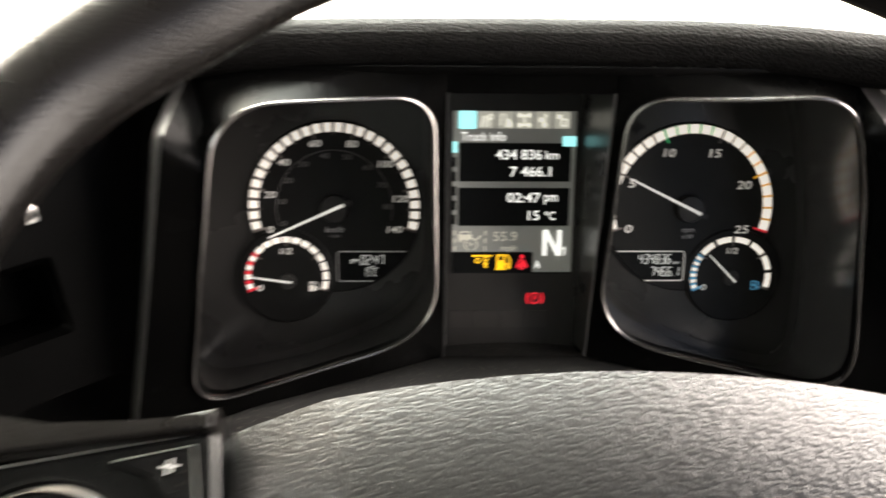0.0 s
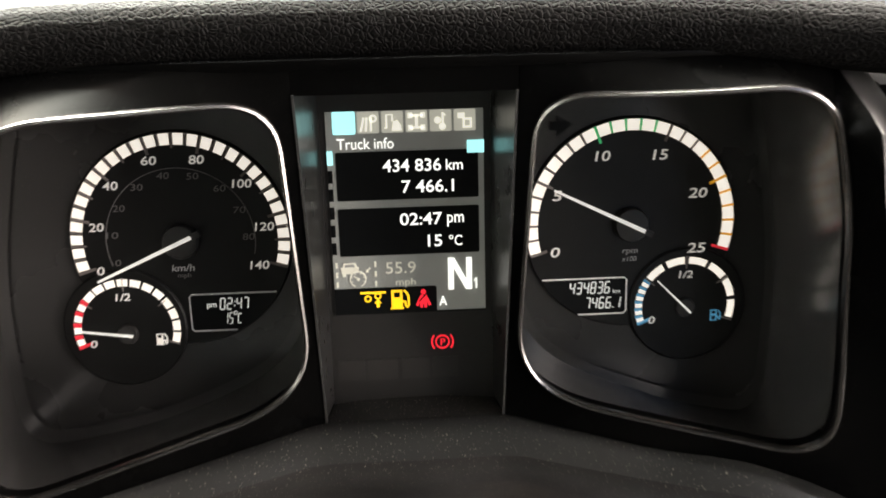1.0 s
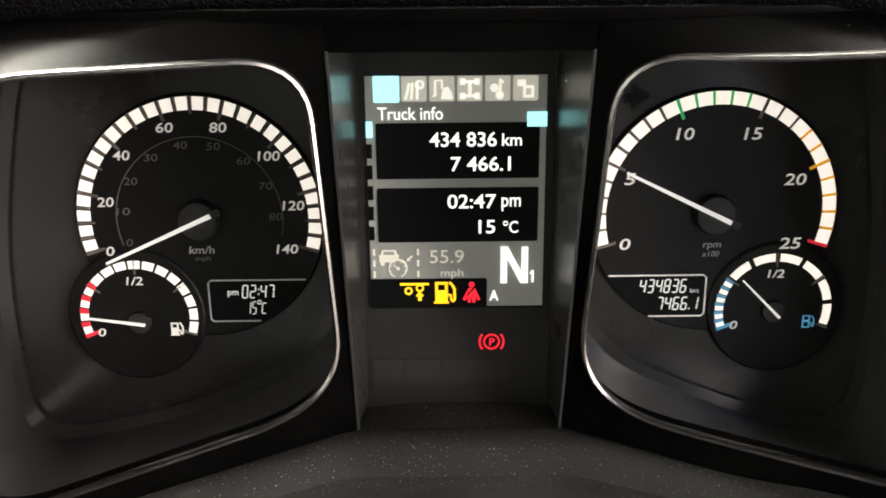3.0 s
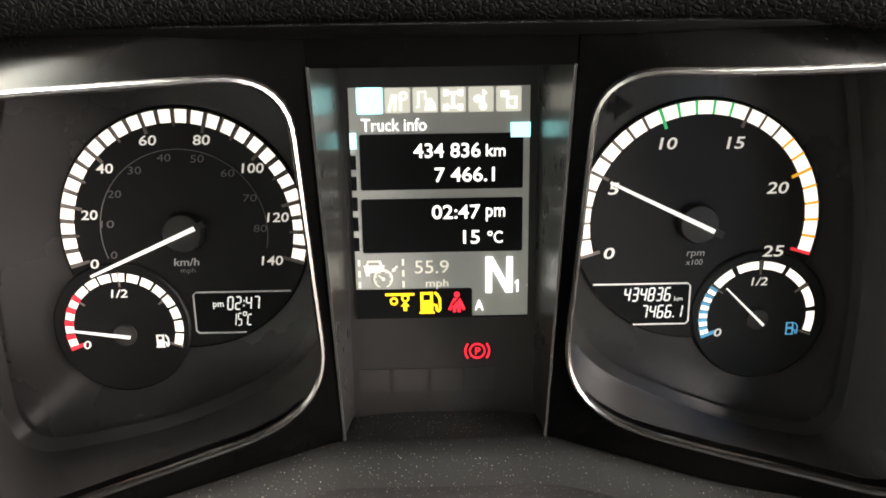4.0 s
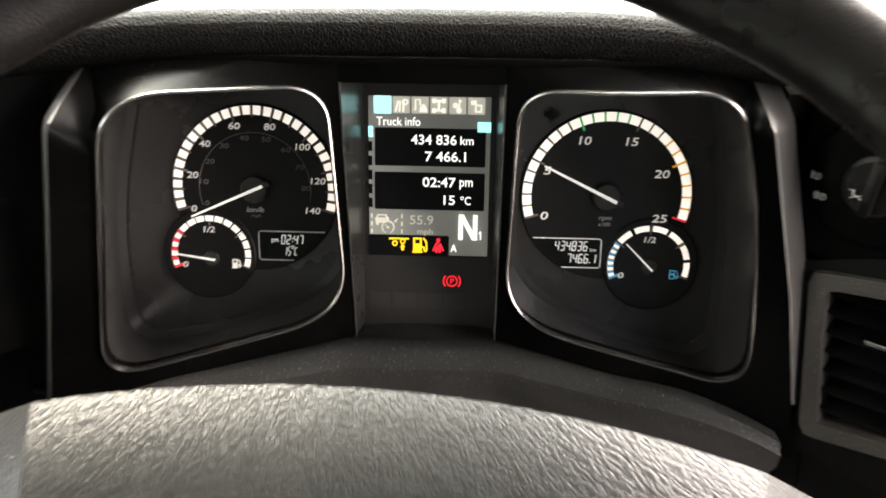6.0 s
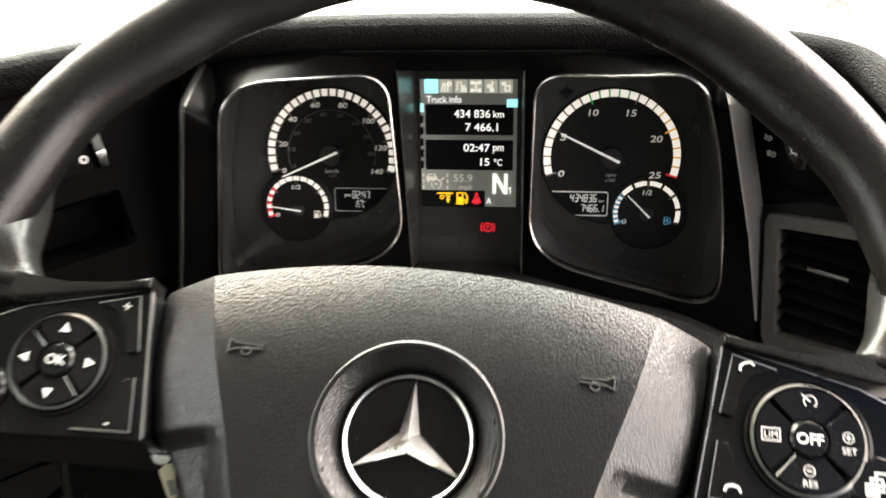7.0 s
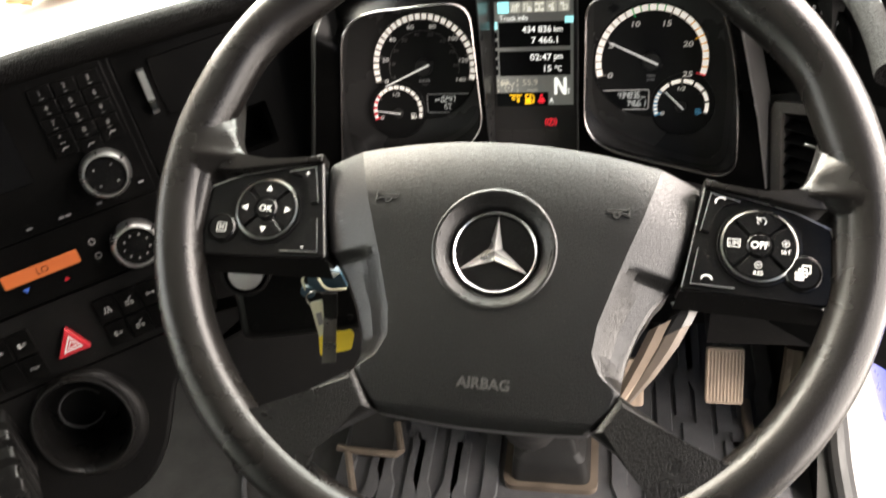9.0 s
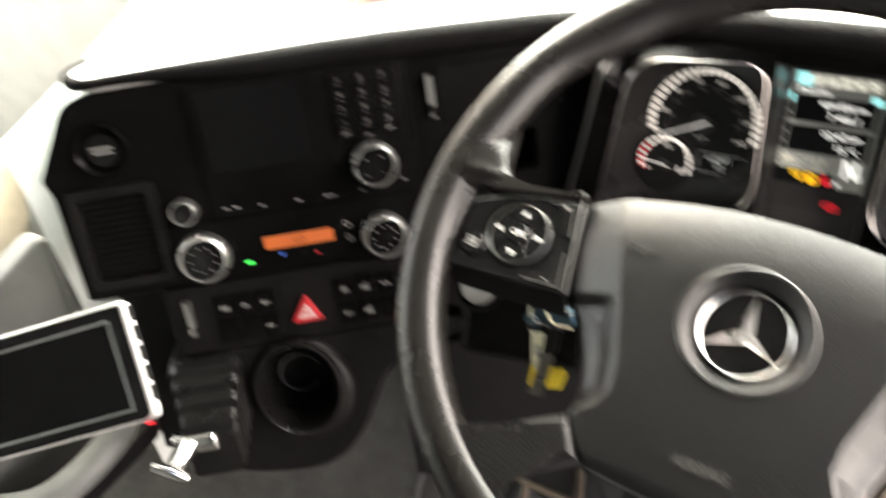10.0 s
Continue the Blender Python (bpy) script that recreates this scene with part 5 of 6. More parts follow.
# ---- centre console, angled to the driver ----
console = thing("console_fascia", CON, "soft black centre console fascia angled to the driver", "console")
bm = fresh()
slab(bm, rounded([(-0.297, -0.092), (0.040, -0.092), (0.040, 0.103), (-0.252, 0.103), (-0.272, 0.095), (-0.307, 0.031), (-0.300, 0.015)], [0.004, 0.006, 0.006, 0.012, 0.012, 0.004, 0.006], 3), -0.03, -0.002, 0.001)
part("upper_panel", bm, FASCIA, console, "black panel carrying radio and heating controls")
bm = fresh()
slab(bm, rounded(rect(-0.225, -0.165, 0.040, -0.0935), 0.004, 3), -0.03, -0.001, 0.001)
part("switch_panel", bm, BLACK, console, "black panel with rows of rocker switches")
bm = fresh()
oval = [(-0.116 + x, -0.2175 + y * 1.2) for x, y in circle(0.040, 96)]
LOWER_EDGE = [(p.x, p.y) for p in smooth_path([(0.060, -0.1950, 0), (0.010, -0.2010, 0), (-0.022, -0.2120, 0), (-0.040, -0.2400, 0), (-0.062, -0.2780, 0), (-0.090, -0.3060, 0), (-0.120, -0.3150, 0), (-0.165, -0.3120, 0), (-0.195, -0.3050, 0)], 5)]
ring_band(bm, resample(LOWER_EDGE + [(-0.195, -0.1665), (0.060, -0.1665)], -0.116, -0.2175, 96), resample(oval, -0.116, -0.2175, 96), -0.03, 0.0)
part("lower_panel", bm, BLACK, console, "black lower console panel")
bm = fresh()
ring_band(bm, resample([(0.0415, -0.060), (0.1785, -0.060), (0.2295, 0.103), (0.0415, 0.103)], 0.112, -0.009, 128), resample(rounded(rect(0.0685, -0.0300, 0.1555, 0.0118), 0.003, 3), 0.112, -0.009, 128), -0.03, -0.003)
part("glove_panel", bm, FASCIA, console, "black panel with a storage flap")
bm = fresh()
slab(bm, [(-0.29, -0.30), (-0.10, -0.30), (-0.06, -0.25), (-0.016, -0.24), (-0.016, -0.39), (0.2, -0.39), (0.2, -0.02), (-0.29, -0.02)], -0.10, -0.06)
part("backing", bm, BLACK, console)
bm = fresh()
loft(bm, [[(x + 0.5 * d, y - d, z) for x, y in LOWER_EDGE] for d, z in ((0.0, 0.0), (0.0035, -0.0015), (0.0060, -0.006), (0.0065, -0.030), (0.0040, -0.12))], closed=False)
loft(bm, [[(0.040, -0.0935, -0.002), (0.040, -0.1665, -0.002)], [(0.06, -0.0935, -0.2), (0.06, -0.1665, -0.2)]], closed=False)
part("foot_panel", bm, BLACK, console, "rounded underside and flank of the console")

# radio
radio = thing("radio", CON, "black truck radio with blank screen and number keys", "radio")
bm = fresh()
slab(bm, rounded(rect(-0.160, -0.030, 0.0335, 0.097), 0.004, 3), -0.004, 0.001, 0.0008)
part("body", bm, FASCIA, radio)
bm = fresh()
slab(bm, rounded(rect(-0.152, 0.014, -0.056, 0.0895), 0.002, 3), 0.0, 0.0018)
part("screen", bm, BLANK_SCREEN, radio, "switched-off glossy screen")
for r, row in enumerate((("1", "2", "3"), ("4", "5", "6"), ("7", "8", "9"), ("*", "0", "#"), ("", "", ""))):
    for c, text in enumerate(row):
        x, y = -0.0210 + 0.0204 * c, 0.0810 - 0.0133 * r
        if r == 4 and c != 1:
            y += 0.004
        bm = fresh()
        slab(bm, rounded(rect(x - 0.0095, y - 0.0060, x + 0.0095, y + 0.0060), 0.001, 2), 0.0008, 0.0026, 0.0005)
        key = part("number_key", bm, FASCIA, radio)
        bm = fresh()
        if text:
            lettering(bm, text, 0.0060, x, y + 0.0014, 0.0028)
            box(bm, (x - 0.0020, y - 0.0040, 0.0026), (x + 0.0020, y - 0.0036, 0.0027))
        else:
            stroke(bm, [(x - 0.003, y - 0.001), (x - 0.001, y + 0.0012), (x + 0.003, y + 0.001)], 0.0012, 0.0026, 0.0030)
        part("key_print", bm, KEY_PRINT, key)


def knob(owner, x, y, r, marks, high=0.016):
    """A rotary knob: chrome ring with flutes round a black cap."""
    bm = fresh()
    n = 40
    prof = [(r, 0.0), (r, high * 0.55), (r * 0.97, high * 0.8), (r * 0.86, high), (r * 0.80, high), (r * 0.78, high * 0.8)]
    lathe(bm, prof, n, x, y)
    k = part("knob", bm, KNOB_CHROME, owner, "chrome-ringed black rotary knob")
    bm = fresh()
    disc(bm, r * 0.79, 0.0, high * 0.88, 0.001, x, y)
    part("cap", bm, GLOSS, k, "black knob cap")
    for a in range(30, 390, 60):
        bm = fresh()
        arc_cell(bm, x, y, r * 0.90, r * 1.01, a - 1.8, a + 1.8, high * 0.55, high * 1.01)
        part("notch", bm, BLACK, k)
    if marks:
        bm = fresh()
        for a in range(45, 405, 90) if marks == 4 else range(20, 360, 40):
            px, py = polar(x, y, r * 0.50, a)
            box(bm, (px - 0.0008, py - 0.0008, high * 0.88), (px + 0.0008, py + 0.0008, high * 0.88 + 0.0004))
        part("knob_print", bm, FAINT, k)
    return k


knob(radio, 0.0, 0.001, 0.0218, 4)
for x, y in ((-0.146, -0.0205), (-0.136, -0.0205), (-0.112, -0.0225), (-0.0775, -0.0230), (-0.0500, -0.0235), (-0.0440, -0.0235), (-0.016, -0.0232), (0.024, -0.018)):
    bm = fresh()
    box(bm, (x - 0.0024, y - 0.0008, 0.001), (x + 0.0024, y + 0.0008, 0.0014))
    part("button_print", bm, FAINT, radio)

# heating controls
climate = thing("heating_controls", CON, "black heating control panel with two ringed knobs and an orange display", "heating controls")
bm = fresh()
slab(bm, rounded(rect(-0.212, -0.0905, 0.0335, -0.0310), 0.004, 3), -0.004, 0.0008, 0.0006)
part("body", bm, FASCIA, climate)
knob(climate, -0.0020, -0.0690, 0.0225, 8)
knob(climate, -0.1760, -0.0635, 0.0250, 8)
knob(climate, -0.1840, -0.0160, 0.0130, 0, 0.014)
bm = fresh()
slab(bm, rounded(rect(-0.1185, -0.0672, -0.0515, -0.0548), 0.0012, 2), 0.0, 0.0016)
glow = part("display", bm, ORANGE_LIT, climate, "glowing orange heating display")
bm = fresh()
lettering(bm, "LO", 0.0085, -0.084, -0.061, 0.0019)
part("display_print", bm, SCREEN_DARK, glow)
bm = fresh()
box(bm, (-0.1395, -0.0785, 0.0006), (-0.1325, -0.0755, 0.0014))
part("green_lamp", bm, GREEN_LIT, climate)
bm = fresh()
slab(bm, [(-0.1065, -0.0725), (-0.1005, -0.0725), (-0.1035, -0.0765)][::-1], 0.0004, 0.0012)
part("blue_mark", bm, BLUE_LIT, climate)
bm = fresh()
slab(bm, [(-0.0720, -0.0790), (-0.0670, -0.0790), (-0.0695, -0.0755)], 0.0004, 0.0012)
part("red_mark", bm, RED, climate)
bm = fresh()
for y in (-0.0540, -0.0680):
    ring_band(bm, circle(0.003, 12, -0.0365, y), circle(0.0023, 12, -0.0365, y), 0.0006, 0.0012)
part("button_print", bm, DIM, climate)

# rocker switches
def symbol_shape(bm, kind_of):
    """A small printed sign: two lamps, a road, a wheel, an axle or a word bar."""
    if kind_of == 0:
        stroke(bm, [(-0.0028, -0.0030), (-0.0012, 0.0032)], 0.0008, 0.0034, 0.0038)
        stroke(bm, [(0.0032, -0.0030), (0.0012, 0.0032)], 0.0008, 0.0034, 0.0038)
        stroke(bm, [(0.0001, -0.0030), (0.0001, 0.0000)], 0.0006, 0.0034, 0.0038)
    elif kind_of == 1:
        for x in (-0.0022, 0.0022):
            ring_band(bm, circle(0.0017, 12, x, -0.0016), circle(0.0011, 12, x, -0.0016), 0.0034, 0.0038)
        stroke(bm, [(-0.0038, 0.0008), (0.0008, 0.0008), (0.0008, 0.0034), (0.0034, 0.0040)], 0.0007, 0.0034, 0.0038)
    elif kind_of == 2:
        arc_cell(bm, -0.0016, 0.0, 0.0018, 0.0024, 90, 270, 0.0034, 0.0038, 8)
        stroke(bm, [(-0.0016, -0.0022), (-0.0016, 0.0022)], 0.0006, 0.0034, 0.0038)
        stroke(bm, [(0.0004, -0.0016), (0.0016, 0.0016), (0.0024, -0.0014), (0.0036, 0.0012)], 0.0006, 0.0034, 0.0038)
    elif kind_of == 3:
        for x in (-0.0032, 0.0, 0.0032):
            stroke(bm, [(x, -0.0028), (x, 0.0028)], 0.0008, 0.0034, 0.0038)
        stroke(bm, [(-0.0032, 0.0), (0.0032, 0.0)], 0.0006, 0.0034, 0.0038)
    elif kind_of == 4:
        ring_band(bm, circle(0.0024, 16, -0.0012, 0.0), circle(0.0017, 16, -0.0012, 0.0), 0.0034, 0.0038)
        stroke(bm, [(0.0012, -0.0010), (0.0020, 0.0014), (0.0028, -0.0014), (0.0038, 0.0008)], 0.0006, 0.0034, 0.0038)
    elif kind_of == 5:
        boxed(bm, "STOP", -0.0042, -0.0013, 0.0042, 0.0013, 0.0037)
    else:
        stroke(bm, [(-0.0036, 0.0), (0.0036, 0.0)], 0.0007, 0.0034, 0.0038)
        for x in (-0.0030, 0.0030):
            box(bm, (x - 0.0006, -0.0014, 0.0034), (x + 0.0006, 0.0014, 0.0038))


rockers = {}
PRINTED = {(1, 0): 3, (2, 0): 4, (3, 0): 2, (3, 1): 5, (6, 0): 0, (7, 0): 1, (8, 0): 6, (6, 1): 2, (7, 1): 1}
for row, y in enumerate((-0.1200, -0.1455)):
    for col in range(1, 9):
        x = -0.1905 + 0.0204 * col + (0.0170 if col > 5 else 0.0)
        if col in (4, 5):
            continue
        m = CON @ pose(x, y, -0.001)
        sort = PRINTED.get((col, row), 7)
        if sort in rockers:
            copy_thing(rockers[sort], m)
            continue
        rockers[sort] = rocker = thing("rocker_switch", m, "plain black rocker switch without a symbol" if sort == 7 else "small black rocker switch with a printed symbol", "switch", "console switches")
        bm = fresh()
        slab(bm, rounded(rect(-0.0096, -0.0122, 0.0096, 0.0122), 0.0012, 2), 0.0, 0.0034, 0.0008)
        part("cap", bm, FASCIA, rocker)
        if sort < 7:
            bm = fresh()
            symbol_shape(bm, sort)
            part("symbol", bm, SYMBOL, rocker)
hazard = thing("hazard_switch", CON @ pose(-0.0915, -0.134, -0.001), "red triangular hazard light switch", "switch")
bm = fresh()
tri_line = [(-0.0165, -0.0125), (0.0145, -0.0125), (0.0010, 0.0145)]
slab(bm, rounded(tri_line, 0.002, 3), 0.0, 0.006, 0.001)
part("cap", bm, RED, hazard)
bm = fresh()
ring_band(bm, [(-0.0095, -0.0085), (0.0080, -0.0085), (0.0006, 0.0065)], [(-0.0072, -0.0072), (0.0058, -0.0072), (0.0004, 0.0038)], 0.0058, 0.0064)
ring_band(bm, [(-0.0050, -0.0060), (0.0038, -0.0060), (0.0002, 0.0014)], [(-0.0034, -0.0051), (0.0024, -0.0051), (0.0001, -0.0005)], 0.0058, 0.0064)
part("triangle_print", bm, PRINT, hazard)

# cup holder
cup = thing("cup_holder", CON @ pose(-0.116, -0.2175, 0), "round black plastic cup holder set in the console", "cup holder")
bm = fresh()
lathe(bm, [(0.0440, -0.002), (0.0452, 0.008), (0.0440, 0.0120), (0.0420, 0.0125), (0.0400, 0.0095), (0.0385, -0.010), (0.0360, -0.060), (0.0, -0.062)], 56)
bmesh.ops.scale(bm, vec=(1.0, 1.2, 1.0), verts=bm.verts)
part("bowl", bm, CUP, cup)
bm = fresh()
loft(bm, [[(0.0452 * math.cos(a) * g + 0.007 * (g - 1) / 0.10, 0.0542 * math.sin(a) * g - 0.005 * (g - 1) / 0.10, z) for a in [2 * math.pi * k / 56 for k in range(56)]] for g, z in ((0.99, 0.0085), (1.03, 0.0078), (1.07, 0.0050), (1.10, 0.0004))])
part("collar", bm, BLACK, cup, "bulging collar round the opening")
bm = fresh()
tube(bm, [(0.022 * math.cos(radians(a)) - 0.006, 0.022 * math.sin(radians(a)) - 0.012, -0.052) for a in range(20, 330, 20)], 0.0012, 6)
part("rubber_ring", bm, RUBBER, cup)

# chrome flap handles
for x, y, name in ((0.0612, 0.0540, "flap_handle"), (0.1522, 0.0500, "flap_handle"), (-0.2060, -0.1265, "flap_handle")):
    h = thing(name, CON @ pose(x, y, -0.002), "slim satin metal flap handle", "handle", "flap handles")
    bm = fresh()
    loft(bm, [[(-0.0030, yy, 0.0), (-0.0030, yy, z), (0.0025, yy, z + d), (0.0030, yy, 0.0)] for yy, z, d in ((-0.007, 0.0050, 0.0030), (0.0, 0.0060, 0.0030), (0.010, 0.0070, 0.0030), (0.0195, 0.0078, 0.0030), (0.0205, 0.0066, 0.0020))], caps=True)
    part("bar", bm, KNOB_CHROME, h)
    bm = fresh()
    loft(bm, [[(-0.0032, yy, 0.0), (-0.0032, yy, z), (0.0027, yy, z - 0.0015), (0.0032, yy, 0.0)] for yy, z in ((-0.0205, 0.0030), (-0.0195, 0.0050), (-0.013, 0.0078), (-0.0078, 0.0088))], caps=True)
    part("thumb_rest", bm, POLISHED, h, "polished lower end of the handle")

# open storage slot beside the cluster
slot = thing("storage_slot", CON @ pose(0.112, -0.0091, -0.003), "dark open storage slot with a raised black frame", "storage slot")
mouth = rounded(rect(-0.0435, -0.0209, 0.0435, 0.0209), 0.003, 3)
bm = fresh()
loft(bm, [[(x * fx, y * fy, z) for x, y in mouth] for z, fx, fy in ((0.0, 1.0, 1.0), (0.0012, 0.985, 0.975), (-0.004, 0.90, 0.82))])
part("surround", bm, PANEL_BLACK, slot, "raised slot frame")
bm = fresh()
loft(bm, [[(x * f, y * g, z) for x, y in mouth] for z, f, g in ((-0.004, 0.90, 0.82), (-0.040, 0.86, 0.78))] + [[(0.0, 0.0, -0.040) for x, y in mouth]])
part("pocket", bm, FASCIA, slot)
flap = thing("upper_flap", CON @ pose(0.108, 0.055, -0.003), "black storage flap with a small printed symbol", "flap")
bm = fresh()
slab(bm, rounded(rect(-0.038, -0.026, 0.036, 0.026), 0.003, 3), 0.0, 0.003, 0.001)
part("lid", bm, FASCIA, flap)
bm = fresh()
ring_band(bm, circle(0.0030, 16, 0.032, -0.0165), circle(0.0014, 16, 0.032, -0.0165), 0.003, 0.0034)
part("lid_print", bm, PRINT, flap)

# round cap and air vent at the far end of the console
cap = thing("round_socket", CON @ pose(-0.2430, 0.0520, -0.002), "round black dashboard socket with a printed cap", "socket")
bm = fresh()
lathe(bm, [(0.0255, 0.0), (0.0255, 0.006), (0.0235, 0.009), (0.0205, 0.006), (0.0195, -0.001), (0.0, -0.001)], 48)
part("surround", bm, PANEL_BLACK, cap)
bm = fresh()
disc(bm, 0.0165, -0.001, 0.004, 0.0015)
part("lid", bm, GLOSS, cap)
bm = fresh()
box(bm, (-0.010, 0.0005, 0.004), (0.010, 0.0035, 0.0044))
box(bm, (-0.009, -0.0035, 0.004), (0.009, -0.0010, 0.0044))
part("lid_print", bm, KEY_PRINT, cap)


def air_vent(m, w, h, slats, label, bar=None, shell=BLACK, fall=0.0, fins=0):
    """A vent: surround, liner, slats whose far end falls, upright fins behind them."""
    v = thing("air_vent", m, label, "air vent", "dashboard vents")
    bm = fresh()
    ring_band(bm, resample(rounded(rect(-w / 2 - 0.009, -h / 2 - 0.009, w / 2 + 0.009, h / 2 + 0.009), 0.006, 4), 0, 0, 64), resample(rounded(rect(-w / 2, -h / 2, w / 2, h / 2), 0.004, 4), 0, 0, 64), -0.006, 0.004)
    part("surround", bm, shell, v, "plastic vent surround")
    bm = fresh()
    ring_band(bm, rect(-w / 2 - 0.003, -h / 2 - 0.003, w / 2 + 0.003, h / 2 + 0.003), rect(-w / 2, -h / 2, w / 2, h / 2), -0.030, -0.004)
    part("liner", bm, shell, v)
    bm = fresh()
    slab(bm, rect(-w / 2 - 0.004, -h / 2 - 0.004, w / 2 + 0.004, h / 2 + 0.004), -0.032, -0.028)
    part("back", bm, SCREEN_DARK, v)
    for k in range(fins):
        x = -w / 2 + w * (k + 0.5) / fins
        bm = fresh()
        box(bm, (x - 0.0008, -h / 2, -0.026), (x + 0.0008, h / 2, -0.010))
        part("fin", bm, BLACK, v)
    for k in range(slats):
        y = -h / 2 + h * (k + 0.5) / slats + fall / 2
        bm = fresh()
        # the near end narrows to a notch at the pivot
        loft(bm, [[(x, y - 0.0036 * f - d, -0.002), (x, y - 0.0024 * f - d, -0.0005), (x, y + 0.0046 * f - d, -0.018), (x, y + 0.0032 * f - d, -0.0195)] for x, f, d in ((-w / 2, 0.35, 0.0), (-w / 2 + 0.004, 1.0, fall * 0.06), (w / 2 - 0.004, 1.0, fall * 0.94), (w / 2, 0.35, fall))], caps=True)
        part("slat", bm, BLACK, v)
    if bar:
        bm = fresh()
        tube(bm, [(bar[0], bar[1], 0.0015), (bar[2], bar[3], 0.0015)], 0.0019, 10)
        part("thumb_bar", bm, POLISHED, v, "chrome thumb bar")
    return v


air_vent(CON @ pose(-0.2480, -0.0320, -0.001), 0.064, 0.082, 13, "black rectangular air vent with a fine lattice of slats", fins=9)

# ---- right-hand fascia with light switch and vent ----
side = thing("side_fascia", SIDE, "black dashboard end panel beside the door", "fascia")
bm = fresh()
slab(bm, rounded(rect(-0.064, 0.030, 0.075, 0.135), 0.004, 3), -0.03, -0.001, 0.001)
part("switch_plate", bm, FASCIA, side)
bm = fresh()
slab(bm, [(-0.066, -0.20), (0.010, -0.20), (-0.016, -0.070), (-0.045, 0.024), (-0.045, 0.029), (-0.066, 0.029)], -0.07, -0.009)
slab(bm, [(0.011, -0.20), (0.063, -0.20), (0.063, -0.062), (-0.014, -0.076)], -0.07, -0.009)
part("lower_plate", bm, BLACK, side)
bm = fresh()
slab(bm, [(0.064, -0.20), (0.085, -0.20), (0.085, 0.033), (0.064, 0.033)], -0.05, 0.003)
part("end_plate", bm, BLACK, side)
VENT_AT = pose(0.0150, -0.0135, 0.002, 0, 0, 14.5)
air_vent(SIDE @ VENT_AT, 0.066, 0.080, 7, "dusty black air vent with slats and a chrome thumb bar", (-0.0125, 0.0140, 0.0140, 0.0110), VENT_GREY, 0.008)
bm = fresh()
hole = [VENT_AT @ Vector((x, y, 0)) for x, y in rect(-0.040, -0.047, 0.040, 0.047)]
ring_band(bm, resample([(-0.0265, -0.085), (0.075, -0.085), (0.070, 0.050), (-0.0096, 0.0420), (-0.0440, 0.0250)], 0.015, -0.0135, 64), resample([(p.x, p.y) for p in hole], 0.015, -0.0135, 64), -0.008, 0.001)
part("vent_plate", bm, BLACK, side, "dark grey plate round the vent")
light_switch = thing("light_switch", SIDE @ pose(-0.022, 0.079, 0.0), "round black headlamp rotary switch with printed symbols", "light switch")
bm = fresh()
lathe(bm, [(0.0350, -0.001), (0.0346, 0.003), (0.0335, 0.0038), (0.0325, 0.002), (0.0, 0.002)], 56)
part("dial_plate", bm, PANEL_BLACK, light_switch)
bm = fresh()
disc(bm, 0.0150, 0.002, 0.014, 0.002)
box(bm, (-0.0028, -0.0140, 0.012), (0.0028, 0.0140, 0.019), 0.001)
part("rotary_knob", bm, BLACK, light_switch)
# fog lamp, parking light and headlamp signs
for px, py, kind_of in ((-0.0305, -0.0070, "fog"), (-0.0250, -0.0165, "fog"), (-0.0060, 0.0275, "off"), (0.0057, 0.0263, "side"), (0.0146, 0.0210, "lamp"), (-0.0050, -0.0030, "dip")):
    bm = fresh()
    if kind_of == "dip":
        arc_cell(bm, px, py, 0.0016, 0.0022, 150, 330, 0.019, 0.0194, 10)
        for a in (170, 240, 310):
            stroke(bm, [polar(px, py, 0.0027, a), polar(px, py, 0.0038, a)], 0.0005, 0.019, 0.0194)
    else:
        for s in (-1, 1) if kind_of == "side" else (1,):
            arc_cell(bm, px + s * 0.0014, py, 0.0014, 0.0019, -90 if s > 0 else 90, 90 if s > 0 else 270, 0.002, 0.0026, 10)
            stroke(bm, [(px + s * 0.0014, py - 0.0017), (px + s * 0.0014, py + 0.0017)], 0.0005, 0.002, 0.0026)
        if kind_of in ("fog", "lamp"):
            for k in (-1, 0, 1):
                stroke(bm, [(px - 0.0030, py + k * 0.0012 - 0.0004), (px + 0.0006, py + k * 0.0012)], 0.0005, 0.002, 0.0026)
        if kind_of == "fog":
            stroke(bm, [(px - 0.0016, py - 0.0021), (px - 0.0010, py), (px - 0.0016, py + 0.0021)], 0.0005, 0.002, 0.0027)
    part("lamp_symbol", bm, PRINT, light_switch)
# ---- ignition lock and keys ----
lock = thing("ignition_lock", plane_frame(30, 20, (-0.2300, 0.2710, 0.6575)), "round brushed metal lock button below the wheel", "lock")
bm = fresh()
lathe(bm, [(0.0152, -0.02), (0.0152, 0.0035), (0.0140, 0.0055), (0.0110, 0.0068), (0.0060, 0.0076), (0.0, 0.0078)], 40)
part("button", bm, SATIN, lock)
bm = fresh()
lathe(bm, [(0.0215, -0.03), (0.0210, 0.002), (0.0185, 0.003), (0.0175, 0.0)], 36)
part("collar", bm, BLACK, lock)
holder = thing("lock_housing", plane_frame(30, 10, (-0.20, 0.30, 0.63)), "black plastic housing round the ignition lock", "housing")
bm = fresh()
box(bm, (-0.06, -0.06, -0.08), (0.06, 0.035, 0.008), 0.012, 3)
part("shell", bm, BLACK, holder)
bm = fresh()
slab(bm, rounded(rect(-0.050, -0.052, 0.052, 0.010), 0.008, 4), 0.006, 0.0105, 0.0015)
part("front_plate", bm, FASCIA, holder, "flat cover plate of the housing")
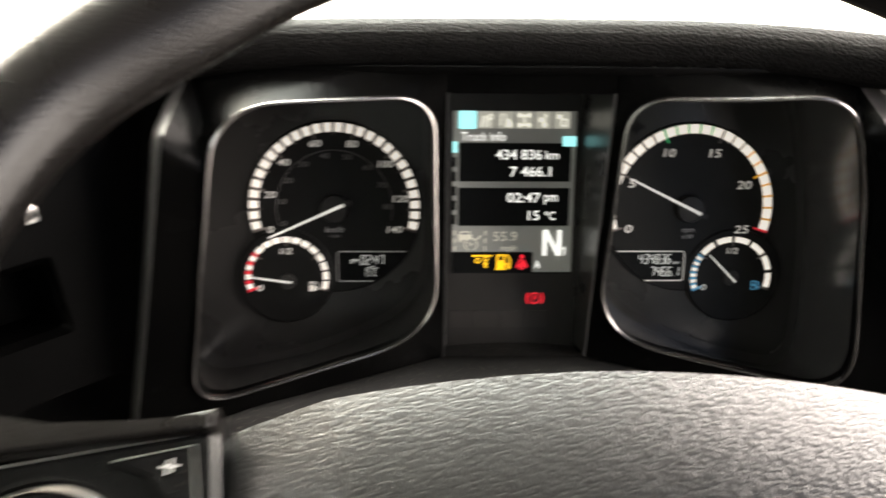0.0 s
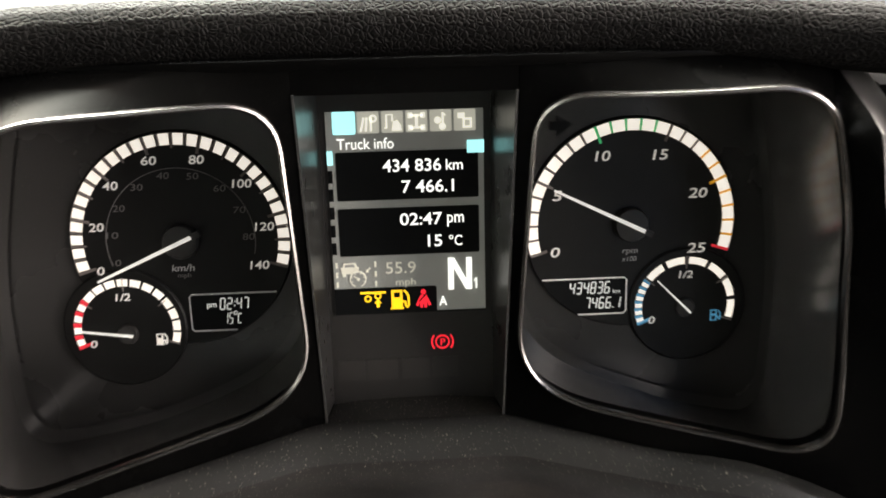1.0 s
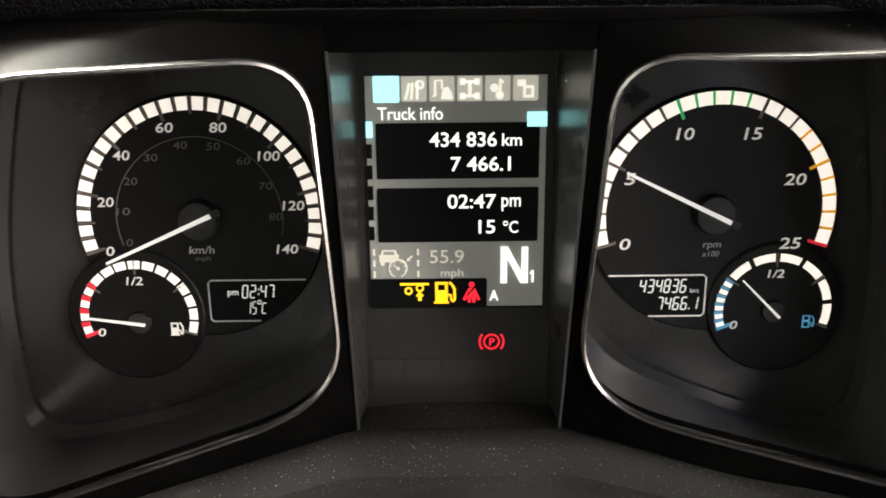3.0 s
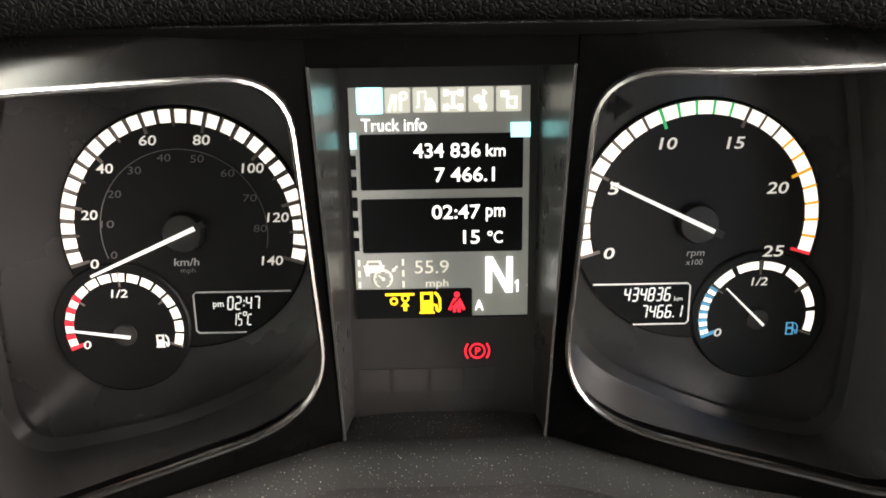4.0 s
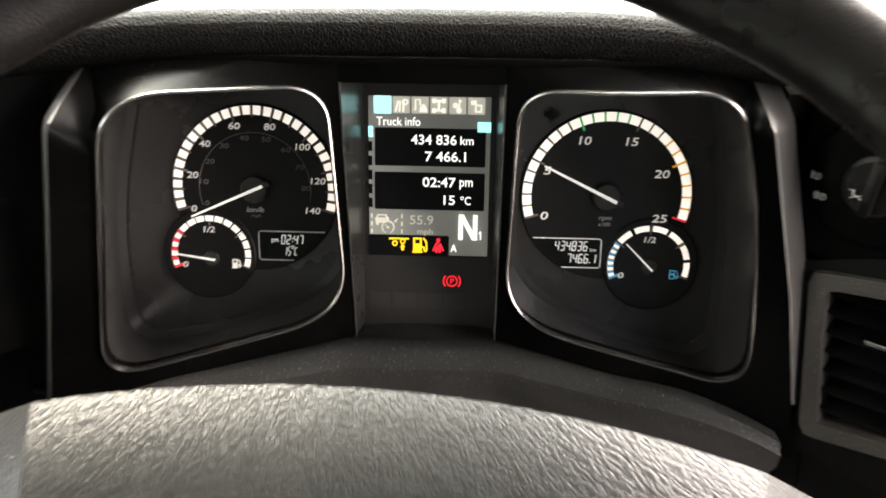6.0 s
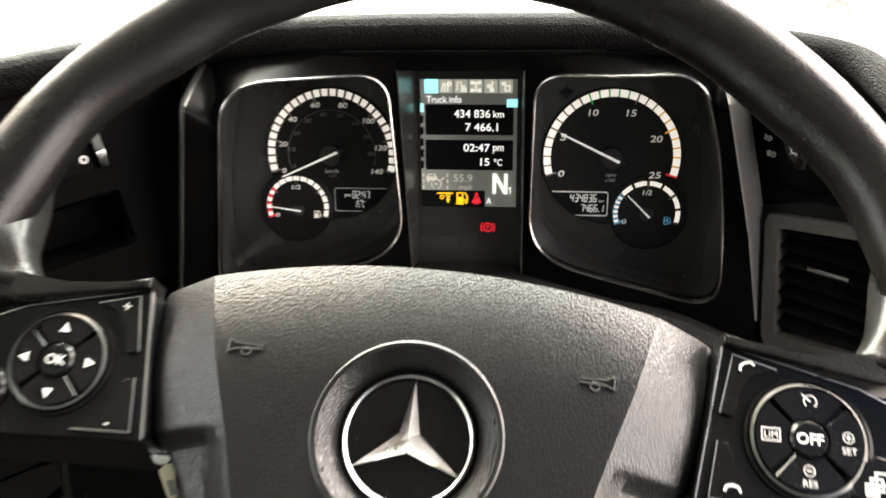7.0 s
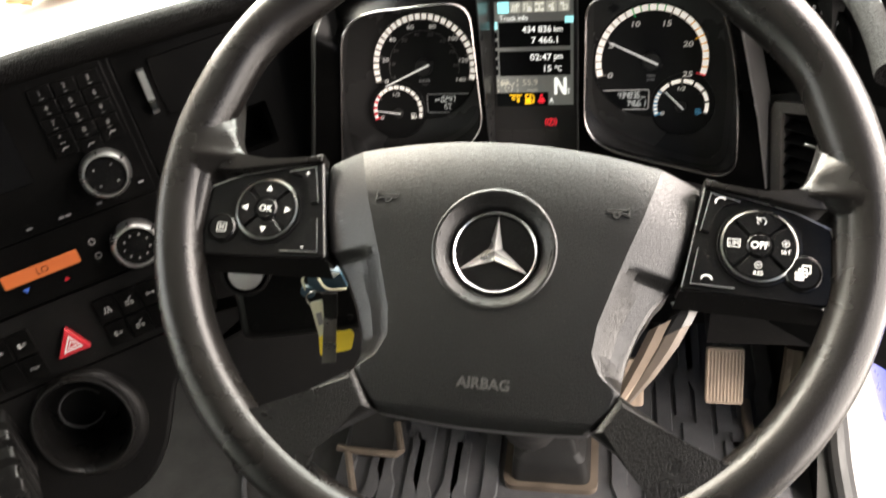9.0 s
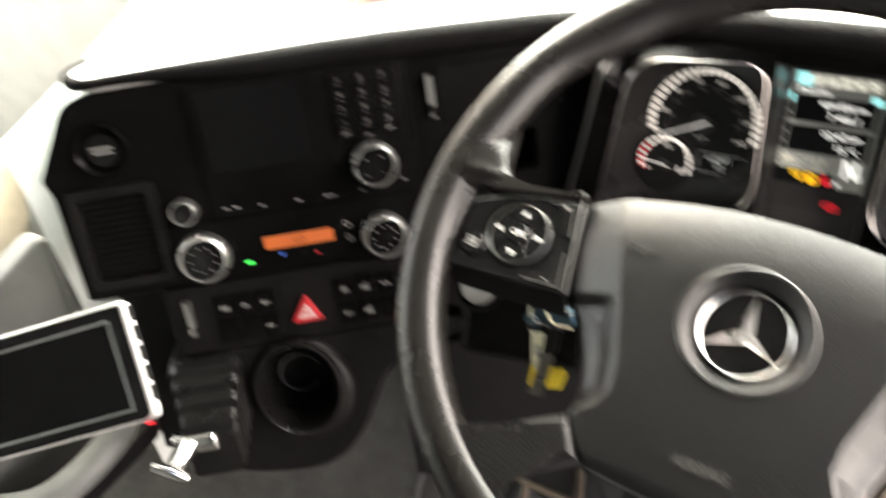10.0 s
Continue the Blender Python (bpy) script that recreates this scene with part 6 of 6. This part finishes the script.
for x, y in ((-0.042, -0.044), (0.044, -0.044)):
    bm = fresh()
    disc(bm, 0.003, 0.010, 0.0112, 0.0006, x, y, 16)
    part("screw", bm, FASCIA, holder)

KEY_RING = Vector((-0.172, 0.270, 0.632))
keys = thing("key_bunch", Matrix.Translation(KEY_RING), "bunch of keys with yellow, cream and blue tags", "keys")
bm = fresh()
tube(bm, [(0.011 * math.cos(radians(a)), 0.0, -0.006 + 0.011 * math.sin(radians(a))) for a in range(0, 361, 24)], 0.0009, 6, up=(0, 1, 0))
part("ring", bm, CHROME, keys)


def tag(name, mat, outline, y, label, thick=0.0016):
    """A flat tag hanging from the ring; outline: across and up, from the ring."""
    bm = fresh()
    loft(bm, [[(p, y + d, q) for p, q in outline] for d in (0.0, thick)], caps=True)
    return part(name, bm, mat, keys, label)


tag("yellow_tag", YELLOW_TAG, rounded([(-0.0108, -0.041), (0.0139, -0.0374), (0.0201, -0.0586), (0.0132, -0.079), (-0.0196, -0.090)], 0.003, 3), 0.006, "worn yellow plastic tag")
tag("cream_tag", CREAM_TAG, rounded([(-0.0075, -0.0075), (0.0043, -0.0035), (0.0010, -0.044), (-0.0092, -0.0524)], 0.001, 2), -0.003, "cream paper tag")
tag("tag_print", DIM, [(-0.0050, -0.020), (0.0005, -0.018), (-0.0008, -0.033), (-0.0058, -0.036)], -0.0034, "faint print on the cream tag", 0.0004)
tag("blue_fob", BLUE_TAG, rounded([(-0.0050, 0.0205), (0.0060, 0.029), (0.0250, 0.025), (0.0280, 0.0045), (0.0060, -0.001), (-0.0080, 0.003)], 0.004, 3), 0.004, "blue plastic fob", 0.006)
tag("blue_button", BLUE_TAG, circle(0.0065, 20, -0.0085, 0.0015), 0.001, "small round blue fob", 0.004)
tag("strap", GREY_METAL, rounded([(0.0100, 0.007), (0.0210, 0.0077), (0.0000, -0.084), (-0.0140, -0.0860)], 0.001, 2), -0.006, "dark metal key blade")
tag("key_head", BLACK, rounded([(0.0090, 0.010), (0.0220, 0.0105), (0.0150, -0.022), (0.0035, -0.021)], 0.002, 2), -0.0075, "black key head", 0.003)
bm = fresh()
tube(bm, [tuple(p) for p in smooth_path([(-0.010, 0.002, 0.004), (-0.008, 0.000, 0.020), (0.004, -0.002, 0.030), (0.012, -0.003, 0.012), (0.027, 0.003, 0.006)], 5)], 0.0011, 6)
part("cord", bm, CREAM_TAG, keys, "pale cord round the fob")

# ---- pedals and floor ----
mat_thing = thing("floor_mat", pose(0.0, 0.45, 0.0), "black rubber floor mat with moulded channels, dusty", "floor mat")
bm = fresh()
slab(bm, rounded(rect(-0.34, -0.45, 0.34, 0.36), 0.05, 5), 0.0, 0.012, 0.004)
part("sheet", bm, MAT_RUBBER, mat_thing)
bm = fresh()
for k in range(22):
    x = -0.315 + 0.030 * k
    near_boot = abs(x) < 0.085
    spans = ((0.155, 0.35), (-0.10 - 0.02 * (k % 2), -0.015), (-0.42, -0.125 - 0.02 * (k % 2))) if near_boot else ((0.10 + 0.03 * (k % 3), 0.35), (-0.10 - 0.03 * (k % 2), 0.085 + 0.03 * (k % 3)), (-0.42, -0.115 - 0.03 * (k % 2)))
    for a, b in spans:
        loft(bm, [[(x - 0.0125 + o, y, 0.012), (x - 0.0108 + o, y, 0.0185), (x + 0.0108 + o, y, 0.0185), (x + 0.0125 + o, y, 0.012)] for y, o in ((a, 0.0), (a + (b - a) * 0.42, 0.0), (a + (b - a) * 0.52, 0.009 * (1 if k % 2 else -1)), (b, 0.009 * (1 if k % 2 else -1)))], closed=False)
part("tread_rib", bm, MAT_RUBBER, mat_thing, kind="stuff")
boot = thing("column_boot", pose(-0.005, 0.515, 0.012), "dusty black rubber boot where the column meets the floor", "boot")
bm = fresh()
outer = rounded(rect(-0.070, -0.055, 0.070, 0.085), 0.018, 5)
ring_band(bm, outer, [(x * 0.84, y * 0.84) for x, y in outer], 0.0, 0.012)
part("flange", bm, DUSTY, boot, "dusty metal flange")
bm = fresh()
loft(bm, [[(x * f, y * f, z) for x, y in outer] for z, f in ((0.004, 0.84), (0.040, 0.80), (0.060, 0.74), (0.068, 0.60), (0.12, 0.45))], caps=True)
part("bellows", bm, BOOT, boot)


def pedal(name, m, w, h, label, ribs, arm):
    p = thing(name, m, label, "pedal", "driver pedals")
    bm = fresh()
    slab(bm, rounded(rect(-w / 2, -h / 2, w / 2, h / 2), 0.005, 3), -0.010, 0.0, 0.002)
    part("plate", bm, PEDAL, p)
    for k in range(ribs):
        x = -w / 2 + w * (k + 0.5) / ribs
        bm = fresh()
        box(bm, (x - w / ribs * 0.30, -h / 2 + 0.004, -0.001), (x + w / ribs * 0.30, h / 2 - 0.004, 0.0012), 0.0006, 1)
        part("rib", bm, PEDAL, p)
    bm = fresh()
    tube(bm, arm, 0.010, 8)
    part("arm", bm, RUBBER, p)
    return p


pedal("accelerator_pedal", plane_frame(35, 0, (0.240, 0.580, 0.155)), 0.052, 0.082, "worn ribbed rubber accelerator pedal", 11, [(0, 0.03, -0.01), (0, 0.06, -0.06), (0, 0.06, -0.16)])
pedal("brake_pedal", plane_frame(35, 0, (0.098, 0.565, 0.150)), 0.060, 0.070, "grey rubber brake pedal", 6, [(0, 0.03, -0.01), (0, 0.07, -0.05), (0, 0.20, -0.10)])
rest = thing("foot_rest", pose(-0.28, 0.50, 0.012), "dark foot rest framed by dusty bent metal bars", "foot rest")
bm = fresh()
loft(bm, [[(-0.05, y, 0.0), (-0.045, y, z), (0.025, y, z), (0.03, y, 0.0)] for y, z in ((0.0, 0.012), (0.02, 0.018), (0.08, 0.05), (0.12, 0.055))], caps=True)
part("block", bm, BOOT, rest)
for pts in ([(-0.060, -0.002, 0.026), (-0.042, -0.007, 0.028), (0.036, -0.010, 0.028), (0.044, -0.004, 0.029), (0.028, 0.045, 0.032)], [(-0.042, -0.009, 0.026), (-0.022, -0.070, 0.012)]):
    bm = fresh()
    tube(bm, pts, 0.006, 8)
    part("frame_bar", bm, DUSTY, rest, "dusty bent bar")
bracket = thing("pedal_bracket", pose(0.30, 0.56, 0.0), "small dusty metal bracket beside the accelerator", "bracket")
bm = fresh()
box(bm, (-0.018, -0.05, 0.0), (-0.004, 0.08, 0.03), 0.004)
tube(bm, [(0.035, -0.02, 0.02), (0.04, 0.03, 0.06), (0.05, 0.09, 0.14)], 0.018, 10)
part("plate", bm, DUSTY, bracket)
knee = thing("knee_panel", pose(0.25, 0.45, 0.50), "black louvred knee panel under the dashboard", "panel")
bm = fresh()
loft(bm, [[(-0.20, 0.06, 0.06), (-0.08, 0.04, 0.06), (0.14, -0.08, 0.06)], [(-0.20, 0.09, -0.04), (-0.08, 0.07, -0.06), (0.14, -0.05, -0.12)], [(-0.20, 0.24, -0.12), (-0.08, 0.22, -0.18), (0.14, 0.12, -0.26)], [(-0.20, 0.40, -0.12), (-0.08, 0.38, -0.2), (0.14, 0.32, -0.28)]], closed=False)
part("sheet", bm, BLACK, knee)
for k in range(5):
    bm = fresh()
    box(bm, (-0.055 + 0.03 * k, 0.030 - 0.016 * k, -0.030 - 0.006 * k), (-0.035 + 0.03 * k, 0.050 - 0.016 * k, -0.022 - 0.006 * k), 0.002, 1)
    part("louvre", bm, FASCIA, knee)
kick = thing("kick_panel", pose(0.39, 0.62, 0.0), "black kick panel beside the pedals", "panel")
bm = fresh()
loft(bm, [[(-0.02, -0.16, 0.0), (-0.02, 0.34, 0.0)], [(-0.03, -0.12, 0.10), (-0.03, 0.34, 0.10)], [(-0.05, -0.14, 0.30), (-0.05, 0.34, 0.30)], [(-0.10, -0.20, 0.50), (-0.10, 0.34, 0.50)]], closed=False)
part("sheet", bm, BLACK, kick)
cable = thing("cable", pose(-0.5, 0.4, 0.0), "thin dark cable lying on the carpet", "cable")
bm = fresh()
tube(bm, [tuple(p) for p in smooth_path([(0.0, 0.10, 0.004), (0.01, 0.04, 0.004), (0.035, -0.02, 0.004), (0.05, -0.10, 0.004)], 6)], 0.004, 8)
part("cord", bm, RUBBER, cable)

# ---- parking brake and tablet by the console ----
brake = thing("parking_brake_lever", CON @ pose(-0.205, -0.205, 0.0), "black parking brake housing with a chrome lever", "brake lever")
bm = fresh()
loft(bm, [[(x * f, y * f - 0.006 * k, z) for x, y in rounded(rect(-0.036, -0.030, 0.036, 0.042), 0.010, 4)] for k, (z, f) in enumerate(((-0.06, 1.06), (0.0, 1.0), (0.012, 0.98), (0.0125, 0.93), (0.020, 0.92), (0.0205, 0.87), (0.028, 0.86), (0.0285, 0.80), (0.038, 0.77), (0.041, 0.70)))], caps=True)
part("housing", bm, CUP, brake, "ribbed black lever housing")
bm = fresh()
box(bm, (-0.038, -0.046, 0.030), (0.006, -0.026, 0.046), 0.004, 3)
part("slide", bm, POLISHED, brake, "polished block at the foot of the lever")
bm = fresh()
tube(bm, [(-0.020, -0.036, 0.040), (-0.026, -0.041, 0.056), (-0.034, -0.046, 0.068)], [0.010, 0.0075, 0.0070], 14)
part("lever", bm, POLISHED, brake, "chrome lever")
bm = fresh()
tube(bm, [(-0.052, -0.037, 0.070), (-0.036, -0.046, 0.0715), (-0.024, -0.056, 0.070)], [0.0060, 0.0072, 0.0055], 12)
part("crossbar", bm, POLISHED, brake, "chrome crossbar handle")

tablet = thing("tablet", plane_frame(35, 26, (-0.437, 0.073, 0.672)) @ pose(0, 0, 0, 0, 0, 13), "white-edged tablet with a dark blank screen on a mount", "tablet")
bm = fresh()
slab(bm, rounded(rect(-0.165, -0.050, 0.0, 0.050), 0.007, 4), -0.009, 0.0, 0.002)
part("case", bm, WHITE_TRIM, tablet, "white tablet case")
bm = fresh()
slab(bm, rounded(rect(-0.162, -0.0478, -0.004, 0.0478), 0.005, 4), 0.0, 0.0014)
part("bezel", bm, GLOSS, tablet)
bm = fresh()
ring_band(bm, rect(-0.152, -0.039, -0.016, 0.038), rect(-0.150, -0.037, -0.018, 0.036), 0.001, 0.0019)
part("screen_edge", bm, SATIN, tablet)
bm = fresh()
slab(bm, rect(-0.150, -0.037, -0.018, 0.036), 0.001, 0.0016)
part("screen", bm, BLANK_SCREEN, tablet)
bm = fresh()
box(bm, (-0.010, -0.053, 0.001), (-0.004, -0.051, 0.002))
part("red_lamp", bm, RED_LIT, tablet)
for k in range(5):
    bm = fresh()
    box(bm, (-0.001, -0.035 + 0.017 * k, -0.006), (0.003, -0.022 + 0.017 * k, -0.002), 0.0008, 1)
    part("side_key", bm, BLACK, tablet)
bm = fresh()
tube(bm, [(-0.09, 0.0, -0.01), (-0.12, 0.02, -0.07), (-0.14, 0.02, -0.14)], 0.008, 8)
part("mount_arm", bm, BLACK, tablet)
tray = thing("passenger_tray", pose(-0.66, 0.06, 0.40), "pale grey moulded passenger tray with a rounded rim", "tray")
bm = fresh()
tube(bm, [tuple(p) for p in smooth_path([(-0.20, -0.06, 0.02), (-0.08, -0.09, 0.02), (0.02, -0.05, 0.03), (0.05, 0.03, 0.05), (0.02, 0.10, 0.06)], 8)], 0.018, 12)
part("rim", bm, DARK_TRAY, tray)
bm = fresh()
slab(bm, rounded(rect(-0.22, -0.07, 0.03, 0.12), 0.04, 5), -0.02, 0.005)
part("base", bm, BLACK, tray)

pocket = thing("door_pocket", pose(-0.75, 0.10, 0.52), "grey moulded side pocket with a raised rim", "pocket")
outline = rounded([(0.103, 0.107), (0.091, 0.001), (0.080, -0.09), (-0.12, -0.09), (-0.12, 0.030), (0.030, 0.090)], [0.02, 0.01, 0.02, 0.02, 0.02, 0.03], 4)
bm = fresh()
loft(bm, [[(d, y * f, z * f) for y, z in outline] for d, f in ((-0.02, 1.0), (0.004, 1.0), (0.007, 0.97), (0.003, 0.93), (0.002, 0.90))], caps=True)
part("tray", bm, DARK_TRAY, pocket)
cushion = thing("cushion", pose(-1.25, 0.24, 0.40), "beige cloth cushion on the passenger side", "cushion")
bm = fresh()
loft(bm, [[(x, y * f + 0.02 * (0.5 - f), z * f) for y, z in rounded([(-0.22, -0.08), (0.19, -0.07), (0.235, 0.10), (-0.20, 0.16)], 0.05, 5)] for x, f in ((-0.05, 0.8), (-0.03, 0.96), (0.0, 1.0), (0.03, 0.96), (0.05, 0.8))], caps=True)
part("cover", bm, BEIGE, cushion)
bm = fresh()
box(bm, (-0.04, -0.20, -0.40), (0.04, 0.16, -0.078), 0.02, 2)
part("base", bm, BLACK, cushion)

# ---- papers on the dash, wipers, things outside ----
for x, y, z, turn, mat, label in ((-0.345, 0.505, 0.830, 12, PAPER, "crumpled printed paper sheet"), (-0.400, 0.500, 0.832, 50, BLUE_PAPER, "crumpled pale blue wrapper"), (-0.425, 0.455, 0.830, 35, ORANGE_PAPER, "torn brown paper packet"), (-0.455, 0.505, 0.830, -20, PAPER, "crumpled white paper sheet"), (-0.36, 0.525, 0.834, 5, ORANGE_PAPER, "crumpled orange snack packet")):
    p = thing("paper_packet", pose(x, y, z, 0, 0, turn), label + " lying on the dashboard", "paper", "papers on the dash")
    bm = fresh()
    n = 9
    loft(bm, [[(-0.045 + 0.09 * i / n, -0.022 + 0.044 * j / n, 0.002 + 0.030 * abs(noise.noise(Vector((i * 0.45 + x * 9, j * 0.5, y * 7))))) for i in range(n + 1)] for j in range(n + 1)], closed=False)
    ob = part("sheet", bm, mat, p)
wiper = thing("wiper", pose(-0.5, 0.96, 0.84), "thin dark windscreen wiper at the foot of the glass", "wiper")
bm = fresh()
tube(bm, [(-0.45, 0.055, 0.0), (0.0, 0.06, 0.012), (0.45, 0.055, 0.006)], 0.006, 6)
part("blade", bm, BLACK, wiper)
bm = fresh()
tube(bm, [(0.0, 0.07, 0.016), (0.25, 0.08, 0.0), (0.5, 0.08, -0.02)], 0.008, 6)
part("arm", bm, BLACK, wiper)
sticker = thing("round_sticker", plane_frame(22, -25, (0.236, 0.473, 0.8375)), "small round white sticker with a red rim behind the dash edge", "sticker")
bm = fresh()
ring_band(bm, circle(0.0074, 32), circle(0.0069, 32), 0.0, 0.0008)
part("rim", bm, RED, sticker)
bm = fresh()
slab(bm, circle(0.0070, 32), 0.0, 0.0004)
part("face", bm, PAPER, sticker)
step = thing("blue_step", pose(0.74, 1.00, -0.40), "blue painted bodywork beyond the open door", "bodywork")
bm = fresh()
box(bm, (-0.10, -0.12, -0.04), (0.40, 0.40, 0.14), 0.05, 3)
part("panel", bm, BLUE, step)
step = thing("entry_step", pose(0.475, 0.84, -0.50), "blue painted entry step below the doorway", "step")
bm = fresh()
box(bm, (-0.02, -0.12, -0.05), (0.09, 0.07, 0.03), 0.02, 3)
part("tread", bm, BLUE, step)
sill = thing("door_sill", pose(0.42, 0.2, 0.0), "dark rubber door sill seal", "door seal")
bm = fresh()
tube(bm, [tuple(p) for p in smooth_path([(-0.01, -0.6, 0.01), (-0.01, 0.2, 0.01), (-0.005, 0.40, 0.03), (-0.01, 0.52, 0.12), (-0.03, 0.60, 0.35), (-0.05, 0.62, 0.60)], 6)], 0.016, 10)
part("seal", bm, BOOT, sill)
